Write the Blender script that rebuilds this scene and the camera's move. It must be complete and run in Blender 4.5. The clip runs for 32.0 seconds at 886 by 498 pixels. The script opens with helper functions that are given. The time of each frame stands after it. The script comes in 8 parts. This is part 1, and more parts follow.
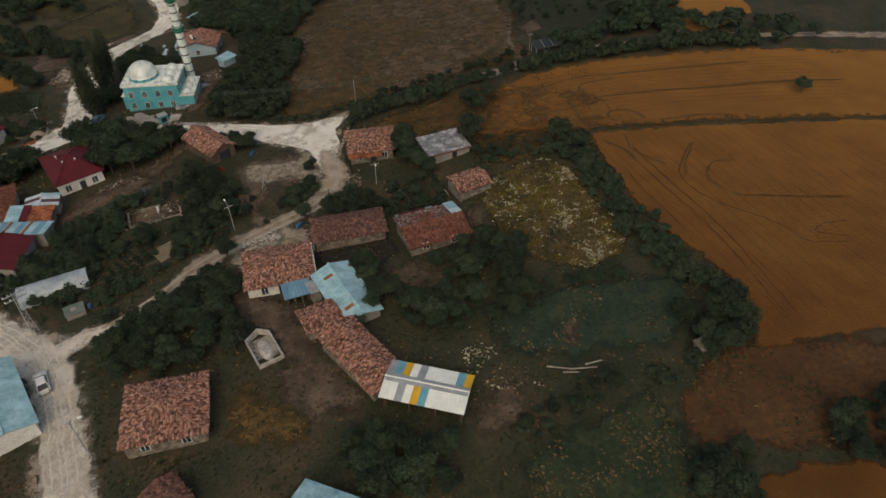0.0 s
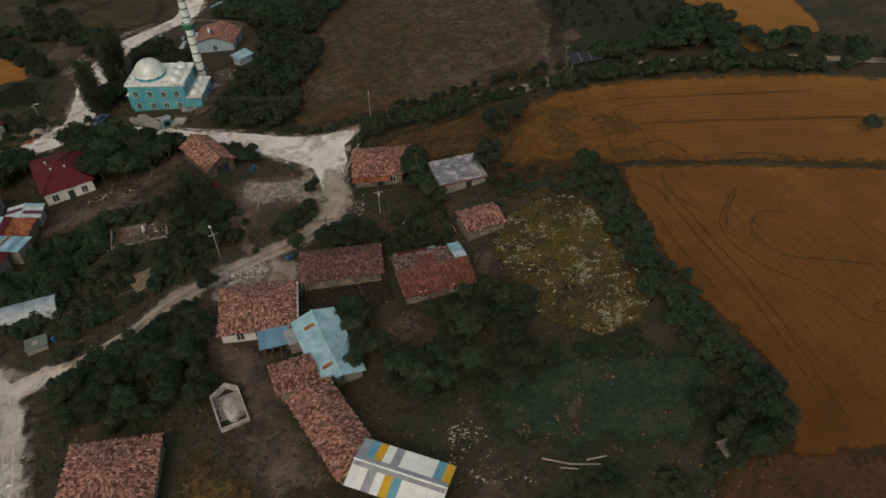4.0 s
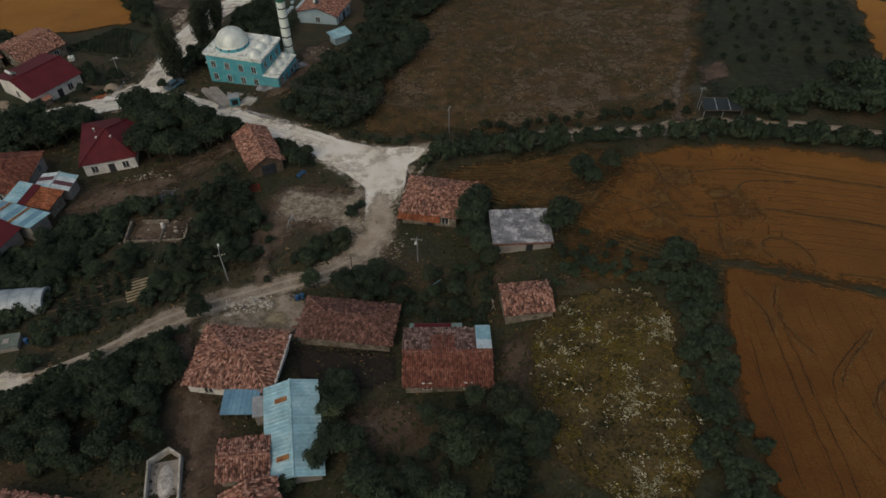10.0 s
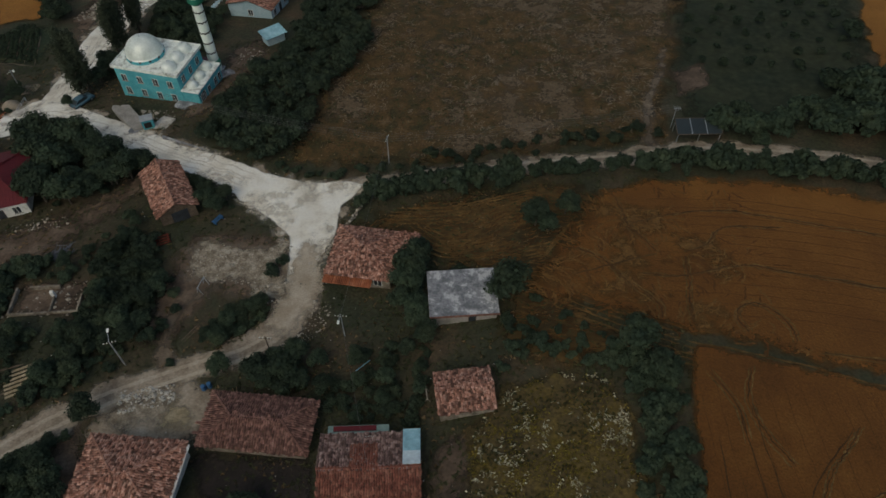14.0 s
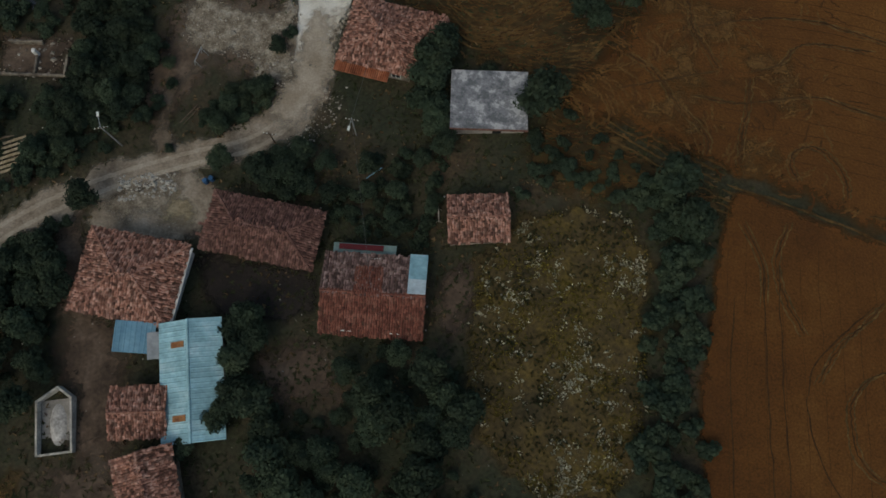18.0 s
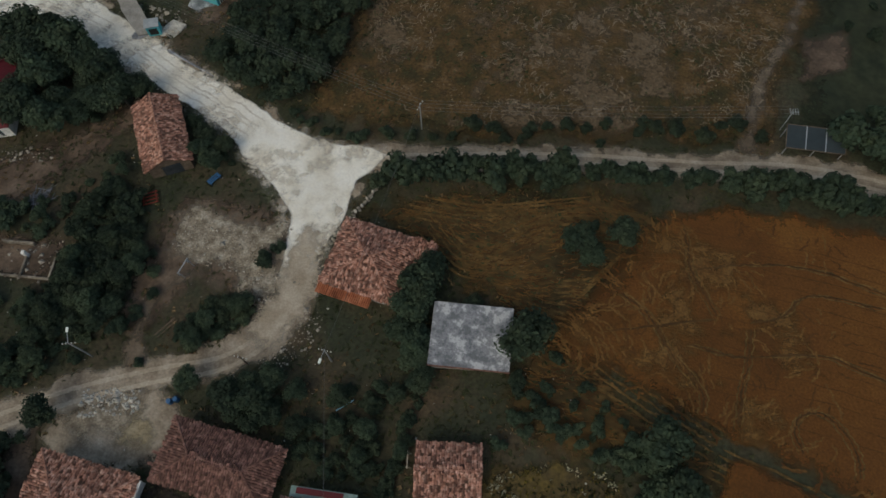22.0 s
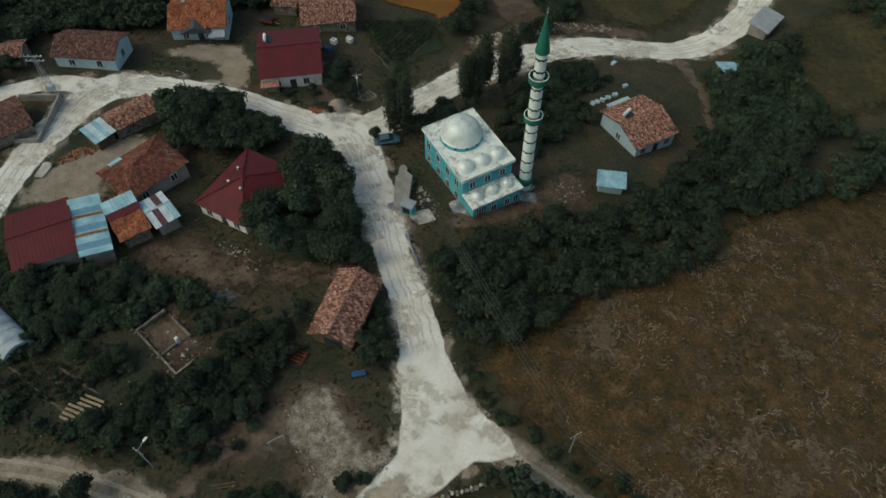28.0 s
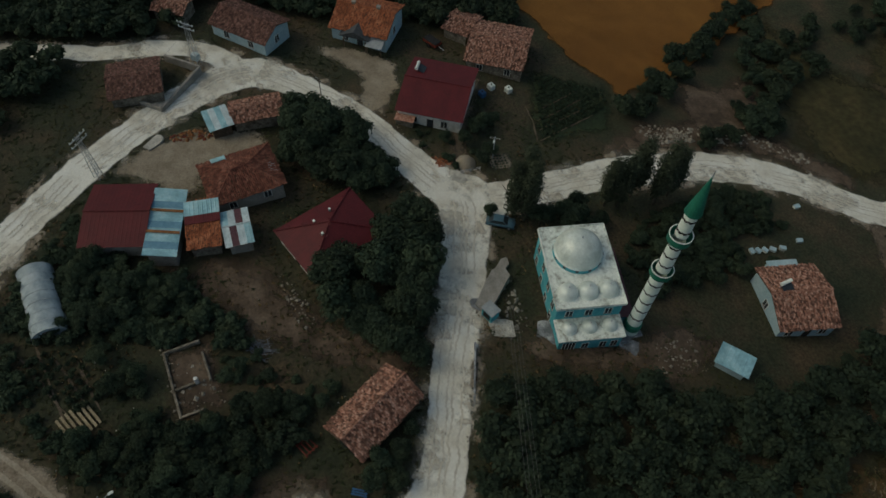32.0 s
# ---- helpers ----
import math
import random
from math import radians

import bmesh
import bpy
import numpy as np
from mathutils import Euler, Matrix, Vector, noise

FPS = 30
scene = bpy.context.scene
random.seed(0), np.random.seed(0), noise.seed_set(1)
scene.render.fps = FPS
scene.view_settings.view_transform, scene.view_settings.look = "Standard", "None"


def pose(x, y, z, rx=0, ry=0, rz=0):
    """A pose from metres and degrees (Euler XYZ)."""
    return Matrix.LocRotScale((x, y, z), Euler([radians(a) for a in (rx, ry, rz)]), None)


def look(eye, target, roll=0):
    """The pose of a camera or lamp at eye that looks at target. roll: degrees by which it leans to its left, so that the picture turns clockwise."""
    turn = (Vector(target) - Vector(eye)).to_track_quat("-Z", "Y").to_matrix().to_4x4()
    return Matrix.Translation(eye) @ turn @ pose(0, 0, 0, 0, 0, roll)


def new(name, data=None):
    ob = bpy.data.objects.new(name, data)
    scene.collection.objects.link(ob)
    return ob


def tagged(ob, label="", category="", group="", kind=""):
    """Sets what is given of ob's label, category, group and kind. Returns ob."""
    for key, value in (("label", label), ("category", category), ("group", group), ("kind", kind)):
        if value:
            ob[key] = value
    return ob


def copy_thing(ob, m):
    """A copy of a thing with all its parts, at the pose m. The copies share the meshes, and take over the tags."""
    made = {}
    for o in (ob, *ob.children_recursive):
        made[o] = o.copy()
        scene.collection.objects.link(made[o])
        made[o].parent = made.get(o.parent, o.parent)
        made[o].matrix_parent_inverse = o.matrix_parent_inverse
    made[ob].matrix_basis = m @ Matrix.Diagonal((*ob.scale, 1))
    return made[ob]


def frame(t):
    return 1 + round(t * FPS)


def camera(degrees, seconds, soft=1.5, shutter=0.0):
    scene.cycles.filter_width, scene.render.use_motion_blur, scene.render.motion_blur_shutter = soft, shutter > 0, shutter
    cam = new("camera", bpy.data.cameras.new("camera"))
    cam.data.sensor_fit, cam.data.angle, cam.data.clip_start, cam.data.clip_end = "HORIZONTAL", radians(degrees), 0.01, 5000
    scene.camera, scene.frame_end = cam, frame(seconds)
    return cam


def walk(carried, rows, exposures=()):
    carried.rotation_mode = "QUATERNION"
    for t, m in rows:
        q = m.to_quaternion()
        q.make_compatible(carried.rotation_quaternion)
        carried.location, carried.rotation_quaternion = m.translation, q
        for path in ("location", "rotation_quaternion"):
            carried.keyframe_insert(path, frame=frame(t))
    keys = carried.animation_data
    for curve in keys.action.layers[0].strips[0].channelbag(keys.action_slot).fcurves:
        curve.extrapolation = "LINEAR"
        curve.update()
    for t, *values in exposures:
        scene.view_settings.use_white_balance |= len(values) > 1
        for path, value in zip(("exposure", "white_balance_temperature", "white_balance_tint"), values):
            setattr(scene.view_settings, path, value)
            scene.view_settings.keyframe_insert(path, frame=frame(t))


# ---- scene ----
cam = camera(63.80, 32.0, soft=1.6)
PATH = [
    (0, (-15.01, -107.39, 79.60), (-5.86, -71.46, 46.05), -1.42),
    (0.5, (-13.61, -105.42, 79.62), (-5.09, -71.55, 43.85), -1.67),
    (1, (-12.47, -103.58, 79.45), (-3.91, -69.76, 43.63), -1.65),
    (1.5, (-11.40, -101.79, 79.29), (-2.95, -67.95, 43.46), -1.60),
    (2, (-10.13, -100.07, 79.16), (-1.97, -66.16, 43.33), -1.58),
    (2.5, (-8.72, -98.31, 79.21), (-1.01, -64.12, 43.54), -1.62),
    (3, (-7.56, -96.61, 78.92), (-0.25, -61.92, 43.67), -1.50),
    (3.5, (-6.21, -94.87, 78.75), (0.53, -59.68, 43.87), -1.45),
    (5.5, (-0.90, -87.75, 77.73), (2.10, -50.60, 44.41), -0.89),
    (6, (0.55, -85.88, 77.49), (2.96, -48.33, 44.57), -0.91),
    (6.5, (1.72, -83.86, 77.40), (4.01, -46.01, 44.82), -0.83),
    (7, (3.14, -81.89, 77.17), (5.43, -43.71, 44.96), -0.97),
    (7.5, (4.31, -79.88, 77.00), (6.69, -41.38, 45.19), -1.02),
    (8, (5.36, -77.79, 76.94), (7.86, -39.01, 45.48), -1.03),
    (8.5, (6.70, -76.01, 76.54), (9.17, -37.58, 44.65), -1.18),
    (9, (7.91, -73.84, 76.32), (10.31, -36.79, 42.84), -1.24),
    (9.5, (8.44, -71.67, 76.05), (8.44, -35.89, 41.12), -0.60),
    (10, (10.38, -69.28, 75.43), (6.99, -35.03, 39.17), -0.39),
    (10.5, (11.61, -67.04, 75.55), (8.55, -34.13, 38.03), -0.51),
    (11, (12.79, -64.37, 75.99), (9.85, -32.44, 37.63), -0.66),
    (11.5, (13.76, -61.92, 76.04), (10.90, -30.01, 37.65), -0.69),
    (12, (14.67, -59.24, 76.29), (11.90, -27.39, 37.84), -0.71),
    (12.5, (15.50, -56.39, 76.29), (12.75, -24.54, 37.84), -0.86),
    (13, (15.91, -53.19, 76.50), (13.29, -21.39, 38.00), -0.75),
    (13.5, (16.10, -49.96, 76.44), (13.51, -18.11, 37.98), -0.69),
    (15.5, (15.91, -38.00, 76.44), (14.04, -16.22, 31.47), 0.63),
    (16, (15.87, -36.17, 76.38), (13.53, -19.38, 29.35), 2.17),
    (16.5, (15.62, -33.95, 76.47), (14.10, -22.45, 27.84), 2.83),
    (17, (15.35, -31.35, 76.68), (14.00, -21.87, 27.61), 2.10),
    (17.5, (14.97, -30.26, 76.70), (13.65, -20.47, 27.69), 2.30),
    (18, (14.53, -29.58, 76.87), (13.00, -18.30, 28.18), 2.11),
    (18.5, (14.42, -28.96, 76.80), (12.38, -15.62, 28.65), 1.06),
    (19, (14.30, -28.26, 76.85), (11.53, -12.71, 29.41), 1.58),
    (19.5, (15.75, -26.55, 76.45), (10.96, -9.26, 29.78), -0.93),
    (20, (16.70, -25.49, 76.17), (10.98, -6.62, 30.22), -1.92),
    (20.5, (16.78, -23.34, 76.23), (11.21, -4.41, 30.29), -1.90),
    (21, (17.22, -21.04, 76.18), (11.59, -2.01, 30.29), -2.18),
    (21.5, (17.83, -18.44, 76.41), (12.09, 0.55, 30.51), -2.69),
    (22, (18.19, -15.71, 76.59), (12.49, 3.25, 30.68), -2.81),
    (22.5, (18.66, -12.63, 76.86), (12.95, 6.17, 30.89), -3.15),
    (23, (18.98, -8.46, 77.57), (13.39, 9.63, 31.29), -3.76),
    (23.5, (18.67, -7.27, 76.87), (12.98, 11.69, 30.96), -1.05),
    (24, (19.12, -3.42, 77.94), (10.10, 13.16, 31.64), 0.42),
    (24.5, (18.09, -0.89, 78.65), (7.00, 13.24, 31.99), 2.96),
    (25, (17.19, 1.23, 78.89), (4.24, 13.34, 32.14), 3.19),
    (25.5, (16.23, 2.53, 79.23), (0.22, 15.16, 33.58), 2.03),
    (26, (15.87, 2.41, 79.07), (-2.75, 17.09, 35.05), 1.69),
    (26.5, (15.98, 2.44, 78.96), (-5.28, 18.97, 36.82), 0.94),
    (28.5, (14.25, 3.60, 79.31), (-8.51, 22.21, 38.86), -0.37),
    (29, (13.09, 5.04, 78.73), (-9.74, 23.90, 38.44), -0.51),
    (29.5, (12.09, 7.14, 79.07), (-10.99, 25.75, 38.81), -0.88),
    (30, (10.27, 9.63, 78.90), (-14.46, 26.02, 38.66), -0.15),
    (30.5, (7.68, 12.54, 78.65), (-18.58, 26.01, 38.28), 0.88),
    (31, (4.82, 15.04, 78.46), (-22.25, 26.10, 37.90), 2.21),
    (31.5, (2.33, 17.35, 78.41), (-24.63, 26.85, 37.39), 3.29),
    (32, (0.27, 19.51, 78.53), (-26.03, 28.86, 37.04), 3.44),
]
EXPOSURES = [(0, -0.12, 8600, 11), (7, -0.36, 8300, 12), (12, -0.40, 7750, 6), (17, -0.45, 7300, 3), (20, -0.32, 7350, 3), (23.5, -0.06, 7450, 3), (25, -0.2, 7450, 0), (26, -0.4, 7600, -6), (29, 0.08, 7550, -2), (30, -0.02, 7550, -2), (31, -0.34, 7550, -2), (32, -0.75, 7700, -3)]
walk(cam, [(t, look(e, a, r)) for t, e, a, r in PATH], EXPOSURES)
# ---- end of path ----

# ---- light ----
world = bpy.data.worlds.new("world")
scene.world = world
world.use_nodes = True
wn = world.node_tree.nodes
sky = wn.new("ShaderNodeTexSky")
sky.sky_type = "NISHITA"
sky.sun_disc = False
sky.sun_elevation, sky.sun_rotation = radians(48), radians(200)
sky.air_density, sky.dust_density, sky.ozone_density = 1.0, 3.0, 2.0
wn["Background"].inputs["Strength"].default_value = 0.135
world.node_tree.links.new(sky.outputs["Color"], wn["Background"].inputs["Color"])
sun = new("sun", bpy.data.lights.new("sun", "SUN"))
sun.data.energy, sun.data.angle, sun.data.color = 0.4, radians(40), (1.0, 0.96, 0.90)
sun.matrix_world = look((-30, -80, 100), (0, 0, 0))

# ---- materials ----


def mat(name, cols, scale=1.0, rough=0.85, bump=0.3, metal=0.0, rnd=0.0, island=0.0, fine=12.0, grain=0.35, stretch=(1, 1, 1), local=False, low=0.35, high=0.65):
    """A surface of two or three colours mixed by noise at real-world size, with fine grain and relief."""
    m = bpy.data.materials.new(name)
    m.use_nodes = True
    nt = m.node_tree
    n, ln = nt.nodes, nt.links
    bsdf = n["Principled BSDF"]
    if local:
        src = n.new("ShaderNodeTexCoord").outputs["Object"]
    else:
        src = n.new("ShaderNodeNewGeometry").outputs["Position"]
    mp = n.new("ShaderNodeMapping")
    mp.inputs["Scale"].default_value = stretch
    ln.new(src, mp.inputs["Vector"])
    n1 = n.new("ShaderNodeTexNoise")
    n1.inputs["Scale"].default_value, n1.inputs["Detail"].default_value, n1.inputs["Roughness"].default_value = scale, 7, 0.62
    ln.new(mp.outputs["Vector"], n1.inputs["Vector"])
    ramp = n.new("ShaderNodeValToRGB")
    el = ramp.color_ramp.elements
    el[0].position, el[1].position = low, high
    el[0].color, el[1].color = (*cols[0], 1), (*cols[-1], 1)
    for k, c in enumerate(cols[1:-1]):
        e = el.new(low + (high - low) * (k + 1) / (len(cols) - 1))
        e.color = (*c, 1)
    ln.new(n1.outputs["Fac"], ramp.inputs["Fac"])
    n2 = n.new("ShaderNodeTexNoise")
    n2.inputs["Scale"].default_value, n2.inputs["Detail"].default_value = fine, 4
    ln.new(mp.outputs["Vector"], n2.inputs["Vector"])
    mr = n.new("ShaderNodeMapRange")
    mr.inputs["From Min"].default_value, mr.inputs["From Max"].default_value = 0.25, 0.75
    mr.inputs["To Min"].default_value, mr.inputs["To Max"].default_value = 1 - grain, 1 + grain
    ln.new(n2.outputs["Fac"], mr.inputs["Value"])
    val = mr.outputs["Result"]
    for amount, node, out in ((rnd, "ShaderNodeObjectInfo", "Random"), (island, "ShaderNodeNewGeometry", "Random Per Island")):
        if amount:
            r = n.new("ShaderNodeMapRange")
            r.inputs["To Min"].default_value, r.inputs["To Max"].default_value = 1 - amount, 1 + amount
            ln.new(n.new(node).outputs[out], r.inputs["Value"])
            mul = n.new("ShaderNodeMath")
            mul.operation = "MULTIPLY"
            ln.new(val, mul.inputs[0])
            ln.new(r.outputs["Result"], mul.inputs[1])
            val = mul.outputs["Value"]
    hsv = n.new("ShaderNodeHueSaturation")
    ln.new(ramp.outputs["Color"], hsv.inputs["Color"])
    ln.new(val, hsv.inputs["Value"])
    ln.new(hsv.outputs["Color"], bsdf.inputs["Base Color"])
    bsdf.inputs["Roughness"].default_value = rough
    bsdf.inputs["Metallic"].default_value = metal
    bsdf.inputs["Specular IOR Level"].default_value = 0.3
    if bump:
        bp = n.new("ShaderNodeBump")
        bp.inputs["Strength"].default_value, bp.inputs["Distance"].default_value = bump, 0.08
        ln.new(n2.outputs["Fac"], bp.inputs["Height"])
        ln.new(bp.outputs["Normal"], bsdf.inputs["Normal"])
    return m


def leaf_mat(name, cols, scale, rnd, island):
    """Foliage: a matt leaf that also lets light through."""
    m = mat(name, cols, scale, 0.85, 0.0, rnd=rnd, island=island, fine=2.0, grain=0.15)
    n, ln = m.node_tree.nodes, m.node_tree.links
    bsdf = n["Principled BSDF"]
    tr = n.new("ShaderNodeBsdfTranslucent")
    ln.new(bsdf.inputs["Base Color"].links[0].from_socket, tr.inputs["Color"])
    mix = n.new("ShaderNodeMixShader")
    mix.inputs["Fac"].default_value = 0.4
    ln.new(bsdf.outputs["BSDF"], mix.inputs[1])
    ln.new(tr.outputs["BSDF"], mix.inputs[2])
    ln.new(mix.outputs["Shader"], n["Material Output"].inputs["Surface"])
    return m


SOFT = {}


def soft_edge(m, width):
    """The same surface thinning out unevenly towards the edge of its patch."""
    key = (m.name, width)
    if key not in SOFT:
        c = m.copy()
        n, ln = c.node_tree.nodes, c.node_tree.links
        at = n.new("ShaderNodeAttribute")
        at.attribute_name = "edge"
        no = n.new("ShaderNodeTexNoise")
        no.inputs["Scale"].default_value, no.inputs["Detail"].default_value, no.inputs["Roughness"].default_value = 0.55, 9, 0.72
        ln.new(n.new("ShaderNodeNewGeometry").outputs["Position"], no.inputs["Vector"])
        div = n.new("ShaderNodeMath")
        div.operation, div.inputs[1].default_value = "DIVIDE", width
        ln.new(at.outputs["Fac"], div.inputs[0])
        add = n.new("ShaderNodeMath")
        add.operation, add.inputs[1].default_value = "MULTIPLY_ADD", 2.2
        ln.new(no.outputs["Fac"], add.inputs[0])
        ln.new(div.outputs["Value"], add.inputs[2])
        mr = n.new("ShaderNodeMapRange")
        mr.interpolation_type = "SMOOTHSTEP"
        mr.inputs["From Min"].default_value, mr.inputs["From Max"].default_value = 1.2, 2.1
        ln.new(add.outputs["Value"], mr.inputs["Value"])
        rim = n.new("ShaderNodeMapRange")
        rim.inputs["From Max"].default_value = 0.4
        ln.new(div.outputs["Value"], rim.inputs["Value"])
        mul = n.new("ShaderNodeMath")
        mul.operation = "MULTIPLY"
        ln.new(mr.outputs["Result"], mul.inputs[0])
        ln.new(rim.outputs["Result"], mul.inputs[1])
        ln.new(mul.outputs["Value"], n["Principled BSDF"].inputs["Alpha"])
        SOFT[key] = c
    return SOFT[key]


M_GROUND = mat("grassy_ground", [(0.027, 0.035, 0.020), (0.040, 0.043, 0.024), (0.062, 0.050, 0.030), (0.088, 0.062, 0.037)], 0.13, 0.95, 0.9, fine=2.6, grain=0.5, low=0.34, high=0.72)
M_CHALK = mat("chalk_road", [(0.55, 0.51, 0.43), (0.69, 0.66, 0.57), (0.77, 0.75, 0.67), (0.82, 0.81, 0.74)], 0.22, 0.95, 0.5, fine=3.2, grain=0.11, low=0.34, high=0.62)
M_LANE = mat("beige_lane", [(0.44, 0.395, 0.32), (0.58, 0.535, 0.45), (0.69, 0.65, 0.565)], 0.35, 0.95, 0.5, fine=5.0, grain=0.22)
M_DIRT = mat("dirt_track", [(0.155, 0.122, 0.088), (0.265, 0.218, 0.162), (0.37, 0.318, 0.25)], 0.4, 0.95, 0.5, fine=4.0, grain=0.28)
M_YARD = mat("trodden_earth", [(0.056, 0.040, 0.028), (0.098, 0.069, 0.048), (0.155, 0.115, 0.083)], 0.3, 0.95, 0.5, fine=2.5, grain=0.35)
M_GRAVEL = mat("gravel", [(0.12, 0.095, 0.066), (0.25, 0.21, 0.155), (0.40, 0.36, 0.285)], 0.9, 0.95, 0.8, fine=5.0, grain=0.5)
M_WHEAT = mat("ripe_wheat", [(0.064, 0.023, 0.0055), (0.092, 0.035, 0.0075), (0.128, 0.056, 0.013)], 0.10, 0.95, 1.0, fine=4.5, grain=0.42, low=0.32, high=0.70)
M_WHEAT.node_tree.nodes["Principled BSDF"].inputs["Sheen Weight"].default_value = 0.8
M_WHEAT.node_tree.nodes["Principled BSDF"].inputs["Sheen Roughness"].default_value = 0.5
M_WHEAT.node_tree.nodes["Principled BSDF"].inputs["Sheen Tint"].default_value = (0.9, 0.42, 0.10, 1)
M_WHEAT_FAR = mat("far_wheat", [(0.17, 0.085, 0.030), (0.25, 0.135, 0.050)], 0.06, 0.95, 0.4, fine=0.8, grain=0.25)
M_MEADOW = mat("dry_meadow", [(0.040, 0.034, 0.013), (0.070, 0.044, 0.015), (0.094, 0.055, 0.021), (0.130, 0.090, 0.048)], 0.42, 0.95, 1.0, fine=3.0, grain=0.6, low=0.38, high=0.68)
M_FLOWER = mat("flower_field", [(0.048, 0.038, 0.018), (0.078, 0.056, 0.022), (0.112, 0.080, 0.020)], 0.20, 0.95, 1.0, fine=2.6, grain=0.6)
M_CLOVER = mat("clover_plot", [(0.018, 0.034, 0.021), (0.026, 0.044, 0.025), (0.050, 0.054, 0.028)], 0.25, 0.95, 0.6, fine=1.8, grain=0.45, low=0.36, high=0.68)
M_SOIL = mat("ploughed_soil", [(0.066, 0.033, 0.014), (0.10, 0.049, 0.019)], 0.15, 0.95, 0.6, fine=1.5, grain=0.4)
M_ROUGH = mat("rough_grass", [(0.036, 0.027, 0.011), (0.085, 0.052, 0.018), (0.16, 0.098, 0.033)], 0.16, 0.95, 0.8, fine=1.2, grain=0.5, low=0.38, high=0.70, stretch=(0.6, 1.2, 1))
M_ORCHARD = mat("orchard_grass", [(0.016, 0.024, 0.013), (0.030, 0.036, 0.018)], 0.1, 0.95, 0.5, fine=0.8, grain=0.4)
M_HAY = mat("far_hay", [(0.10, 0.080, 0.022), (0.14, 0.11, 0.035)], 0.05, 0.95, 0.5, fine=0.6, grain=0.3)
M_TILE = mat("clay_tile", [(0.16, 0.072, 0.048), (0.265, 0.130, 0.094), (0.41, 0.255, 0.20)], 2.2, 0.9, 0.5, island=0.72, fine=9.0, grain=0.3)
M_TILE_DARK = mat("old_dark_tile", [(0.085, 0.044, 0.036), (0.14, 0.070, 0.055), (0.22, 0.125, 0.10)], 1.6, 0.92, 0.5, island=0.5, fine=9.0, grain=0.3)
M_TILE_BRICK = mat("brick_red_tile", [(0.11, 0.040, 0.028), (0.17, 0.062, 0.042), (0.24, 0.11, 0.078)], 1.2, 0.92, 0.5, island=0.38, fine=9.0, grain=0.25)
M_TILE_RED = mat("orange_tile", [(0.20, 0.065, 0.030), (0.32, 0.105, 0.050), (0.40, 0.16, 0.085)], 0.7, 0.9, 0.5, island=0.35, fine=9.0, grain=0.3)
M_TILE_BASE = mat("roof_boards", [(0.06, 0.035, 0.025), (0.11, 0.06, 0.04)], 1.0, 0.95, 0.4)
M_RED = mat("red_sheet", [(0.085, 0.009, 0.013), (0.115, 0.013, 0.017)], 0.5, 0.6, 0.1, rnd=0.05, fine=3.0, grain=0.12)
M_BLUE = mat("blue_sheet", [(0.21, 0.39, 0.45), (0.29, 0.52, 0.58), (0.42, 0.64, 0.69)], 0.5, 0.5, 0.1, metal=0.1, rnd=0.12, fine=3.0, grain=0.12)
M_ZINC = mat("zinc_sheet", [(0.40, 0.49, 0.52), (0.62, 0.72, 0.74)], 0.6, 0.5, 0.1, metal=0.15, rnd=0.12, fine=3.0, grain=0.15)
M_WHITE_SHEET = mat("white_sheet", [(0.72, 0.77, 0.71), (0.84, 0.88, 0.82)], 0.6, 0.6, 0.1, rnd=0.06, fine=3.0, grain=0.08)
M_YELLOW = mat("yellow_sheet", [(0.62, 0.36, 0.03), (0.72, 0.44, 0.05)], 0.8, 0.6, 0.1, fine=3.0, grain=0.1)
M_TEAL_SHEET = mat("teal_sheet", [(0.10, 0.32, 0.40), (0.15, 0.40, 0.48)], 0.8, 0.6, 0.1, fine=3.0, grain=0.1)
M_GREY_SHEET = mat("grey_sheet", [(0.25, 0.28, 0.29), (0.36, 0.39, 0.41)], 0.8, 0.6, 0.1, fine=3.0, grain=0.12)
M_SLATE = mat("slate_blue_sheet", [(0.10, 0.17, 0.21), (0.15, 0.24, 0.28)], 0.6, 0.55, 0.1, rnd=0.1, fine=3.0, grain=0.12)
M_STRIPE = mat("faded_blue_sheet", [(0.10, 0.24, 0.34), (0.17, 0.34, 0.44)], 0.6, 0.55, 0.1, rnd=0.1, fine=3.0, grain=0.12)
M_SWATH = mat("straw_swath", [(0.062, 0.040, 0.014), (0.105, 0.064, 0.021), (0.165, 0.102, 0.036)], 0.8, 0.95, 0.8, fine=4.0, grain=0.45)
# drill lines, and the shade painted between laid wheat stalks
M_DRILL_AND_SHADE = mat("drill_furrow_and_shade", [(0.068, 0.029, 0.008), (0.095, 0.041, 0.010)], 0.3, 0.95, 0.5, fine=3.0, grain=0.3)
M_RUT = mat("worn_rut", [(0.30, 0.25, 0.185), (0.38, 0.325, 0.25), (0.45, 0.39, 0.31)], 0.4, 0.95, 0.4, fine=4.0, grain=0.22)
M_STRAW_PALE = mat("pale_straw", [(0.25, 0.20, 0.12), (0.38, 0.32, 0.215)], 1.5, 0.95, 0.6, fine=6.0, grain=0.3)
M_RUBBLE_PATH = mat("dull_path_earth", [(0.09, 0.07, 0.05), (0.16, 0.125, 0.09)], 0.6, 0.95, 0.5, fine=4.0, grain=0.35)
M_PORCH = mat("dark_grey_sheet", [(0.045, 0.05, 0.055), (0.075, 0.08, 0.085)], 0.8, 0.8, 0.1, fine=3.0, grain=0.15)
M_MAROON = mat("maroon_sheet", [(0.085, 0.035, 0.045), (0.12, 0.055, 0.065)], 0.8, 0.7, 0.1, fine=3.0, grain=0.15)
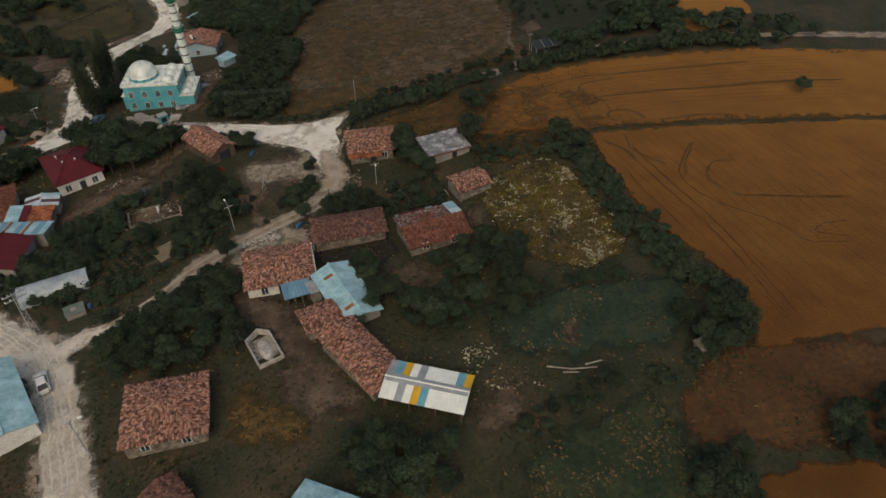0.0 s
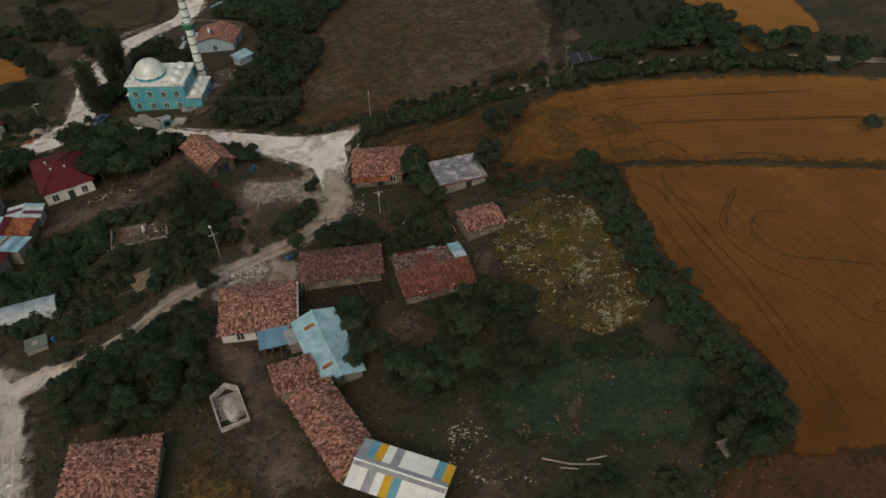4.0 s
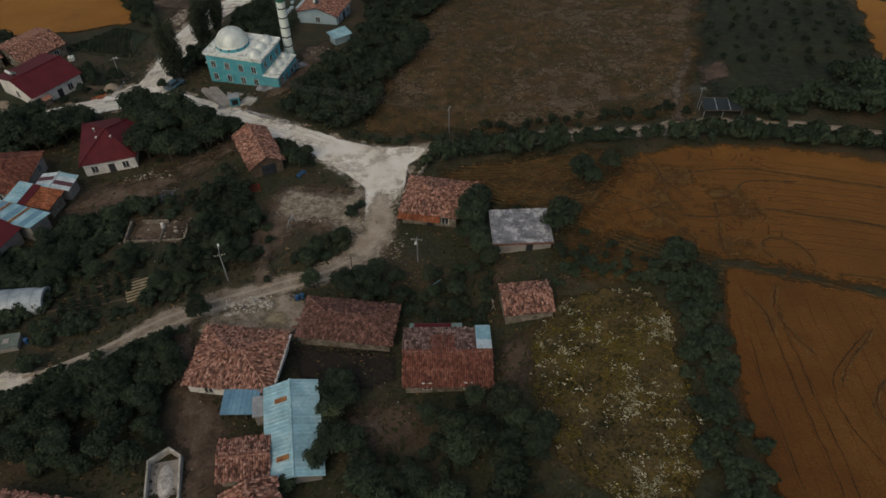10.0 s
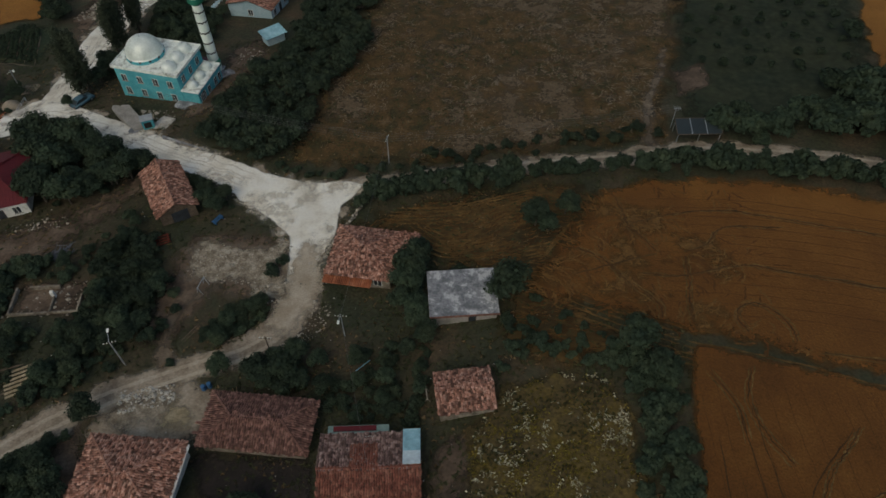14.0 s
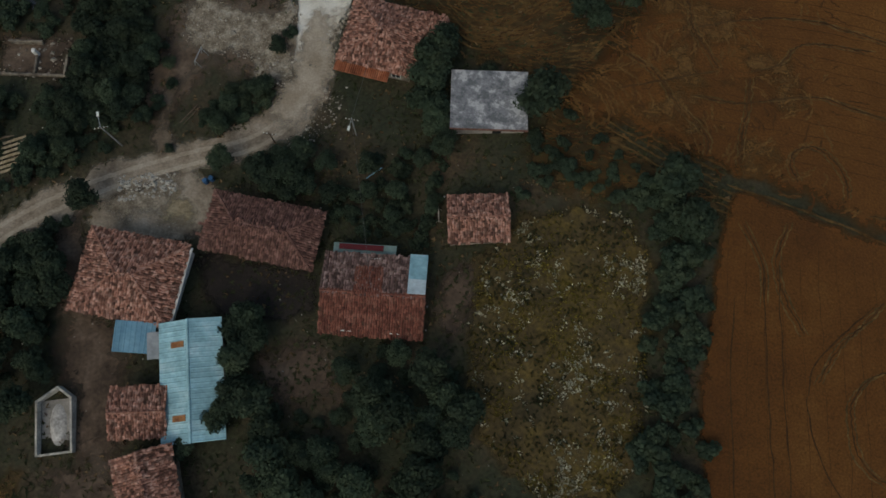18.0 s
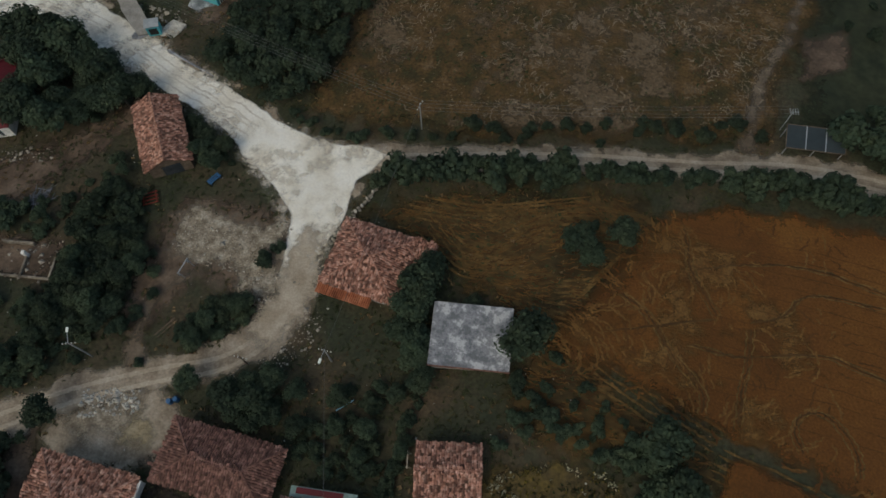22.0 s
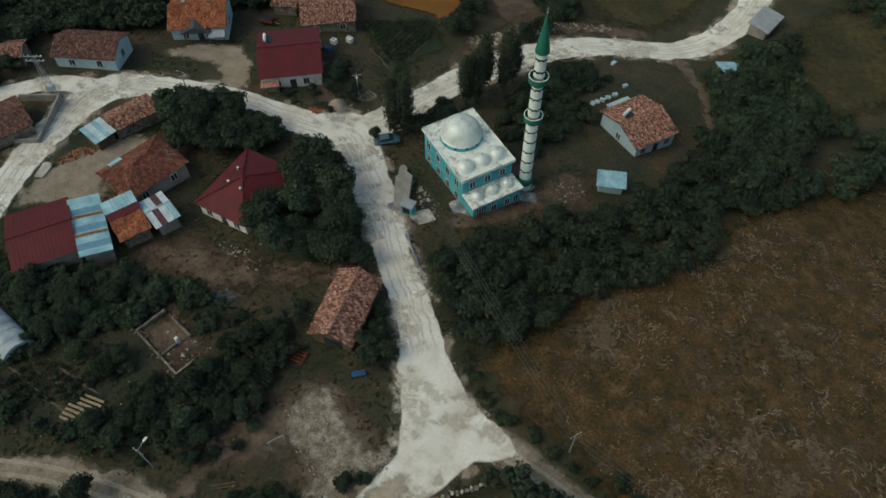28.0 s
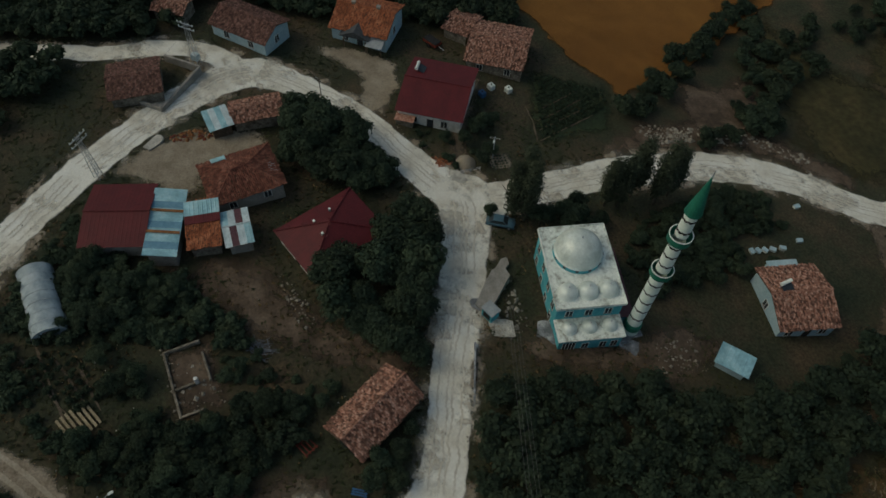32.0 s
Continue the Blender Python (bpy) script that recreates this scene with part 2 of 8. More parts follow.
M_SAND = mat("sandy_earth", [(0.22, 0.18, 0.13), (0.28, 0.235, 0.175), (0.34, 0.29, 0.22)], 0.4, 0.95, 0.4, fine=4.0, grain=0.22)
M_PANEL = mat("solar_glass", [(0.022, 0.032, 0.036), (0.03, 0.042, 0.046)], 1.0, 0.45, 0.0, grain=0.05)
M_WORN = mat("worn_chalk", [(0.47, 0.425, 0.35), (0.59, 0.545, 0.46), (0.69, 0.65, 0.56)], 0.8, 0.95, 0.4, fine=5.0, grain=0.2)
M_TYRE = mat("tyre_marked_chalk", [(0.50, 0.465, 0.39), (0.66, 0.63, 0.55)], 0.9, 0.95, 0.4, fine=5.0, grain=0.15)
M_PASTURE = mat("olive_pasture", [(0.030, 0.030, 0.013), (0.047, 0.042, 0.017), (0.070, 0.055, 0.023)], 0.12, 0.95, 0.6, fine=0.9, grain=0.4)
M_PLOT = mat("green_plot", [(0.017, 0.030, 0.015), (0.026, 0.040, 0.019), (0.060, 0.056, 0.026)], 0.22, 0.95, 0.6, fine=1.6, grain=0.45, low=0.36, high=0.7)
M_LEAN = mat("dull_green_sheet", [(0.13, 0.21, 0.19), (0.22, 0.31, 0.29)], 0.8, 0.6, 0.1, fine=3.0, grain=0.15)
M_TUFT = mat("bleached_tufts", [(0.13, 0.095, 0.058), (0.26, 0.215, 0.15)], 0.3, 0.9, 0.0, island=0.4)
M_TILE_GREY = mat("weathered_pink_tile", [(0.095, 0.058, 0.050), (0.175, 0.110, 0.095), (0.29, 0.205, 0.180)], 1.6, 0.92, 0.5, island=0.6, fine=9.0, grain=0.3)
M_DARK_SOIL = mat("dark_yard_soil", [(0.020, 0.017, 0.015), (0.034, 0.028, 0.024)], 0.4, 0.95, 0.6, fine=3.0, grain=0.4)
M_RUST = mat("rusty_sheet", [(0.20, 0.075, 0.03), (0.38, 0.19, 0.08)], 1.2, 0.85, 0.2, fine=4.0, grain=0.3)
M_WHITE = mat("white_plaster", [(0.50, 0.50, 0.46), (0.70, 0.70, 0.66), (0.76, 0.76, 0.72)], 0.5, 0.9, 0.2, fine=4.0, grain=0.12)
M_GREY = mat("grey_plaster", [(0.22, 0.21, 0.19), (0.34, 0.32, 0.29)], 0.6, 0.95, 0.3, fine=4.0, grain=0.2)
M_STONE = mat("rubble_wall", [(0.10, 0.085, 0.065), (0.20, 0.175, 0.14), (0.30, 0.27, 0.22)], 1.2, 0.95, 0.8, fine=4.0, grain=0.35)
M_CONCRETE = mat("concrete", [(0.14, 0.15, 0.16), (0.21, 0.22, 0.235), (0.24, 0.25, 0.262), (0.44, 0.45, 0.46)], 0.75, 0.9, 0.4, fine=6.0, grain=0.2, low=0.42, high=0.60)
M_WOOD = mat("weathered_wood", [(0.07, 0.05, 0.035), (0.15, 0.115, 0.085)], 1.5, 0.9, 0.3, fine=8.0, grain=0.3)
M_PALE_BLUE = mat("pale_blue_plaster", [(0.30, 0.44, 0.50), (0.40, 0.54, 0.59)], 0.5, 0.9, 0.2, fine=4.0, grain=0.12)
M_DARK = mat("dark_opening", [(0.012, 0.012, 0.012), (0.02, 0.02, 0.02)], 1.0, 0.6, 0.0)
M_GLASS = mat("window_glass", [(0.03, 0.035, 0.04), (0.05, 0.06, 0.07)], 1.0, 0.12, 0.0, grain=0.05)
M_TURQ = mat("turquoise_plaster", [(0.05, 0.30, 0.36), (0.075, 0.38, 0.44), (0.11, 0.45, 0.50)], 0.4, 0.85, 0.2, fine=4.0, grain=0.1)
M_MOSQUE_ROOF = mat("white_screed", [(0.33, 0.34, 0.30), (0.62, 0.67, 0.62), (0.78, 0.83, 0.78), (0.82, 0.86, 0.81)], 0.9, 0.8, 0.2, fine=4.0, grain=0.15)
M_DOME = mat("dome_sheet", [(0.54, 0.61, 0.57), (0.77, 0.83, 0.79)], 0.6, 0.35, 0.05, metal=0.15, fine=3.0, grain=0.08)
M_GREEN = mat("green_paint", [(0.012, 0.13, 0.085), (0.02, 0.18, 0.12)], 0.8, 0.55, 0.1, fine=4.0, grain=0.12)
M_MINARET = mat("minaret_white", [(0.62, 0.72, 0.66), (0.78, 0.86, 0.80)], 0.6, 0.8, 0.1, fine=4.0, grain=0.1)
M_LEAF = leaf_mat("dark_leaves", [(0.033, 0.055, 0.036), (0.046, 0.072, 0.044), (0.064, 0.088, 0.051)], 0.30, 0.25, 0.30)
M_LEAF_POPLAR = leaf_mat("poplar_leaves", [(0.042, 0.058, 0.036), (0.070, 0.086, 0.054)], 0.5, 0.15, 0.25)
M_BARK = mat("bark", [(0.05, 0.04, 0.03), (0.10, 0.085, 0.065)], 3.0, 0.95, 0.5)
M_WEED = leaf_mat("tall_weeds", [(0.036, 0.052, 0.024), (0.055, 0.066, 0.030), (0.090, 0.080, 0.038)], 0.2, 0.0, 0.3)
M_STRAW = mat("dry_stalks", [(0.12, 0.080, 0.038), (0.20, 0.140, 0.075)], 0.3, 0.9, 0.0, island=0.4)
M_BLOSSOM = mat("white_umbels", [(0.30, 0.30, 0.21), (0.58, 0.57, 0.45)], 0.6, 0.9, 0.0, island=0.4)
M_YELLOW_BLOOM = mat("yellow_bloom", [(0.13, 0.11, 0.018), (0.22, 0.18, 0.03)], 0.3, 0.9, 0.0, island=0.4)
M_ROCK = mat("pale_stone", [(0.22, 0.195, 0.155), (0.42, 0.385, 0.325)], 2.0, 0.95, 0.4, island=0.4, rnd=0.2)
M_STEEL = mat("galvanised_steel", [(0.35, 0.38, 0.40), (0.50, 0.53, 0.55)], 2.0, 0.45, 0.05, metal=0.5, grain=0.1)
M_WIRE = mat("wire", [(0.10, 0.10, 0.10), (0.14, 0.14, 0.14)], 2.0, 0.7, 0.0, grain=0.05)
M_LIME = mat("pale_limestone", [(0.28, 0.27, 0.24), (0.56, 0.54, 0.48)], 0.9, 0.95, 0.4, fine=5.0, grain=0.3)
M_RUBBER = mat("rubber", [(0.015, 0.015, 0.015), (0.03, 0.03, 0.03)], 3.0, 0.8, 0.1)
M_CAR = mat("white_car_paint", [(0.74, 0.75, 0.74), (0.80, 0.81, 0.80)], 1.0, 0.25, 0.0, grain=0.03)
M_TARP = mat("greenhouse_film", [(0.24, 0.30, 0.33), (0.35, 0.42, 0.45), (0.46, 0.52, 0.54)], 0.5, 0.45, 0.15, fine=2.5, grain=0.12)
M_BLUE_PLASTIC = mat("blue_plastic", [(0.025, 0.09, 0.20), (0.04, 0.13, 0.27)], 1.0, 0.5, 0.0, grain=0.08)
M_RED_PAINT = mat("red_paint", [(0.13, 0.022, 0.014), (0.19, 0.036, 0.02)], 1.0, 0.6, 0.1, grain=0.15)

# ---- small tools ----


def vnoise(x, y, scale, seed=0):
    """Smooth noise in 0..1 over the plan; scale in metres."""
    x, y = np.asarray(x, float) / scale + 100.3 + seed * 17.7, np.asarray(y, float) / scale + 200.7 + seed * 5.3
    ix, iy = np.floor(x), np.floor(y)
    fx, fy = x - ix, y - iy
    fx, fy = fx * fx * (3 - 2 * fx), fy * fy * (3 - 2 * fy)

    def h(a, b):
        v = np.sin(a * 127.1 + b * 311.7 + seed * 74.7) * 43758.5453
        return v - np.floor(v)

    return (h(ix, iy) * (1 - fx) + h(ix + 1, iy) * fx) * (1 - fy) + (h(ix, iy + 1) * (1 - fx) + h(ix + 1, iy + 1) * fx) * fy


def hollow(x, y):
    """The shallow hollow in which the farms and the junction lie, in metres of depth."""
    return 1.4 * np.exp(-((((x + 6) / 24) ** 2 + ((y + 4) / 34) ** 2) ** 2))


def ground_z(x, y):
    """The hillside: it falls away to the north and west."""
    x, y = np.asarray(x, float), np.asarray(y, float)
    a, b = np.clip(x, -110, 90) / 50, np.clip(y, -90, 115) / 50
    z = CO[0] + CO[1] * a + CO[2] * b + CO[3] * a * a + CO[4] * a * b + CO[5] * b * b
    return z - hollow(x, y)


def gz(x, y):
    return float(ground_z(x, y))


def poly_sd(x, y, pts):
    """Signed distance to a closed outline, negative inside."""
    x, y = np.asarray(x, float), np.asarray(y, float)
    d, inside = np.full(x.shape, 1e18), np.zeros(x.shape, bool)
    for (ax, ay), (bx, by) in zip(pts, pts[1:] + pts[:1]):
        ex, ey = bx - ax, by - ay
        k = np.clip(((x - ax) * ex + (y - ay) * ey) / (ex * ex + ey * ey + 1e-9), 0, 1)
        d = np.minimum(d, (x - ax - k * ex) ** 2 + (y - ay - k * ey) ** 2)
        if ay != by:
            inside ^= ((ay > y) != (by > y)) & (x < (bx - ax) * (y - ay) / (by - ay) + ax)
    return np.where(inside, -1, 1) * np.sqrt(d)


def smooth_line(pts, n=8):
    """A curve through the points (Catmull-Rom)."""
    p = [np.array(q, float) for q in pts]
    p = [2 * p[0] - p[1]] + p + [2 * p[-1] - p[-2]]
    out = []
    for a, b, c, d in zip(p, p[1:], p[2:], p[3:]):
        for k in range(n):
            t = k / n
            out.append(0.5 * (2 * b + (c - a) * t + (2 * a - 5 * b + 4 * c - d) * t * t + (3 * b - a - 3 * c + d) * t ** 3))
    return out + [p[-2]]


def line_sd(x, y, pts, n=6):
    """Distance to a curve; points of (x, y, half width) give the distance to the band's edge."""
    x, y = np.asarray(x, float), np.asarray(y, float)
    d = np.full(x.shape, 1e9)
    sm = smooth_line(pts, n)
    for a, b in zip(sm, sm[1:]):
        ex, ey = b[0] - a[0], b[1] - a[1]
        k = np.clip(((x - a[0]) * ex + (y - a[1]) * ey) / (ex * ex + ey * ey + 1e-9), 0, 1)
        d = np.minimum(d, np.hypot(x - a[0] - k * ex, y - a[1] - k * ey) - (a[2] + k * (b[2] - a[2])))
    return d


def link_mesh(name, verts, faces, material, parent=None, smooth=False):
    me = bpy.data.meshes.new(name)
    me.from_pydata(verts, [], faces)
    if material:
        me.materials.append(material)
    if smooth:
        me.polygons.foreach_set("use_smooth", [True] * len(me.polygons))
    ob = new(name, me)
    if parent:
        ob.parent = parent
    return ob


def part(name, bm, material, parent, label="", smooth=False):
    """Links a bmesh as one mesh object under a thing or a part."""
    me = bpy.data.meshes.new(name)
    bm.to_mesh(me)
    bm.free()
    if material:
        me.materials.append(material)
    if smooth:
        me.polygons.foreach_set("use_smooth", [True] * len(me.polygons))
    ob = new(name, me)
    ob.parent = parent
    if label:
        ob["label"] = label
    return ob


def box(x0, x1, y0, y1, z0, z1, bm=None, bevel=0.0):
    bm = bm or bmesh.new()
    m = Matrix.LocRotScale(((x0 + x1) / 2, (y0 + y1) / 2, (z0 + z1) / 2), None, (x1 - x0, y1 - y0, z1 - z0))
    made = bmesh.ops.create_cube(bm, size=1.0, matrix=m)
    if bevel:
        edges = list({e for v in made["verts"] for e in v.link_edges})
        bmesh.ops.bevel(bm, geom=edges, offset=bevel, segments=1, affect="EDGES")
    return bm


def tube(p, q, r0, r1=None, sides=8, bm=None):
    """A tapered rod from p to q."""
    bm = bm or bmesh.new()
    p, q = Vector(p), Vector(q)
    m = Matrix.Translation((p + q) / 2) @ (q - p).to_track_quat("Z", "Y").to_matrix().to_4x4()
    bmesh.ops.create_cone(bm, cap_ends=True, segments=sides, radius1=r0, radius2=r0 if r1 is None else r1, depth=(q - p).length, matrix=m)
    return bm


def lathe(profile, sides=32, cx=0.0, cy=0.0, bm=None):
    """A solid of revolution; profile of (radius, z) from the bottom up."""
    bm = bm or bmesh.new()
    rings = []
    for r, z in profile:
        if r < 1e-4:
            rings.append([bm.verts.new((cx, cy, z))])
        else:
            rings.append([bm.verts.new((cx + r * math.cos(2 * math.pi * k / sides), cy + r * math.sin(2 * math.pi * k / sides), z)) for k in range(sides)])
    for a, b in zip(rings, rings[1:]):
        for k in range(sides):
            j = (k + 1) % sides
            if len(a) > 1 and len(b) > 1:
                bm.faces.new((a[k], a[j], b[j], b[k]))
            elif len(a) > 1:
                bm.faces.new((a[k], a[j], b[0]))
            elif len(b) > 1:
                bm.faces.new((a[0], b[j], b[k]))
    return bm


def thing(name, x, y, yaw=0.0, z=None, label="", category="", group="", kind=""):
    ob = new(name)
    ob.empty_display_size = 0.5
    ob.matrix_basis = pose(x, y, gz(x, y) if z is None else z, 0, 0, yaw)
    return tagged(ob, label, category, group, kind)

# ---- the lie of the land ----
CO = (0.238, 2.049, -3.265, 0.120, 0.313, -0.938)
CELL = 0.8
FINE_X, FINE_Y = np.arange(-128, 112.01, CELL), np.arange(-92, 140.01, CELL)
XS = np.concatenate([[-2500, -1400, -800, -500, -350, -280, -230, -195, -170, -155, -145, -136], FINE_X, [116, 122, 130, 140, 152, 168, 190, 220, 260, 330, 450, 700, 1200, 2500]])
YS = np.concatenate([[-2500, -1400, -800, -500, -350, -260, -200, -165, -140, -122, -110, -100], FINE_Y, [144, 150, 158, 168, 180, 195, 215, 240, 280, 340, 450, 700, 1200, 2500]])
GX, GY = np.meshgrid(XS, YS, indexing="ij")


def height(x, y):
    return ground_z(x, y) + 0.25 * (vnoise(x, y, 9, 1) - 0.5) + 0.12 * (vnoise(x, y, 3, 2) - 0.5)


GH = height(GX, GY)


def region(name, sdf, lift, material, label, category, kind="structure", noise_amp=0.0, noise_scale=2.0, relief=None, soft=1.0):
    """A patch of ground whose outline is the zero line of sdf, laid over the lie of the land."""
    slip = hollow(GX, GY) / 75  # outlines drawn for level ground slide outwards where it sinks
    sd = sdf(GX - (GX - 16) * slip, GY - (GY + 15) * slip)
    if noise_amp:
        sd = sd + noise_amp * (2 * vnoise(GX, GY, noise_scale, 5) - 1) + 0.5 * noise_amp * (2 * vnoise(GX, GY, noise_scale * 0.4, 6) - 1)
    sd = sd - 0.6 * soft
    edge = []
    top = GH + lift + (relief(GX, GY) if relief else 0)
    verts, faces, seen = [], [], {}

    def corner(i, j):
        k = (i, j)
        if k not in seen:
            seen[k] = len(verts)
            verts.append((XS[i], YS[j], top[i, j]))
            edge.append(-sd[i, j])
        return seen[k]

    def cut(i, j, k, m):
        key = (i, j, k, m) if (i, j) < (k, m) else (k, m, i, j)
        if key not in seen:
            t = sd[i, j] / (sd[i, j] - sd[k, m])
            seen[key] = len(verts)
            verts.append((XS[i] + t * (XS[k] - XS[i]), YS[j] + t * (YS[m] - YS[j]), top[i, j] + t * (top[k, m] - top[i, j])))
            edge.append(0.0)
        return seen[key]

    neg = sd < 0
    some = neg[:-1, :-1] | neg[1:, :-1] | neg[1:, 1:] | neg[:-1, 1:]
    for i, j in zip(*np.nonzero(some)):
        ring = [(i, j), (i + 1, j), (i + 1, j + 1), (i, j + 1)]
        out = []
        for a, b in zip(ring, ring[1:] + ring[:1]):
            if neg[a]:
                out.append(corner(*a))
            if neg[a] != neg[b]:
                out.append(cut(*a, *b))
        if len(out) > 2:
            faces.append(out)
    ob = link_mesh(name, verts, faces, soft_edge(material, soft) if soft else material, smooth=True)
    ob.data.attributes.new("edge", "FLOAT", "POINT").data.foreach_set("value", np.minimum(edge, 20))
    return tagged(ob, label, category, kind=kind)


def outline(pts):
    return lambda x, y: poly_sd(x, y, pts)


nx, ny = len(XS), len(YS)
idx = np.arange(nx * ny).reshape(nx, ny)
quads = np.stack([idx[:-1, :-1], idx[1:, :-1], idx[1:, 1:], idx[:-1, 1:]], -1).reshape(-1, 4)
tagged(link_mesh("ground", np.stack([GX, GY, GH], -1).reshape(-1, 3).tolist(), quads.tolist(), M_GROUND, smooth=True), "dark grassy hillside with bare brown patches", "ground", kind="structure")

# roads: x, y, half width
ROAD_MAIN = [(-18, 27.2, 2.6), (-25.5, 30.6, 2.5), (-35.2, 34.3, 2.6), (-44.8, 38.6, 3.0), (-56, 42.8, 3.6), (-62, 44.5, 4.4)]
ROAD_NORTH = [(-60, 46, 3.4), (-61, 58, 2.8), (-62, 72, 3.3), (-60.6, 88, 3.3), (-55.2, 101, 3.2), (-46.4, 112, 3.1), (-43.2, 125, 3.0), (-46.5, 140, 3.0), (-56, 165, 3.2), (-68, 195, 3.4)]
ROAD_WEST = [(-63, 42.5, 3.4), (-71, 38, 2.8), (-81, 33, 2.6), (-88.2, 27, 2.6), (-94.9, 17.4, 3.6), (-90.5, 7, 3.0), (-83.6, -1.9, 2.7), (-77.8, -8.3, 2.6), (-70.7, -14.8, 2.6), (-66, -18.6, 2.7)]
LANE = [(-67.5, -17.4, 2.6), (-63, -20.5, 2.8), (-54.8, -29.5, 3.0), (-52.0, -36.8, 2.6), (-50.2, -45, 2.6), (-48.3, -55, 2.9), (-46, -70, 3.2)]
SPUR = [(-52, -27.5, 2.0), (-48.5, -25.8, 1.5), (-46.3, -24.8, 0.5)]
JUNCTION = [(-30.7, 30.2), (-23.2, 26.9), (-18.7, 22.8), (-13.0, 19.0), (-10.1, 15.4), (-8.9, 7.5), (-5.3, 9.6), (-4.5, 18.5), (-4.2, 22.8), (-2.6, 25.3), (-1.2, 27.9), (-4.3, 28.1), (-11.2, 27.6), (-19.1, 30.3), (-27.2, 34.2)]
ROAD_FAR_WEST = [(-95, 16, 2.6), (-100.5, 12, 2.2), (-103.5, 5, 2.0), (-104, -6, 1.8), (-108, -25, 1.8)]
TRACK_EAST = [(-8, 25.3, 2.6), (-3.5, 26.8, 2.1), (5.3, 28.9, 1.8), (19, 31.8, 1.8), (35.8, 34.3, 1.9), (48.8, 36.4, 2.0), (59.4, 36, 1.9), (75, 33.5, 1.6), (95, 28, 1.6), (130, 15, 1.6)]
TRACK_SOUTH = [(-6.7, 11.5, 1.4), (-6.5, 5.5, 2.3), (-8.2, 1.5, 2.6), (-12.1, -2.8, 1.9), (-18.9, -6.0, 1.5), (-26.5, -10.2, 2.0), (-33.6, -15.6, 1.9), (-38.5, -20.3, 1.1), (-44.3, -24.2, 0.9), (-48, -26, 1.4)]
TRACK_YARD = [(-30, -15.5, 1.2), (-28.0, -20, 1.5), (-25.0, -26, 2.2), (-21.5, -31.5, 2.8), (-19.2, -37, 2.4)]

chalk = lambda x, y: np.minimum.reduce([poly_sd(x, y, JUNCTION), line_sd(x, y, LANE), line_sd(x, y, ROAD_MAIN), line_sd(x, y, ROAD_NORTH), line_sd(x, y, ROAD_WEST), line_sd(x, y, ROAD_FAR_WEST)])
track = lambda x, y: np.minimum.reduce([line_sd(x, y, TRACK_EAST), line_sd(x, y, TRACK_SOUTH)])
yards = lambda x, y: np.minimum.reduce([line_sd(x, y, TRACK_YARD), poly_sd(x, y, [(-27, -11), (-19, -8.5), (-15.5, -9.5), (-15.5, -14.5), (-25, -15)])])
chalk_only = lambda x, y: np.minimum.reduce([poly_sd(x, y, JUNCTION), line_sd(x, y, ROAD_MAIN), line_sd(x, y, ROAD_NORTH), line_sd(x, y, ROAD_WEST), line_sd(x, y, ROAD_FAR_WEST)])
lane_only = lambda x, y: np.minimum(line_sd(x, y, LANE), line_sd(x, y, SPUR))
worn = lambda x, y: np.maximum(np.minimum(chalk_only(x, y), lane_only(x, y)) + 0.1, 5.0 * (0.76 - 0.6 * vnoise(x, y, 4.5, 21) - 0.4 * vnoise(x, y, 1.1, 22)))
verge = lambda x, y: np.maximum(np.abs(np.minimum(chalk_only(x, y), lane_only(x, y))) - 1.1, 5.0 * (0.60 - vnoise(x, y, 2.6, 23)))
region("road", chalk_only, 0.10, M_CHALK, "white crushed chalk village road with worn patches", "road", noise_amp=0.30, noise_scale=2.6, soft=0.5)
region("lane", lane_only, 0.09, M_LANE, "beige crushed stone lane through the farms", "road", noise_amp=0.35, noise_scale=1.8, soft=0.9)
region("worn_patch", worn, 0.115, M_WORN, "bare beige earth showing through the road", "road", "stuff", noise_amp=0.15, noise_scale=1.4, soft=3.2)
region("road_verge", verge, 0.06, M_DIRT, "stony dirt verge of the road", "ground", noise_amp=0.4, noise_scale=1.5, soft=1.6)
region("dirt_road", track, 0.07, M_DIRT, "beige dirt track with wheel ruts", "road", noise_amp=0.55, noise_scale=1.9, soft=1.3)
region("yard", yards, 0.05, M_YARD, "brown trodden earth of a farmyard", "ground", noise_amp=0.9, noise_scale=2.5, soft=3.0)
WHEAT_N = [(24, 8), (29, 17), (34, 26), (40, 28.5), (48, 29.3), (57, 29.3), (66, 27.5), (75, 24.5), (91, 20), (120, 8), (112, -20), (75, -7.5), (65, -3.5), (58, -2), (43, 2.2), (34, 4.6)]
WHEAT_S = [(43, -0.3), (58, -4), (75, -9.5), (112, -22), (118, -60), (80, -66), (57, -60), (41.5, -58), (45.5, -46), (42.5, -36), (40.5, -26), (41.5, -7)]
region("wheat_field", outline(WHEAT_N), 0.35, M_WHEAT, "ripe orange-brown wheat field with flattened tracks", "field", "stuff", 0.6, 2.4, soft=3.0)
region("wheat_field", outline(WHEAT_S), 0.35, M_WHEAT, "ripe orange-brown wheat field with tractor lines", "field", "stuff", 0.35, 1.8, soft=1.2)
region("ploughed_field", outline([(27, -62), (34, -58.5), (41, -56.5), (57, -62), (80, -68), (90, -90), (48, -76), (26, -69)]), 0.06, M_SOIL, "bare reddish brown ploughed soil", "field", "structure", 0.8, 3.0, soft=2.5)
region("wheat_field", outline([(27, -75), (36, -74.5), (46, -78), (70, -92), (40, -98), (26, -80)]), 0.2, M_WHEAT, "strip of ripe wheat beside ploughed soil", "field", "stuff", 0.8, 3.0)
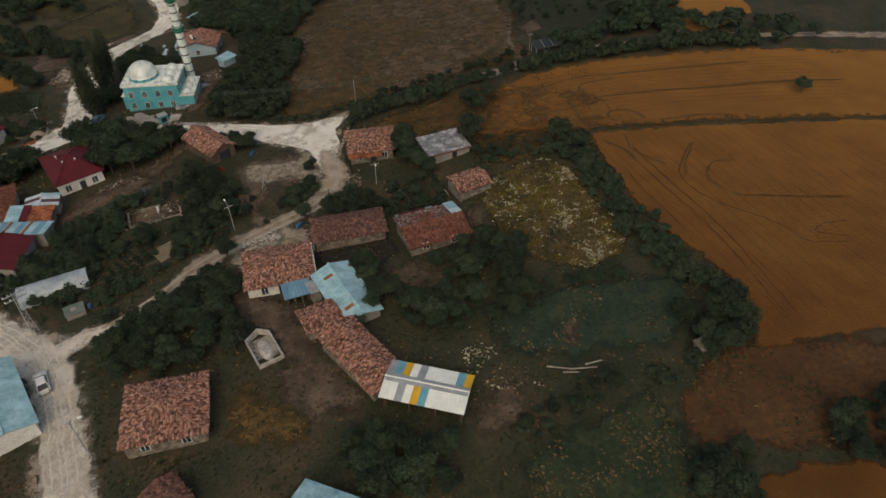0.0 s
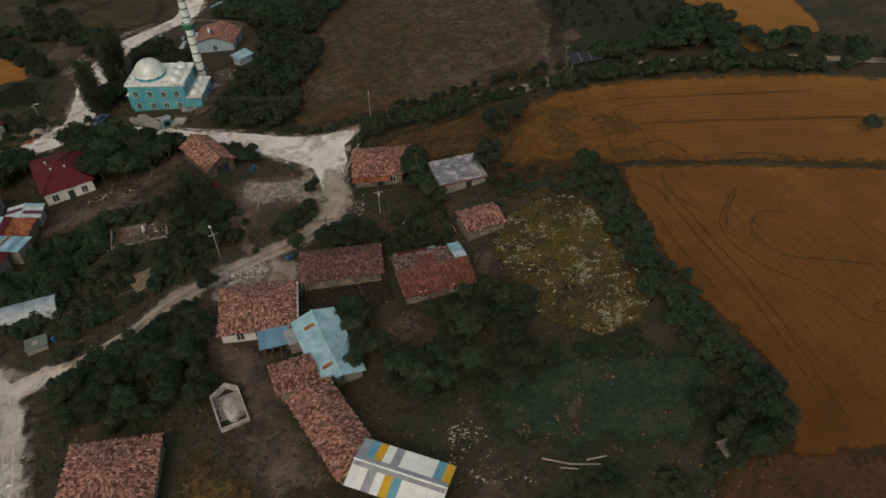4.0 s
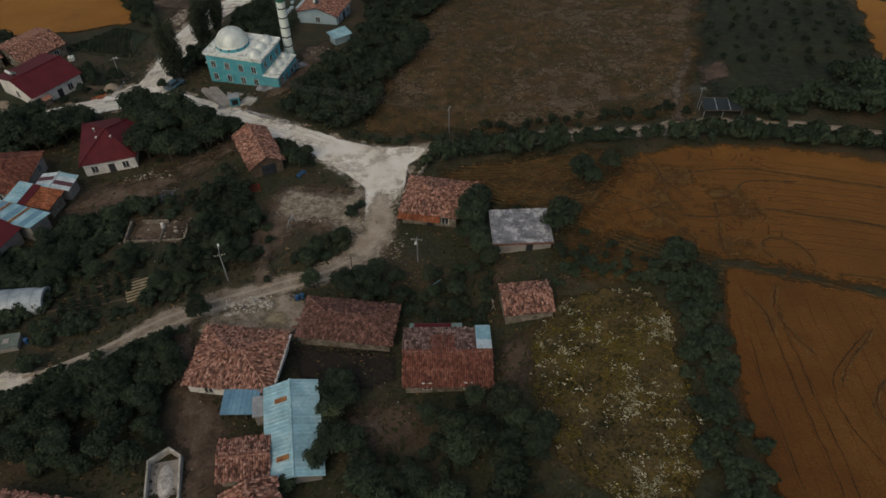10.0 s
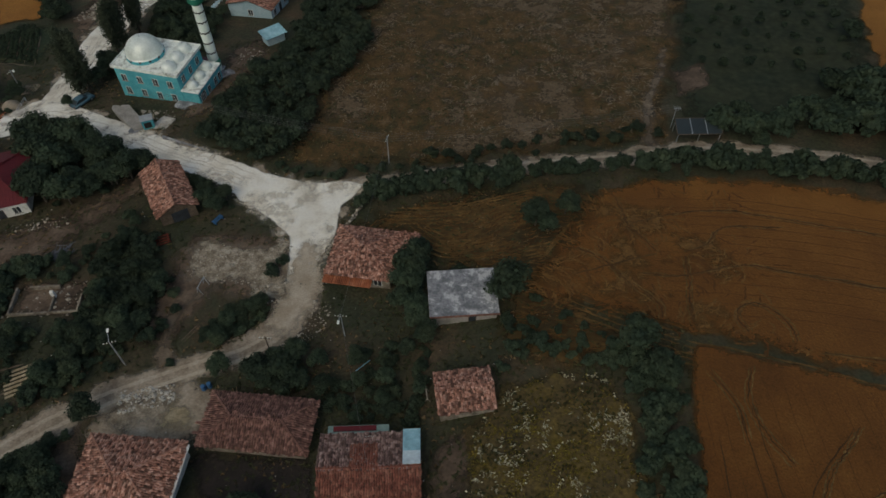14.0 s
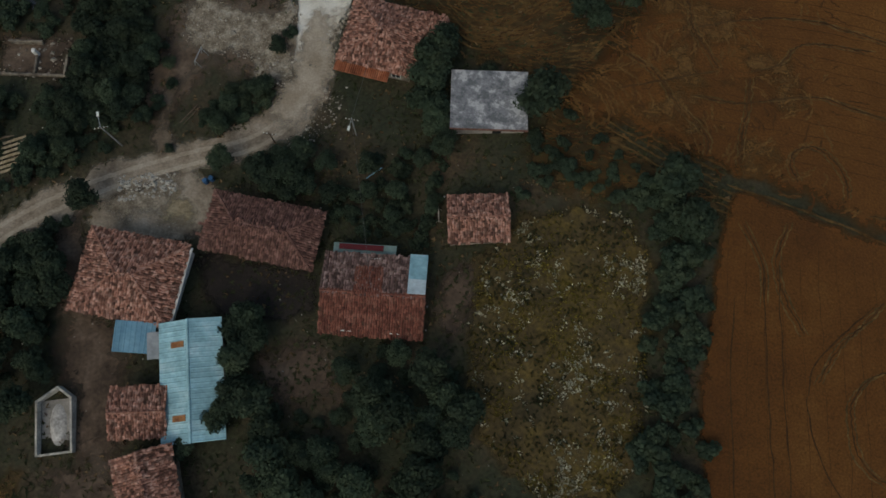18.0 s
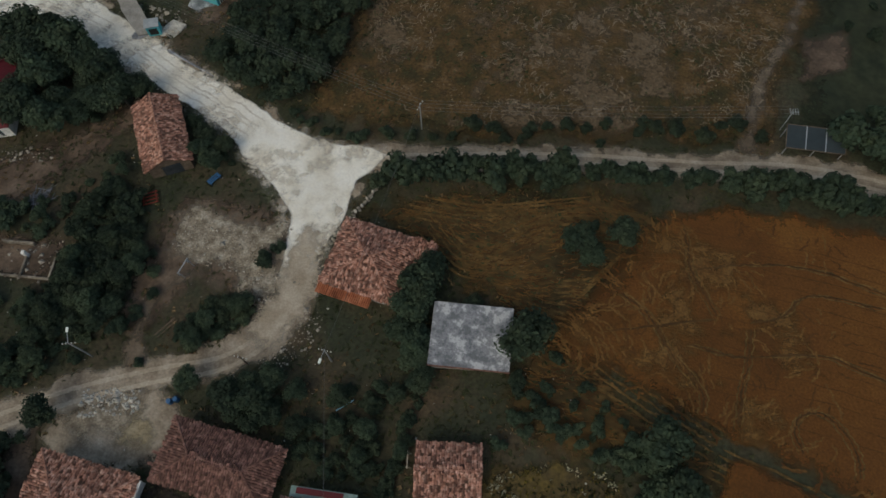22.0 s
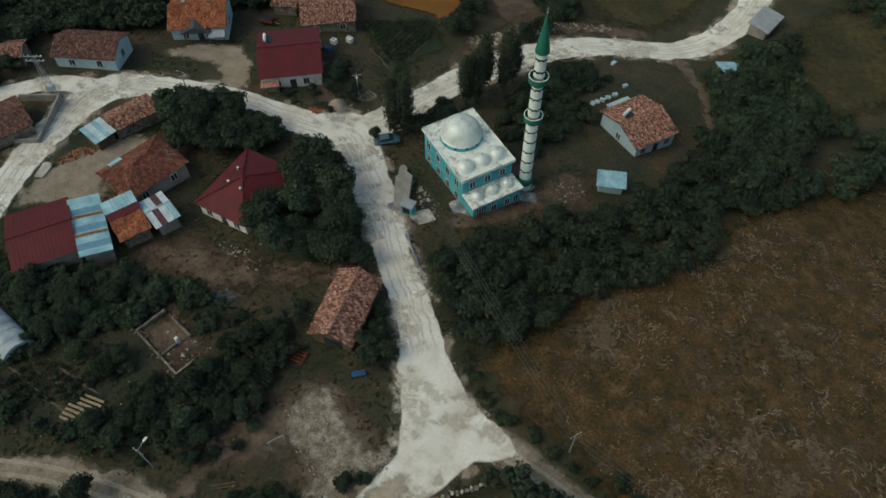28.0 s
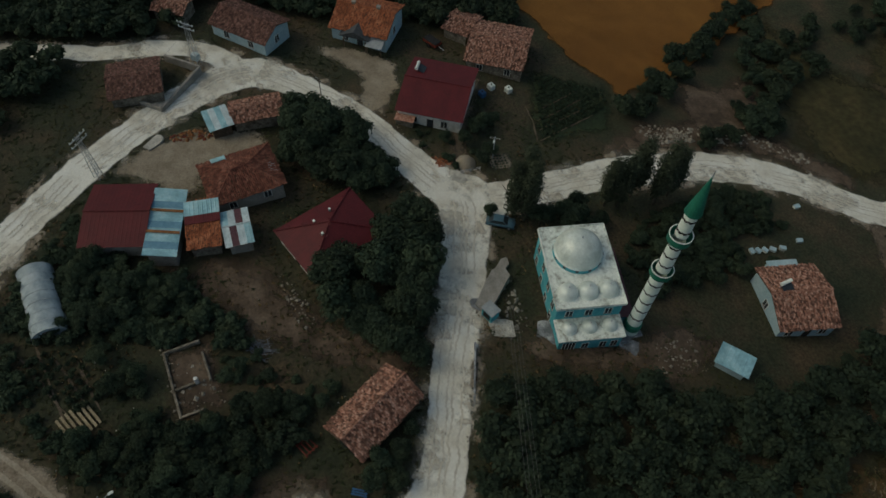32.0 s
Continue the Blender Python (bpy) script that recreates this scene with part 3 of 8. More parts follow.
MEADOW = [(-13, 33.5), (-13, 46), (-11.5, 62), (-9, 83), (0, 106), (20, 121), (40, 126), (61, 125), (54, 90), (47, 56), (44, 40.5), (33, 38), (18, 35.6), (4, 32.5)]
region("meadow", outline(MEADOW), 0.08, M_MEADOW, "dry brown meadow with bleached tufts", "field", "structure", 1.6, 5.0, soft=3.5)
FLOWERS = [(20.5, -7.4), (25.8, -4.8), (31.4, -4.6), (33.9, -9), (34.5, -18.3), (35.7, -24), (35.1, -30.7), (33, -34.6), (26, -36), (19.8, -31.2), (17, -26), (16.1, -18.9), (16.5, -12.6)]
region("flower_field", outline(FLOWERS), 0.15, M_FLOWER, "plot of yellow and white wild flowers", "field", "structure", 1.0, 2.5, soft=2.0)
CLOVER = [(8, -40.5), (15, -39.2), (22, -39.2), (32, -40.5), (39, -42.5), (36, -50), (29, -53.5), (18, -51.5), (9, -48)]
region("clover_plot", outline(CLOVER), 0.15, M_CLOVER, "dark blue-green plot of young crop", "field", "structure", 0.8, 2.5, soft=3.5)
region("clover_plot", outline([(7, -64), (16, -62), (24, -60), (25, -67), (23, -75), (10, -80), (3, -71)]), 0.12, M_PLOT, "dark green grass plot with worn spots", "field", "structure", 0.9, 2.5, soft=3.5)
region("far_wheat_field", outline([(23, 134), (38, 157), (59, 185), (115, 180), (74, 122), (51, 131)]), 0.3, M_WHEAT_FAR, "far pale wheat field on the rise", "field", "stuff", 1.0, 5.0)
region("hay_field", outline([(75, 120), (117, 182), (190, 190), (190, 110), (141, 102), (110, 79), (89, 99)]), 0.1, M_HAY, "far yellow-green hay field", "field", "structure", 1.0, 5.0, soft=4)
region("far_wheat_field", outline([(90, 96), (111, 77.5), (108, 47), (104, 40), (84, 31.5), (83, 54)]), 0.3, M_WHEAT, "orange wheat field beyond the lane", "field", "stuff", 0.8, 4.0)
region("orchard_ground", outline([(62, 122), (88, 98), (81, 54), (79, 42), (50, 45), (49, 58)]), 0.06, M_ORCHARD, "dark green orchard grass", "ground", "structure", 1.0, 4.0, soft=5)
region("far_wheat_field", outline([(-92, 75), (-80, 80), (-82, 90), (-106, 133), (-150, 150), (-170, 130), (-130, 95), (-108, 70)]), 0.3, M_WHEAT, "orange wheat field above the village", "field", "stuff", 0.8, 4.0)
region("far_wheat_field", outline([(-128, 160), (-124, 186), (-100, 199), (-94, 180), (-96, 154)]), 0.3, M_WHEAT, "far orange field between hedges", "field", "stuff", 0.8, 4.0)
region("gravel_patch", outline([(-23.5, 9.0), (-24.1, 13.3), (-20.9, 15.4), (-16.0, 14.1), (-10.9, 15.4), (-9.6, 13.6), (-11.9, 10.9), (-10.0, 9.4), (-9.2, 5.6), (-11.6, 4.4), (-14.2, 7.7), (-19.4, 8.0)]), 0.07, M_GRAVEL, "grey-beige gravel and rubble patch", "ground", "structure", 0.9, 2.0, soft=2.6)
region("rough_grass", outline([(-1, 19.5), (8, 24.5), (30, 28), (33, 25), (28, 17), (25, 8), (20, 8.5), (8, 15.5)]), 0.06, M_ROUGH, "trampled yellow and green grass", "ground", "structure", 1.2, 3.0, soft=4)
region("bare_yard", lambda x, y: np.minimum.reduce([poly_sd(x, y, [(-77, 0), (-84, 11), (-75, 12), (-73, 4)]), line_sd(x, y, [(-55, 2, 1.5), (-54, 9, 2.2), (-47, 14, 2.0), (-40, 20, 1.3), (-36.5, 28, 0.9)]), poly_sd(x, y, [(-36, 43), (-32, 47), (-29, 56), (-26, 62), (-29, 70), (-33.5, 66), (-32, 57), (-36, 48)])]), 0.05, M_YARD, "bare brown earth between village houses", "ground", "structure", 0.9, 2.5, soft=3.0)
region("bare_ground", outline([(-26, 8), (-24.5, 16), (-14, 17), (-9, 14.5), (-8.5, 3), (-12.5, 3.5), (-18, 7.5), (-20.5, 4), (-22, -3), (-25, -2)]), 0.05, M_YARD, "bare brown earth round the gravel", "ground", "structure", 0.8, 2.5, soft=3.5)
region("bare_ground", outline([(-44.8, 1), (-36.5, 1.5), (-36.5, 6), (-44.5, 5.5)]), 0.05, M_YARD, "bare brown earth inside the old foundation", "ground", "structure", 0.6, 2.0, soft=2.0)
region("bare_ground", outline([(-28, -16), (-25, -10), (-18, -7.5), (-14.5, -9), (-14.5, -15.5), (-25, -16.5)]), 0.06, M_DIRT, "pale trodden earth beside the track", "ground", "structure", 0.8, 2.0, soft=2.5)
region("track_mouth", lambda x, y: line_sd(x, y, [(-7.4, 15, 0.6), (-7.0, 11, 1.9), (-6.8, 6, 2.0), (-8.2, 2, 2.0)]), 0.108, M_RUT, "chalk and dirt mixed where track meets road", "road", soft=2.4)
region("pasture", outline([(-96.9, 120.8), (-83.3, 125.8), (-68.2, 134.8), (-58, 138), (-52, 117.6), (-62.1, 110), (-74.3, 111.8)]), 0.06, M_PASTURE, "olive-brown pasture above the road", "field", "structure", 2.0, 6.0, soft=5.0)
region("pasture", outline([(-80.9, 107.6), (-70.9, 105.9), (-67, 91), (-72.3, 89), (-80, 95.6)]), 0.06, M_YARD, "brown grazed slope above the road", "field", "structure", 2.0, 6.0, soft=4.0)
region("pasture", outline([(-30.8, 121), (-14.6, 119), (-6.4, 133), (6.3, 146), (-16.3, 159), (-34.4, 149)]), 0.06, M_PASTURE, "olive pasture behind the wood", "field", "structure", 2.0, 6.0, soft=5.0)
region("pasture", outline([(-98, 178), (-66, 171), (-58.7, 142), (-76, 132), (-88.9, 149)]), 0.06, M_PASTURE, "dull brown pasture between hedges", "field", "structure", 2.0, 6.0, soft=5.0)
region("gravel_patch", outline([(-25.8, -13.4), (-24.5, -11.1), (-19.5, -8.8), (-18.6, -9.7), (-19.1, -12.6), (-24.1, -13.8)]), 0.075, M_GRAVEL, "pale rubble strewn beside the farmyard", "ground", "structure", 0.5, 1.6, soft=2.6)
region("road_bank", outline([(-67.6, 72.1), (-71.7, 79.6), (-71.2, 90.3), (-66.9, 101.5), (-60.9, 109), (-54, 113.5), (-52, 111), (-57.6, 104.9), (-63, 97.7), (-64.9, 84.9)]), 0.05, M_YARD, "bare brown bank above the road", "ground", "structure", 1.0, 3.0, soft=3.5)
region("garden_drive", outline([(-99.8, 30.3), (-98.1, 36.1), (-93.6, 41.8), (-87.6, 40.6), (-81.4, 36.6), (-83.6, 33.4), (-91.5, 36), (-97.7, 30.2)]), 0.07, M_SAND, "pale drive to the blue-walled house", "path", "structure", 0.4, 2.0, soft=1.6)
region("sandy_yard", outline([(-76.5, -4), (-80.2, 0.5), (-82.4, 6.1), (-81, 16.5), (-77.9, 17), (-75.0, 8.6), (-69.8, 6.0)]), 0.07, M_SAND, "sandy yard between sheet-roofed sheds", "ground", "structure", 0.7, 2.0, soft=2.4)
region("barn_yard", outline([(-23.2, -42.7), (-18.6, -39.5), (-14, -44), (-11.4, -49.5), (-13.3, -52), (-18.9, -50)]), 0.055, M_YARD, "brown earth in front of the cattle barn", "ground", "structure", 0.9, 2.4, soft=3.2)
region("dry_grass", lambda x, y: np.minimum.reduce([poly_sd(x, y, [(-29.1, -47.7), (-27, -42.5), (-23.8, -46), (-19.9, -51), (-20.2, -54), (-27.1, -52.2)]), poly_sd(x, y, [(-14, -72), (-6, -70), (0, -76), (-10, -84)])]), 0.06, M_SWATH, "dry yellow grass between houses", "ground", "structure", 1.2, 2.0, soft=3.5)


region("footpath", lambda x, y: np.minimum.reduce([line_sd(x, y, [(-21.5, -5, 0.9), (-22.6, -2, 0.45), (-22.8, 0.8, 0.35), (-21.6, 3.8, 0.3), (-18.6, 6.8, 0.3)]), line_sd(x, y, [(42.3, 38.5, 0.8), (42.5, 43, 0.6), (43.4, 50, 0.5), (46.3, 57.8, 0.4), (48, 66, 0.3)]), line_sd(x, y, [(-42.2, 110, 1.3), (-31.6, 103.6, 1.1), (-23.6, 94.4, 1.0), (-14.2, 86, 1.1), (-10.6, 85.4, 1.0), (-10.4, 91, 0.8), (-10.3, 99.6, 0.8), (-6.9, 103.4, 0.7)]), line_sd(x, y, [(-88, 55, 0.6), (-83, 52, 0.9), (-76, 48, 1.0), (-69, 45.5, 1.0)])]), 0.125, M_RUBBLE_PATH, "worn dry footpath through the grass", "path", noise_amp=0.5, noise_scale=1.6, soft=1.8)
region("trodden_patch", outline([(49.3, 58.5), (53.7, 61), (54.3, 53.8), (48.9, 51.6)]), 0.10, M_YARD, "bare brown garden bed", "ground", "structure", 0.6, 2.0, soft=2.0)


region("bare_ground", outline([(-5.5, -26.3), (0.8, -24.6), (4.3, -29.3), (-3, -31.7)]), 0.05, M_YARD, "bare brown earth under orchard trees", "ground", "structure", 0.8, 2.0, soft=3.5)
region("damp_yard", outline([(-14.2, -17.4), (-1.2, -16.4), (-0.6, -20.6), (-3.5, -22.4), (-10.4, -23)]), 0.055, M_DARK_SOIL, "dark earth of a closed yard", "ground", "structure", 0.5, 2.0, soft=2.0)
region("bare_yard", outline([(-56, 12.3), (-47.7, 18), (-41.5, 23.4), (-36, 29.5), (-34, 29), (-37.4, 24.6), (-41.7, 16.9), (-45.6, 10.7), (-53.4, 4.4), (-57, 7)]), 0.045, M_YARD, "bare brown slope below the red-roofed house", "ground", "structure", 0.9, 2.5, soft=3.0)
region("dry_grass", outline([(20, 7), (26, 9), (30, 4), (40, -0.5), (41, -3), (34, -2.5), (24.5, -3.4), (20, 0)]), 0.055, M_ROUGH, "trampled brown grass at the corner of the fields", "ground", "structure", 1.2, 2.5, soft=4.0)
region("bare_ground", outline([(12, -15), (16, -13), (17, -18), (14.5, -21), (12.5, -19)]), 0.05, M_YARD, "trodden reddish earth beside the flower plot", "ground", "structure", 0.8, 2.0, soft=2.6)
region("bare_ground", outline([(2.5, -55.5), (7.5, -53.5), (9, -57.5), (5, -60.5), (1.5, -58.5)]), 0.05, M_YARD, "bare pinkish earth beside the patchwork shed", "ground", "structure", 0.9, 2.0, soft=3.0)

# ---- houses ----


def in_poly(a, b, pts):
    inside = False
    for (ax, ay), (bx, by) in zip(pts, pts[1:] + pts[:1]):
        if (ay > b) != (by > b) and a < (bx - ax) * (b - ay) / (by - ay) + ax:
            inside = not inside
    return inside


def slope(parent, name, corners, material, kind="tile", label="", rng=None, w=0.27, run=0.40):
    """One roof face from its corners (eave first, anticlockwise from outside): boards, and tiles or sheets on it."""
    c = [Vector(p) for p in corners]
    u = (c[1] - c[0]).normalized()
    nrm = (c[1] - c[0]).cross(c[-1] - c[0]).normalized()
    v = nrm.cross(u)
    plan = [((p - c[0]).dot(u), (p - c[0]).dot(v)) for p in c]
    bm = bmesh.new()
    lo = [bm.verts.new(p - nrm * 0.09) for p in c]
    hi = [bm.verts.new(p) for p in c]
    bm.faces.new(hi)
    bm.faces.new(lo[::-1])
    for k in range(len(c)):
        j = (k + 1) % len(c)
        bm.faces.new((lo[k], lo[j], hi[j], hi[k]))
    base = part(name, bm, M_TILE_BASE if kind == "tile" else material[0] if isinstance(material, list) else material, parent, label)
    amin, amax = min(p[0] for p in plan), max(p[0] for p in plan)
    bmax = max(p[1] for p in plan)
    rng = rng or random.Random(7)
    if kind == "tile":
        verts, faces = [], []
        cols = int((amax - amin) / w)
        rows = max(1, int(bmax / run))
        for i in range(cols + 1):
            a0 = amin + i * w
            sag = rng.uniform(-0.16, 0.16)
            for j in range(rows + 1):
                b0 = max(-0.08, j * run + rng.uniform(-0.09, 0.09) + sag)
                if not in_poly(a0 + w * 0.45, min(b0 + run * 0.5, bmax - 0.02), plan):
                    continue
                if rng.random() < 0.012:
                    continue
                skew, up = rng.uniform(-0.13, 0.13), rng.uniform(0.0, 0.07)
                k = len(verts)
                for b, r, hgt in ((b0 - 0.06, 1.0, 0.05), (b0 + run, 0.92, 0.012)):
                    s = skew if b > b0 else 0.0
                    for q, hh in ((-0.02, 0.0), (0.24, 0.055), (0.70, 0.055), (0.97, 0.0)):
                        p = c[0] + u * (a0 + (0.46 + (q - 0.46) * r) * w + s) + v * b + nrm * (hh * r + hgt + up)
                        verts.append(p)
                faces += [(k, k + 1, k + 5, k + 4), (k + 1, k + 2, k + 6, k + 5), (k + 2, k + 3, k + 7, k + 6), (k, k + 3, k + 2, k + 1)]
        ob = link_mesh("roof_tile", verts, faces, material, base)
        tagged(ob, kind="stuff")
    else:
        n = max(1, round((amax - amin) / 1.05))
        step = (amax - amin) / n
        for i in range(n):
            a0, a1 = amin + i * step, amin + (i + 1) * step + 0.03
            bs = [b for a, b in plan]
            left = [b for b in np.arange(0, bmax + 0.01, 0.1) if in_poly(a0 + step / 2, min(max(b, 0.01), bmax - 0.01), plan)]
            if not left:
                continue
            b0, b1 = left[0] - 0.05, left[-1] + 0.03
            verts, faces = [], []
            rib = 0.015 if material is M_RED else 0.04
            prof = [(0, 0), (0.06, rib), (0.12, rib), (0.18, 0), (0.5, 0), (0.56, rib * 0.7), (0.62, rib * 0.7), (0.68, 0), (1, 0)]
            lift = 0.02 + 0.006 * (i % 2)
            for b in (b0, b1):
                for q, hh in prof:
                    verts.append(c[0] + u * (a0 + q * (a1 - a0)) + v * b + nrm * (hh + lift))
            m = len(prof)
            faces = [(k, k + 1, k + 1 + m, k + m) for k in range(m - 1)]
            link_mesh("roof_sheet", verts, faces, material[i % len(material)] if isinstance(material, list) else material, base)
    return base


def opening(parent, kind, along, x, z, w, h, d, glass=True):
    """A window or door on a wall face: along 'x' walls face -y/+y at y=d, along 'y' walls face -x/+x at x=d."""
    s = 1 if d > 0 else -1

    def b(x0, x1, z0, z1, o0, o1):
        lo, hi = sorted((d + s * o0, d + s * o1))
        return box(x0, x1, lo, hi, z0, z1) if along == "x" else box(lo, hi, x0, x1, z0, z1)

    fr = part(kind, b(x - w / 2 - 0.07, x + w / 2 + 0.07, z - 0.07, z + h + 0.07, -0.04, 0.03), M_WHITE_SHEET if kind == "window" else M_WOOD, parent)
    part("pane" if kind == "window" else "door_leaf", b(x - w / 2, x + w / 2, z, z + h, -0.03, 0.045), M_GLASS if glass else M_DARK, fr)
    if kind == "window":
        part("mullion", b(x - 0.03, x + 0.03, z, z + h, 0.0, 0.06), M_WHITE_SHEET, fr)
        part("window_sill", b(x - w / 2 - 0.12, x + w / 2 + 0.12, z - 0.12, z - 0.05, 0.0, 0.12), M_GREY, fr)


FOOT = []


def cap_mesh(material):
    """A half-round ridge tile, shared by all ridges of that material."""
    me = bpy.data.meshes.new("ridge_cap")
    v = [(x, r * math.cos(a), r * math.sin(a) * 0.9) for x, r in ((-0.26, 0.15), (0.26, 0.125)) for a in (0, 0.8, 1.57, 2.34, 3.14)]
    me.from_pydata(v, [], [(k, k + 1, k + 6, k + 5) for k in range(4)] + [(0, 4, 3, 2, 1), (5, 6, 7, 8, 9)])
    me.materials.append(material)
    return me


CAPS = {id(m): cap_mesh(m) for m in (M_TILE, M_TILE_GREY, M_TILE_DARK, M_TILE_BRICK, M_TILE_RED, M_RED, M_BLUE, M_SLATE, M_STRIPE, M_RUST, M_ZINC, M_WHITE_SHEET, M_GREY_SHEET)}


def house(name, label, x, y, L, D, yaw, eave, rise, roof="gable", rmat=None, wmat=None, over=0.45, wins=(), doors=(), kind="tile", chimney=None, category="house", wall_in=None, seed=1, caps=True, z=None, open_side=None):
    """A house: four walls with openings, roof faces with tiles or sheets, ridge cap and chimney. L runs along its own x; L and D are the roof's size."""
    FOOT.append((x, y, L, D, yaw))
    rng = random.Random(seed)
    c, s = math.cos(radians(yaw)), math.sin(radians(yaw))
    base = [gz(x + c * a - s * b, y + s * a + c * b) for a in (-L / 2, L / 2) for b in (-D / 2, D / 2)]
    z0 = gz(x, y) if z is None else z
    h = thing(name, x, y, yaw, z0, label, category)
    foot = min(base) - z0 - 0.4
    rmat, wmat = rmat or M_TILE, wmat or M_WHITE
    front, back = rmat if isinstance(rmat, tuple) else (rmat, rmat)
    rmat = front
    a, b = L / 2 - over, D / 2 - over
    t = 0.3
    sides = {"s": (-a, a, -b, -b + t), "n": (-a, a, b - t, b), "w": (-a, -a + t, -b + t, b - t), "e": (a - t, a, -b + t, b - t)}
    for key, (x0, x1, y0, y1) in sides.items():
        if key == open_side:
            for px in np.linspace(x0 if x1 - x0 > 1 else x0 + 0.1, x1 if x1 - x0 > 1 else x0 + 0.1, 4 if x1 - x0 > 1 else 1):
                part("post", box(px - 0.09, px + 0.09, (y0 + y1) / 2 - 0.09, (y0 + y1) / 2 + 0.09, foot, eave), M_WOOD, h)
            continue
        part("wall", box(x0, x1, y0, y1, foot, eave), wmat, h)
    th = 0.02
    e0, r0 = eave + 0.04, eave + rise
    fall = rise / (D / 2) * 0.0
    A, B = L / 2, D / 2
    if roof == "gable":
        slope(h, "roof", [(-A, -B, e0), (A, -B, e0), (A, 0, r0), (-A, 0, r0)], rmat, kind, rng=rng)
        slope(h, "roof", [(A, B, e0), (-A, B, e0), (-A, 0, r0), (A, 0, r0)], back, kind, rng=rng)
        for sx in (-1, 1):
            bm = bmesh.new()
            k = 1 - over / B
            for xo in (sx * a, sx * (a - t)):
                for p in ((xo, -b, eave), (xo, b, eave), (xo, 0, eave + rise * k - 0.08)):
                    bm.verts.new(p)
            bm.verts.ensure_lookup_table()
            q = bm.verts
            for f in ((0, 1, 2), (5, 4, 3), (0, 3, 4, 1), (1, 4, 5, 2), (2, 5, 3, 0)):
                bm.faces.new([q[i] for i in f])
            bmesh.ops.recalc_face_normals(bm, faces=bm.faces)
            part("gable_wall", bm, wmat, h)
        ridge = [((-A, 0, r0), (A, 0, r0))]
    elif roof == "hip":
        g = max(0.0, A - B)
        slope(h, "roof", [(-A, -B, e0), (A, -B, e0), (g, 0, r0), (-g, 0, r0)] if g > 0.1 else [(-A, -B, e0), (A, -B, e0), (0, 0, r0)], rmat, kind, rng=rng)
        slope(h, "roof", [(A, B, e0), (-A, B, e0), (-g, 0, r0), (g, 0, r0)] if g > 0.1 else [(A, B, e0), (-A, B, e0), (0, 0, r0)], rmat, kind, rng=rng)
        slope(h, "roof", [(A, -B, e0), (A, B, e0), (g, 0, r0)], rmat, kind, rng=rng)
        slope(h, "roof", [(-A, B, e0), (-A, -B, e0), (-g, 0, r0)], rmat, kind, rng=rng)
        ridge = [((sx * A, sy * B, e0), (sx * g, 0, r0)) for sx in (-1, 1) for sy in (-1, 1)] + ([((-g, 0, r0), (g, 0, r0))] if g > 0.1 else [])
    else:  # one slope, high along +y
        slope(h, "roof", [(-A, -B, e0), (A, -B, e0), (A, B, r0), (-A, B, r0)], rmat, kind, rng=rng)
        part("wall", box(-a, a, b - t - 0.003, b - 0.003, eave, r0 - 0.25), wmat, h)
        for sx in (-1, 1):
            bm = bmesh.new()
            k = (B - b) / D
            lo, hi = eave + rise * k - 0.12, eave + rise * (1 - k) - 0.12
            for xo in (sx * a, sx * (a - t)):
                for p in ((xo, -b, eave - 0.01), (xo, b, eave - 0.01), (xo, b, hi), (xo, -b, lo)):
                    bm.verts.new(p)
            bm.verts.ensure_lookup_table()
            q = bm.verts
            for f in ((0, 1, 2, 3), (7, 6, 5, 4), (0, 4, 5, 1), (1, 5, 6, 2), (2, 6, 7, 3), (3, 7, 4, 0)):
                bm.faces.new([q[i] for i in f])
            bmesh.ops.recalc_face_normals(bm, faces=bm.faces)
            part("gable_wall", bm, wmat, h)
        ridge = []
    if caps:
        for p, q in ridge:
            p, q = Vector(p), Vector(q)
            n = max(2, int((q - p).length / 0.45))
            turn = (q - p).to_track_quat("X", "Z").to_matrix().to_4x4()
            for k in range(n):
                cap = new("ridge_cap", CAPS[id(rmat[0] if isinstance(rmat, list) else rmat)])
                cap.parent = h
                m = p.lerp(q, (k + 0.5) / n) + Vector((0, 0, 0.035 + rng.uniform(0, 0.03)))
                cap.matrix_basis = Matrix.Translation(m) @ turn @ Matrix.Rotation(rng.uniform(-0.08, 0.08), 4, "Z") @ Matrix.Diagonal((1, 1, 1, 1))
    for kind2, side, pos, zz, w, hh in [("window", *q) for q in wins] + [("door", *q) for q in doors]:
        d = {"s": -b, "n": b, "w": -a, "e": a}[side]
        opening(h, kind2, "x" if side in "sn" else "y", pos, zz, w, hh, d)
    if chimney:
        cx, cy, top = chimney
        ch = part("chimney", box(cx - 0.3, cx + 0.3, cy - 0.3, cy + 0.3, eave, eave + top, bevel=0.02), M_STONE, h)
        part("chimney_cap", box(cx - 0.38, cx + 0.38, cy - 0.38, cy + 0.38, eave + top, eave + top + 0.1), M_GREY, ch)
    return h


W1 = [("s", -2.5, 1.0, 1.0, 1.2), ("s", 2.5, 1.0, 1.0, 1.2), ("e", 0, 1.0, 1.0, 1.2), ("w", 0, 1.0, 1.0, 1.2), ("n", 0, 1.0, 1.0, 1.2)]
D1 = [("s", 0.2, 0.1, 0.95, 2.0)]
ah = house("house", "old white-walled house under an uneven hipped clay tile roof", -20.1, -21.0, 11.0, 9.2, -1, 2.6, 1.7, "hip", M_TILE, M_WHITE, wins=W1, doors=D1, seed=3)
e1 = house("barn", "long low barn with dark weathered tile roof", -7.6, -13.4, 12.6, 6.8, -2, 2.1, 1.4, "hip", M_TILE_DARK, M_STONE, seed=4, category="barn")
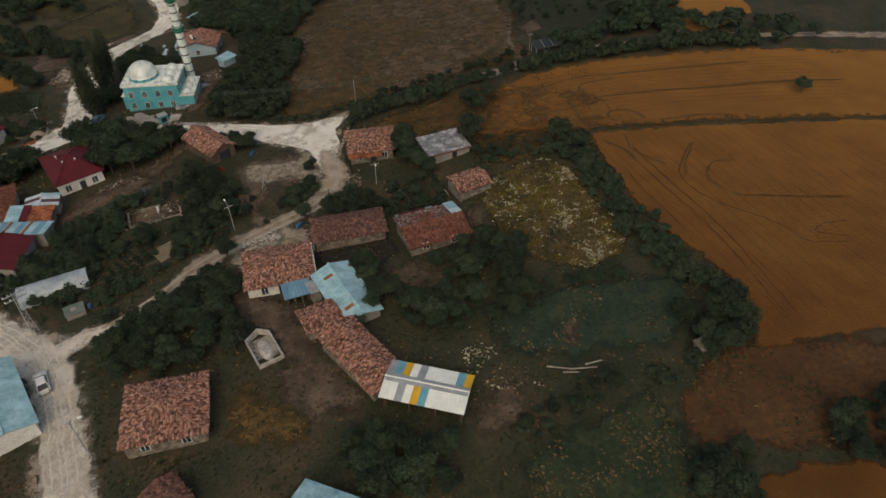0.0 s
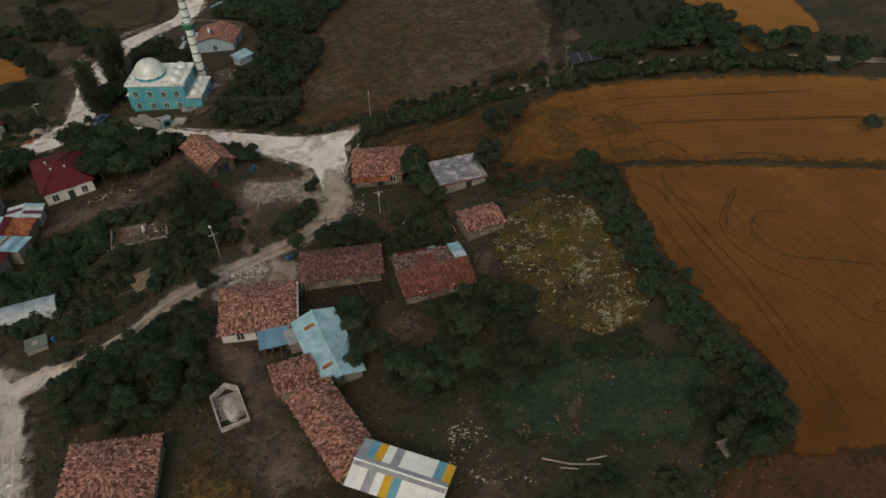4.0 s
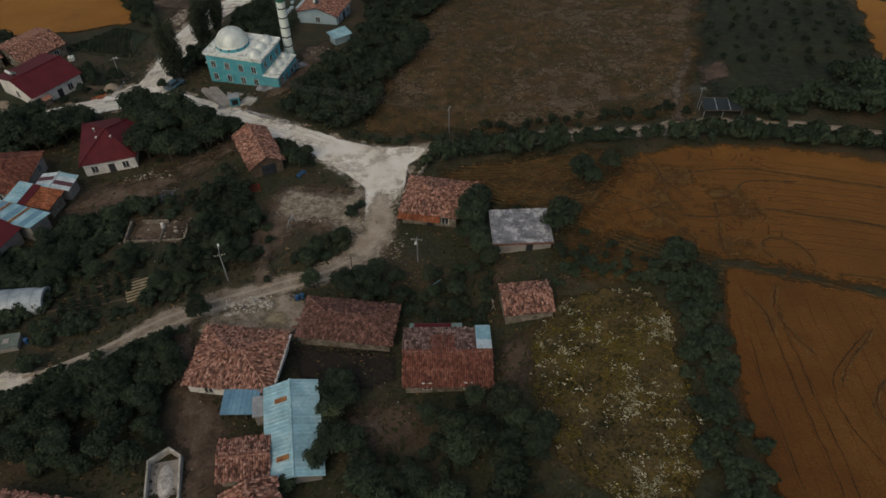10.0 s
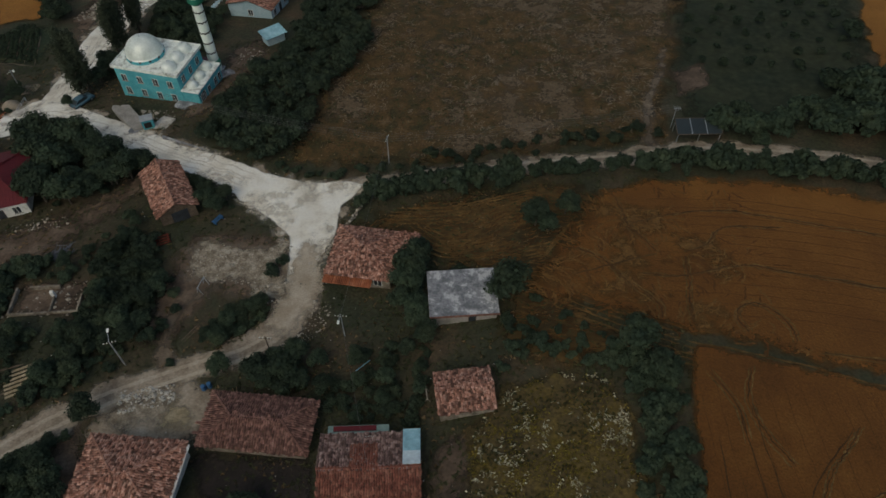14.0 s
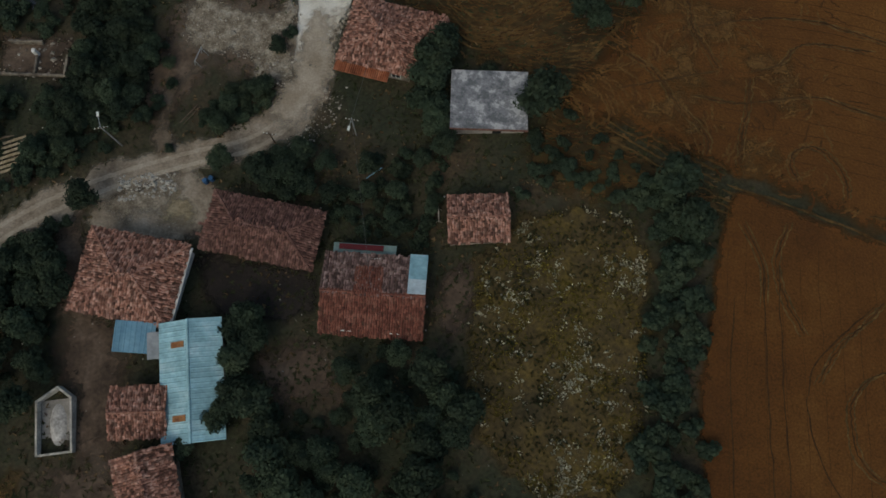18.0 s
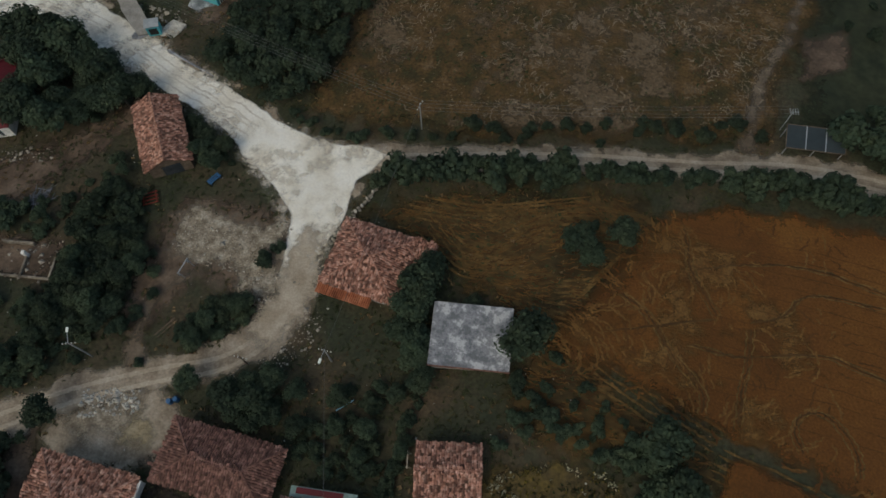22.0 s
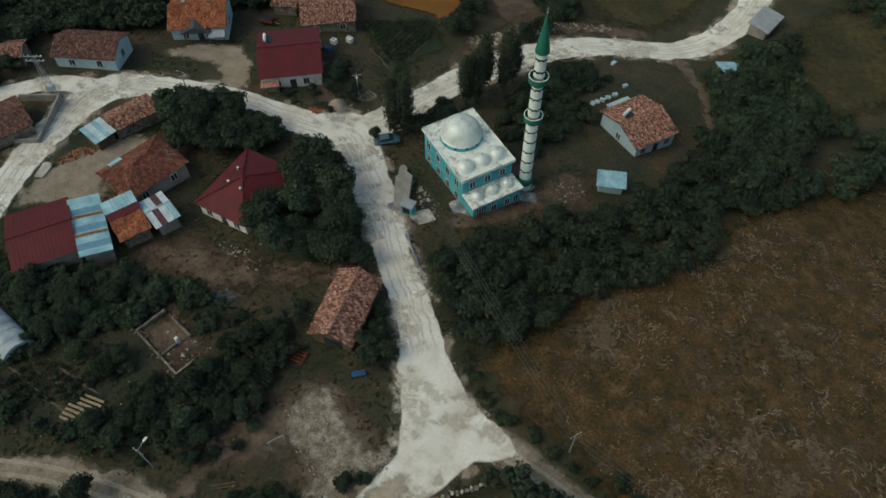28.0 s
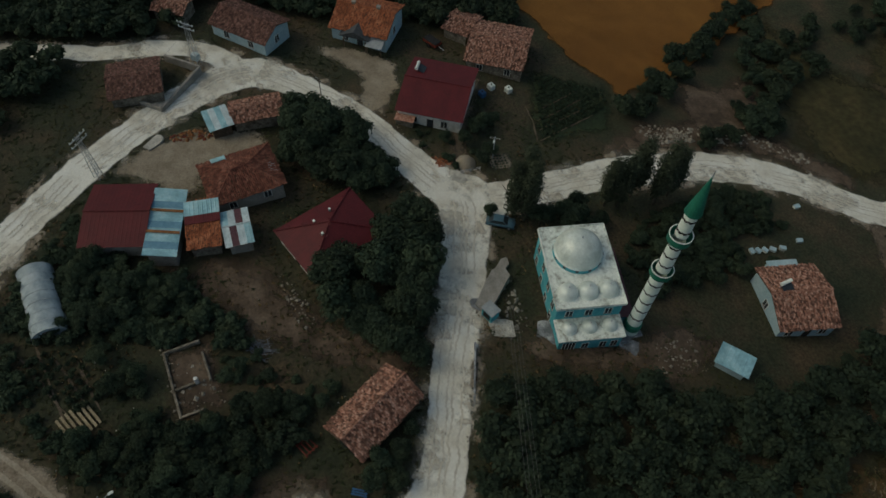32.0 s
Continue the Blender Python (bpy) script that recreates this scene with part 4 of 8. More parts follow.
eh = house("house", "house with patched red-brown tile roof", 5.8, -18.55, 11.0, 8.8, 6, 2.0, 1.2, "gable", (M_TILE_BRICK, M_TILE_GREY), M_STONE, seed=5, wins=W1)
house("shed", "small stone shed with neat pinkish tile gable roof", 15.4, -8.4, 6.8, 5.4, 12, 1.9, 0.9, "gable", M_TILE, M_STONE, seed=6, category="shed", over=0.3)
chs = house("house", "tile-roofed house beside the road junction", 0.9, 12.2, 9.2, 8.6, -5, 2.7, 1.6, "hip", M_TILE, M_STONE, seed=7, wins=W1, doors=D1)
hb = house("barn", "open-fronted barn with orange-brown tile gable roof", -30.3, 23.2, 10.6, 6.1, -57, 2.4, 1.7, "gable", M_TILE, M_WOOD, seed=8, category="barn")
rh = house("house", "white house with red sheet-metal roof", -57.0, 23.6, 9.2, 12.4, 22, 3.0, 2.2, "hip", M_RED, M_WHITE, kind="sheet", seed=9, wins=W1, doors=D1)
house("barn", "barn with dark red sheet roof", -65.6, -3.1, 8.6, 10.4, 76, 3.0, 0.9, "gable", M_RED, M_GREY, kind="sheet", seed=10, category="barn")
sa = house("shed", "annex with ribbed pale blue sheet roof and rusty battens", -62.9, 2.7, 11.0, 4.2, 167, 3.0, 0.7, "shed", [M_BLUE, M_STRIPE, M_BLUE], M_GREY, kind="sheet", seed=11, category="shed")
ta = house("shed", "annex with heaped orange tiles and sheets on its roof", -61.6, 7.3, 4.6, 7.2, 86, 2.6, 0.8, "shed", M_TILE_RED, M_STONE, seed=12, category="shed")
house("shed", "small annex with white and rusty corrugated sheet roof", -60.5, 11.5, 3.8, 6.0, 91, 2.6, 0.6, "gable", [M_ZINC, M_MAROON, M_ZINC, M_BLUE], M_GREY, kind="sheet", seed=13, category="shed")
hh = house("house", "brick-brown hip-roofed village house", -69.7, 13.3, 10.6, 8.4, 99, 2.9, 1.7, "hip", M_TILE_BRICK, M_GREY, seed=14, wins=W1)
house("shed", "long roadside shed with old tile roof", -83.6, 17.2, 8.2, 5.0, 92, 2.4, 0.8, "gable", M_TILE, M_STONE, seed=15, category="shed")
house("shed", "roadside lean-to with blue sheet roof", -82.4, 11.3, 3.8, 4.2, 101, 2.2, 0.5, "shed", [M_BLUE, M_ZINC], M_WOOD, kind="sheet", seed=16, category="shed")
qh = house("house", "white house with broad dark red sheet roof", -82.6, 46.4, 11.2, 13.0, 60, 3.2, 1.6, "gable", M_RED, M_WHITE, kind="sheet", seed=17, wins=W1, doors=D1)
oh = house("house", "grey-blue house with bright orange tile roof", -103.4, 39.4, 10.9, 10.0, 57, 3.2, 1.9, "gable", M_TILE_RED, M_PALE_BLUE, seed=18, wins=W1, doors=D1)
house("house", "brown tile-roofed house by the road bend", -104.9, 19.1, 11.8, 7.7, 46, 2.8, 1.6, "gable", M_TILE_DARK, M_PALE_BLUE, seed=19, wins=W1)
house("house", "pinkish tile-roofed house beside a garden", -93.0, 61.0, 10.8, 11.5, 60, 2.8, 1.6, "gable", M_TILE, M_STONE, seed=20, wins=W1)
house("shed", "small outhouse with pinkish tile roof", -100.7, 56.5, 5.4, 6.6, 45, 2.4, 1.0, "gable", M_TILE, M_STONE, seed=21, category="shed")
house("ruin", "half-collapsed building with brown roof", -94.0, -0.1, 8.4, 8.4, 90, 2.2, 1.0, "gable", M_TILE_DARK, M_STONE, seed=22, category="ruin")
house("shed", "grey sheet-roofed shed above the road bend", -42.7, 150.2, 7.0, 4.6, 62, 2.2, 0.6, "shed", M_GREY_SHEET, M_GREY, kind="sheet", seed=36, category="shed")
jh = house("house", "pale blue house with brown tile gable roof", -32.6, 84.4, 9.0, 10.4, 79, 3.0, 1.6, "gable", M_TILE, M_PALE_BLUE, seed=23, wins=W1, doors=D1)
house("shed", "small pale blue sheet-metal shed", -26.0, 70.2, 4.6, 3.2, 42, 2.0, 0.4, "shed", M_BLUE, M_PALE_BLUE, kind="sheet", seed=24, category="shed")
house("house", "stone-walled house with shaggy tile roof", -36.5, -45.7, 10.8, 10.0, -2, 2.6, 1.5, "hip", M_TILE, M_STONE, seed=25, wins=W1)
house("shed", "small outhouse with old tile roof", -36.1, -58.7, 5.4, 4.6, -60, 2.2, 0.8, "gable", M_TILE_DARK, M_STONE, seed=26, category="shed")
bb = house("barn", "low barn with blue sheet-metal gable roof", -10.7, -30.4, 12.4, 6.4, -74, 2.3, 1.0, "gable", M_BLUE, M_GREY, kind="sheet", seed=27, category="barn")
house("porch", "lean-to porch under a flat blue sheet", -17.9, -27.1, 4.3, 3.2, 6, 2.0, 0.3, "shed", M_STRIPE, M_WOOD, kind="sheet", seed=28, category="shed", open_side="s")
house("shed", "small old shed with brown tiled roof", -15.2, -34.4, 5.8, 5.2, 12, 2.0, 0.7, "gable", M_TILE, M_STONE, seed=29, category="shed")
house("barn", "long tile-roofed cattle barn", -10.7, -44.0, 13.4, 6.0, -65, 2.3, 1.3, "gable", M_TILE, M_STONE, seed=30, category="barn")
pw = house("shed", "open shed with patchwork white, yellow and teal sheet roof", -3.6, -52.5, 11.2, 6.2, -30, 2.7, 0.55, "gable", ([M_WHITE_SHEET, M_WHITE_SHEET, M_GREY_SHEET, M_WHITE_SHEET, M_YELLOW, M_TEAL_SHEET, M_WHITE_SHEET, M_WHITE_SHEET, M_WHITE_SHEET, M_WHITE_SHEET, M_WHITE_SHEET], [M_YELLOW, M_TEAL_SHEET, M_WHITE_SHEET, M_WHITE_SHEET, M_WHITE_SHEET, M_WHITE_SHEET, M_GREY_SHEET, M_WHITE_SHEET, M_YELLOW, M_TEAL_SHEET, M_GREY_SHEET]), M_WOOD, kind="sheet", seed=31, category="shed", open_side="s")
house("barn", "barn with blue sheet-metal roof", -17.8, -68.2, 12.0, 8.0, -36, 3.0, 1.0, "gable", M_BLUE, M_GREY, kind="sheet", seed=32, category="barn")
house("barn", "white-walled barn with blue sheet-metal roof beside the road", -58.5, -38.0, 14.0, 7.6, -67, 3.2, 1.0, "gable", M_BLUE, M_WHITE, kind="sheet", seed=33, category="barn")
house("shed", "grey concrete-roofed shed by the road bend", -39.2, 132.0, 7.5, 4.6, 100, 2.2, 0.6, "shed", M_GREY_SHEET, M_GREY, kind="sheet", seed=34, category="shed")
house("shed", "little hut with blue sheet roof", -34.5, 113.7, 4.2, 4.0, 50, 2.0, 0.6, "gable", M_BLUE, M_GREY, kind="sheet", seed=35, category="shed")

# flat-roofed concrete shed
g = thing("shed", 14.4, 5.9, 8, gz(14.3, 5.6) + 0.1, "grey flat-roofed concrete shed with stained slab", "shed")
FOOT.append((14.3, 5.6, 9.0, 7.2, 8))
for x0, x1, y0, y1 in ((-4.1, 4.1, -3.3, -3.05), (-4.1, 4.1, 3.05, 3.3), (-4.1, -3.85, -3.05, 3.05), (3.85, 4.1, -3.05, 3.05)):
    part("wall", box(x0, x1, y0, y1, -0.8, 1.9), M_GREY, g)
part("roof_slab", box(-4.4, 4.4, -3.6, 3.6, 1.9, 2.1, bevel=0.03), M_CONCRETE, g)
part("roof_edge", box(-4.44, 4.44, -3.68, -3.6, 1.8, 2.16), M_TILE_DARK, g, "reddish brown edge band")
opening(g, "door", "x", 1.0, -0.1, 0.9, 1.8, -3.3)

# ---- the mosque ----
mq = thing("mosque", -42.0, 53.9, -10, -6.3, "turquoise village mosque with white flat roofs and pale domes", "mosque")
FOOT.append((-40.5, 53.6, 16.5, 9.5, -10))
hall = part("wall", box(-6.0, 6.0, -4.3, 4.3, -1.2, 6.4), M_TURQ, mq, "turquoise painted main block")
part("roof_slab", box(-6.25, 6.25, -4.55, 4.55, 6.4, 6.68, bevel=0.04), M_MOSQUE_ROOF, mq)
part("parapet", box(-6.3, 6.3, -4.62, -4.5, 6.35, 6.86), M_MOSQUE_ROOF, mq)
part("parapet", box(-6.3, 6.3, 4.5, 4.62, 6.35, 6.86), M_MOSQUE_ROOF, mq)
part("parapet", box(-6.36, -6.24, -4.5, 4.5, 6.35, 6.86), M_MOSQUE_ROOF, mq)
part("parapet", box(6.24, 6.36, -4.5, 4.5, 6.35, 6.86), M_MOSQUE_ROOF, mq)
part("wall", box(6.003, 9.1, -4.2, 4.2, -1.2, 3.3), M_TURQ, mq, "turquoise porch block")
part("roof_slab", box(6.003, 9.35, -4.45, 4.45, 3.3, 3.55, bevel=0.03), M_MOSQUE_ROOF, mq)
part("wall", box(-7.4, -6.003, -2.4, 2.4, -1.2, 3.0), M_TURQ, mq)
part("roof_slab", box(-7.6, -6.003, -2.6, 2.6, 3.0, 3.2), M_MOSQUE_ROOF, mq)
for z in (0.9, 3.7):
    for y in (-2.6, 0, 2.6):
        if z > 3:
            opening(mq, "window", "y", y, 4.2, 0.9, 1.2, 6.0)
    for x in (-4.6, -1.6, 1.4, 4.2):
        opening(mq, "window", "x", x, z, 0.9, 1.3, -4.3)
        opening(mq, "window", "x", x, z, 0.9, 1.3, 4.3)
for y in (-0.6, 1.8, 3.3):
    opening(mq, "window", "y", y, 0.9, 0.8, 1.3, 9.1)
ent = part("entrance", box(9.05, 9.14, -3.7, -1.9, 0.1, 2.6), M_DARK, mq, "glazed entrance with white bars")
for k in range(5):
    part("bar", box(9.12, 9.18, -3.7 + k * 0.42, -3.63 + k * 0.42, 0.1, 2.6), M_WHITE_SHEET, ent)


def dome(x, y, z, r, drum, mat2, ribs=24):
    """A dome of metal sheets on a low drum, with standing seams and a finial."""
    d = part("dome", lathe([(r * 1.06, z), (r * 1.06, z + drum), (r * 1.0, z + drum + 0.02)] + [(r * math.cos(radians(a)), z + drum + r * 0.92 * math.sin(radians(a))) for a in range(6, 90, 7)] + [(0, z + drum + r * 0.92)], 40, x, y), mat2, mq, "pale metal dome", smooth=True)
    for k in range(ribs):
        a = 2 * math.pi * k / ribs
        bm = bmesh.new()
        prev = None
        for e in range(4, 88, 12):
            c, s = math.cos(radians(e)), math.sin(radians(e))
            p = Vector((x + r * 1.005 * c * math.cos(a), y + r * 1.005 * c * math.sin(a), z + drum + r * 0.925 * s))
            if prev:
                tube(prev, p, 0.02, 0.02, 4, bm)
            prev = p
        if r > 2:
            part("seam", bm, mat2, d)
        else:
            bm.free()
    part("finial", lathe([(0.05, z + drum + r * 0.9), (0.1, z + drum + r * 0.92 + 0.15), (0.03, z + drum + r * 0.92 + 0.3), (0, z + drum + r * 0.92 + 0.7)], 8, x, y), M_STEEL, d)
    return d


big = dome(-1.9, -0.1, 6.68, 3.1, 0.75, M_DOME)
for k in range(12):
    a = 2 * math.pi * (k + 0.5) / 12
    bm = box(-0.03, 0.03, -0.2, 0.2, 7.0, 7.38)
    bm.transform(Matrix.Translation((-1.9, -0.1, 0)) @ Matrix.Rotation(a, 4, "Z") @ Matrix.Translation((3.315, 0, 0)))
    part("drum_window", bm, M_GLASS, big)
part("drum_wall", lathe([(3.295, 6.70), (3.31, 6.72), (3.31, 7.34), (3.295, 7.36)], 40, -1.9, -0.1), M_TURQ, big, "turquoise painted drum")
for y in (-2.7, 0.0, 2.7):
    dome(4.0, y, 6.68, 1.30, 0.14, M_DOME, 12)
    dome(7.5, y, 3.55, 0.98, 0.10, M_DOME, 12)

mn = thing("minaret", -34.3, 59.2, 0, -6.5, "white minaret with dark bands, two green balconies and green cone", "minaret")
FOOT.append((-34.3, 59.2, 4, 4, 0))
part("plinth", box(-1.3, 1.3, -1.3, 1.3, -0.6, 0.25, bevel=0.05), M_CONCRETE, mn)
part("base", lathe([(1.1, 0.2), (1.1, 1.2), (1.02, 1.25)], 16), M_MINARET, mn)
part("base_band", lathe([(1.12, 1.25), (1.16, 1.3), (1.16, 2.3), (0.95, 2.6)], 16), M_GREEN, mn, "green painted band")
part("shaft", lathe([(0.95, 2.55), (0.88, 14.6)], 20), M_MINARET, mn)
part("shaft", lathe([(0.86, 15.6), (0.80, 21.6)], 20), M_MINARET, mn)
part("shaft", lathe([(0.78, 22.6), (0.74, 26.4)], 20), M_MINARET, mn)
for z in (4.4, 6.5, 8.6, 10.7, 12.7, 17.0, 18.9, 20.6, 23.6, 25.6):
    r = 0.955 - 0.008 * (z - 2.5)
    bm = bmesh.new()
    rows = [[bm.verts.new(((r + o) * math.cos(0.1309 * k), (r + o) * math.sin(0.1309 * k), z + h - d * abs(math.sin(0.1309 * k * 4)))) for k in range(48)] for o, h, d in ((-0.02, 0.13, 0.10), (0.03, 0.12, 0.10), (0.03, -0.06, 0.22), (-0.02, -0.07, 0.22))]
    for p, q in zip(rows, rows[1:]):
        for k in range(48):
            bm.faces.new((q[k], q[(k + 1) % 48], p[(k + 1) % 48], p[k]))
    part("ring_band", bm, M_DARK, mn, "dark zigzag band")
for z in (14.5, 21.5):
    b = part("balcony", lathe([(0.88, z - 0.5), (1.3, z), (1.36, z + 0.05), (1.36, z + 1.0), (1.27, z + 1.0), (1.27, z + 0.12), (0.8, z + 0.12)], 20), M_GREEN, mn, "green balcony with white rail")
    part("rail", lathe([(1.27, z + 1.0), (1.27, z + 1.08), (1.37, z + 1.08), (1.37, z + 1.0)], 20), M_WHITE_SHEET, b)
part("cone", lathe([(0.74, 26.3), (0.98, 26.5), (0.95, 26.8), (0.42, 30.0), (0.06, 32.2), (0, 32.25)], 16), M_GREEN, mn, "tall green cone")
part("finial", lathe([(0.05, 32.1), (0.13, 32.35), (0.03, 32.55), (0.09, 32.75), (0, 33.2)], 8), M_STEEL, mn)

# ---- trees and shrubs ----


def crown_mesh(name, seed, r, tall, n, leaf, lobes=9, flat=0.75, column=False):
    """A crown of small bent leaf sprays set in uneven lobes, with gaps."""
    rng = np.random.RandomState(seed)
    if column:
        centre = np.stack([rng.uniform(-0.25, 0.25, lobes) * r, rng.uniform(-0.25, 0.25, lobes) * r, np.linspace(0.12, 0.95, lobes) * tall], 1)
        size = r * (0.55 + 0.5 * np.sin(np.linspace(0.5, 2.9, lobes)))
    else:
        ang, rad = rng.uniform(0, 6.28, lobes), rng.uniform(0.15, 0.72, lobes) * r
        centre = np.stack([rad * np.cos(ang), rad * np.sin(ang), tall * (0.35 + 0.5 * rng.rand(lobes) * (1.15 - rad / r))], 1)
        size = r * rng.uniform(0.34, 0.58, lobes)
    pick = rng.choice(lobes, n, p=size ** 2 / (size ** 2).sum())
    d = rng.normal(size=(n, 3))
    d[:, 2] = np.where(rng.rand(n) < 0.75, np.abs(d[:, 2]), d[:, 2])
    d /= np.linalg.norm(d, axis=1)[:, None]
    p = centre[pick] + d * (size[pick] * rng.uniform(0.55, 1.08, n))[:, None] * [1, 1, flat if not column else 1.5]
    p[:, 2] = np.maximum(p[:, 2], 0.12)
    nrm = d + rng.normal(size=(n, 3)) * 0.4 + [0, 0, 0.35]
    nrm /= np.linalg.norm(nrm, axis=1)[:, None]
    u = np.cross(nrm, rng.normal(size=(n, 3)))
    u /= np.linalg.norm(u, axis=1)[:, None]
    v = np.cross(nrm, u)
    s = leaf * rng.uniform(0.55, 1.25, n)[:, None]
    inner = (rng.rand(n) < 0.22)[:, None]
    p = np.where(inner, centre[pick] + d * (size[pick] * 0.45)[:, None] * [1, 1, flat], p)
    s = np.where(inner, s * 1.7, s)
    k = rng.uniform(0.55, 1.0, n)[:, None]
    verts = np.stack([p - u * s, p - v * s * k * 0.8 + nrm * s * 0.25, p + u * s * 1.1, p + v * s * k + nrm * s * 0.2], 1).reshape(-1, 3)
    return verts


def leaf_object(name, verts, material, parent=None):
    n = len(verts) // 4
    me = bpy.data.meshes.new(name)
    me.vertices.add(4 * n)
    me.vertices.foreach_set("co", np.asarray(verts, np.float32).ravel())
    me.loops.add(4 * n)
    me.loops.foreach_set("vertex_index", np.arange(4 * n, dtype=np.int32))
    me.polygons.add(n)
    me.polygons.foreach_set("loop_start", np.arange(0, 4 * n, 4, dtype=np.int32))
    me.update(calc_edges=True)
    me.materials.append(material)
    ob = new(name, me)
    if parent:
        ob.parent = parent
    return ob


def trunk_bm(seed, h, r, limbs=4):
    rng = random.Random(seed)
    bm = tube((0, 0, -0.4), (rng.uniform(-0.1, 0.1), rng.uniform(-0.1, 0.1), h * 0.5), r, r * 0.7, 7)
    tube((0, 0, h * 0.48), (rng.uniform(-0.3, 0.3), rng.uniform(-0.3, 0.3), h * 0.85), r * 0.7, r * 0.25, 6, bm)
    for k in range(limbs):
        a = 6.28 * k / limbs + rng.uniform(-0.4, 0.4)
        tube((0, 0, h * rng.uniform(0.35, 0.55)), (math.cos(a) * h * 0.28, math.sin(a) * h * 0.28, h * rng.uniform(0.6, 0.8)), r * 0.45, r * 0.15, 5, bm)
    return bm


FEET = [(x, y, L / 2, D / 2, math.cos(radians(a)), math.sin(radians(a))) for x, y, L, D, a in FOOT]


def clear(x, y, r):
    """Whether a plant of radius r stands free of houses, roads and tilled fields."""
    for hx, hy, a, b, c, s in FEET:
        u, v = (x - hx) * c + (y - hy) * s, -(x - hx) * s + (y - hy) * c
        if abs(u) < a + r * 0.55 and abs(v) < b + r * 0.55:
            return False
    return True


BARE = [[(-46, 82), (-40.5, 82), (-40, 96), (-46, 96)], [(-5.5, -26.3), (0.8, -24.6), (4.3, -29.3), (-3, -31.7)], [(-56, 12.3), (-47.7, 18), (-41.5, 23.4), (-36, 29), (-37.4, 24.6), (-41.7, 16.9), (-45.6, 10.7), (-53.4, 4.4)], [(-51, -17), (-37, -12.5), (-36, -5), (-48, -8.5)], [(-46, -0.5), (-35, -0.5), (-35, 7), (-46, 7)]]


def scatter(rng, pts, n, r):
    """Up to n spots inside an outline, about 1.1 r apart and free of houses and roads."""
    xs, ys = [p[0] for p in pts], [p[1] for p in pts]
    cand = np.stack([rng.uniform(min(xs), max(xs), 14 * n), rng.uniform(min(ys), max(ys), 14 * n)], 1)
    ok = (poly_sd(cand[:, 0], cand[:, 1], pts) < 0) & (chalk(cand[:, 0], cand[:, 1]) > r * 0.75) & (track(cand[:, 0], cand[:, 1]) > r * 0.6)
    out = []
    for x, y in cand[ok]:
        if len(out) >= n:
            break
        if any(poly_sd(np.array(x), np.array(y), q) < 0.3 * r for q in BARE):
            continue
        if clear(x, y, r) and all((x - a) ** 2 + (y - b) ** 2 > (1.1 * r) ** 2 for a, b in out):
            out.append((x, y))
    return out


TREES, SHRUBS, POPLARS = [], [], []
for k in range(6):
    t = thing("tree", 0, 0, label="dark green broadleaf tree with an uneven crown", category="tree", group="village trees")
    part("trunk", trunk_bm(k, 3.0, 0.16), M_BARK, t)
    c = leaf_object("crown", crown_mesh("crown", 20 + k, 2.2, 3.4, 2300, 0.19, 10 + k % 4) + [0, 0, 1.2], M_LEAF, t)
    TREES.append(t)
for k in range(4):
    t = thing("shrub", 0, 0, label="low dense dark green shrub", category="shrub", group="village shrubs")
    part("stem", trunk_bm(40 + k, 1.0, 0.06, 3), M_BARK, t)
    leaf_object("foliage", crown_mesh("foliage", 50 + k, 1.25, 1.5, 1000, 0.14, 7), M_LEAF, t)
    SHRUBS.append(t)
for k in range(2):
    t = thing("poplar_tree", 0, 0, label="tall slim poplar with grey-green leaves", category="tree", group="poplars by the road")
    part("trunk", trunk_bm(60 + k, 9.0, 0.22, 3), M_BARK, t)
    leaf_object("crown", crown_mesh("crown", 70 + k, 1.55, 11.0, 3400, 0.18, 13, column=True) + [0, 0, 0.8], M_LEAF_POPLAR, t)
    POPLARS.append(t)
USED = set()


def plant(kind, x, y, size, rng, tall=1.0):
    t = kind[rng.randint(len(kind))]
    m = Matrix.Translation((x, y, gz(x, y) - 0.05)) @ Matrix.Rotation(rng.uniform(0, 6.28), 4, "Z") @ Matrix.Diagonal((size, size, size * tall, 1))
    if t.name not in USED:
        USED.add(t.name)
        t.matrix_basis = m
        return t
    return copy_thing(t, m @ Matrix.Diagonal((1 / t.scale[0], 1 / t.scale[1], 1 / t.scale[2], 1)))


rs = np.random.RandomState(11)
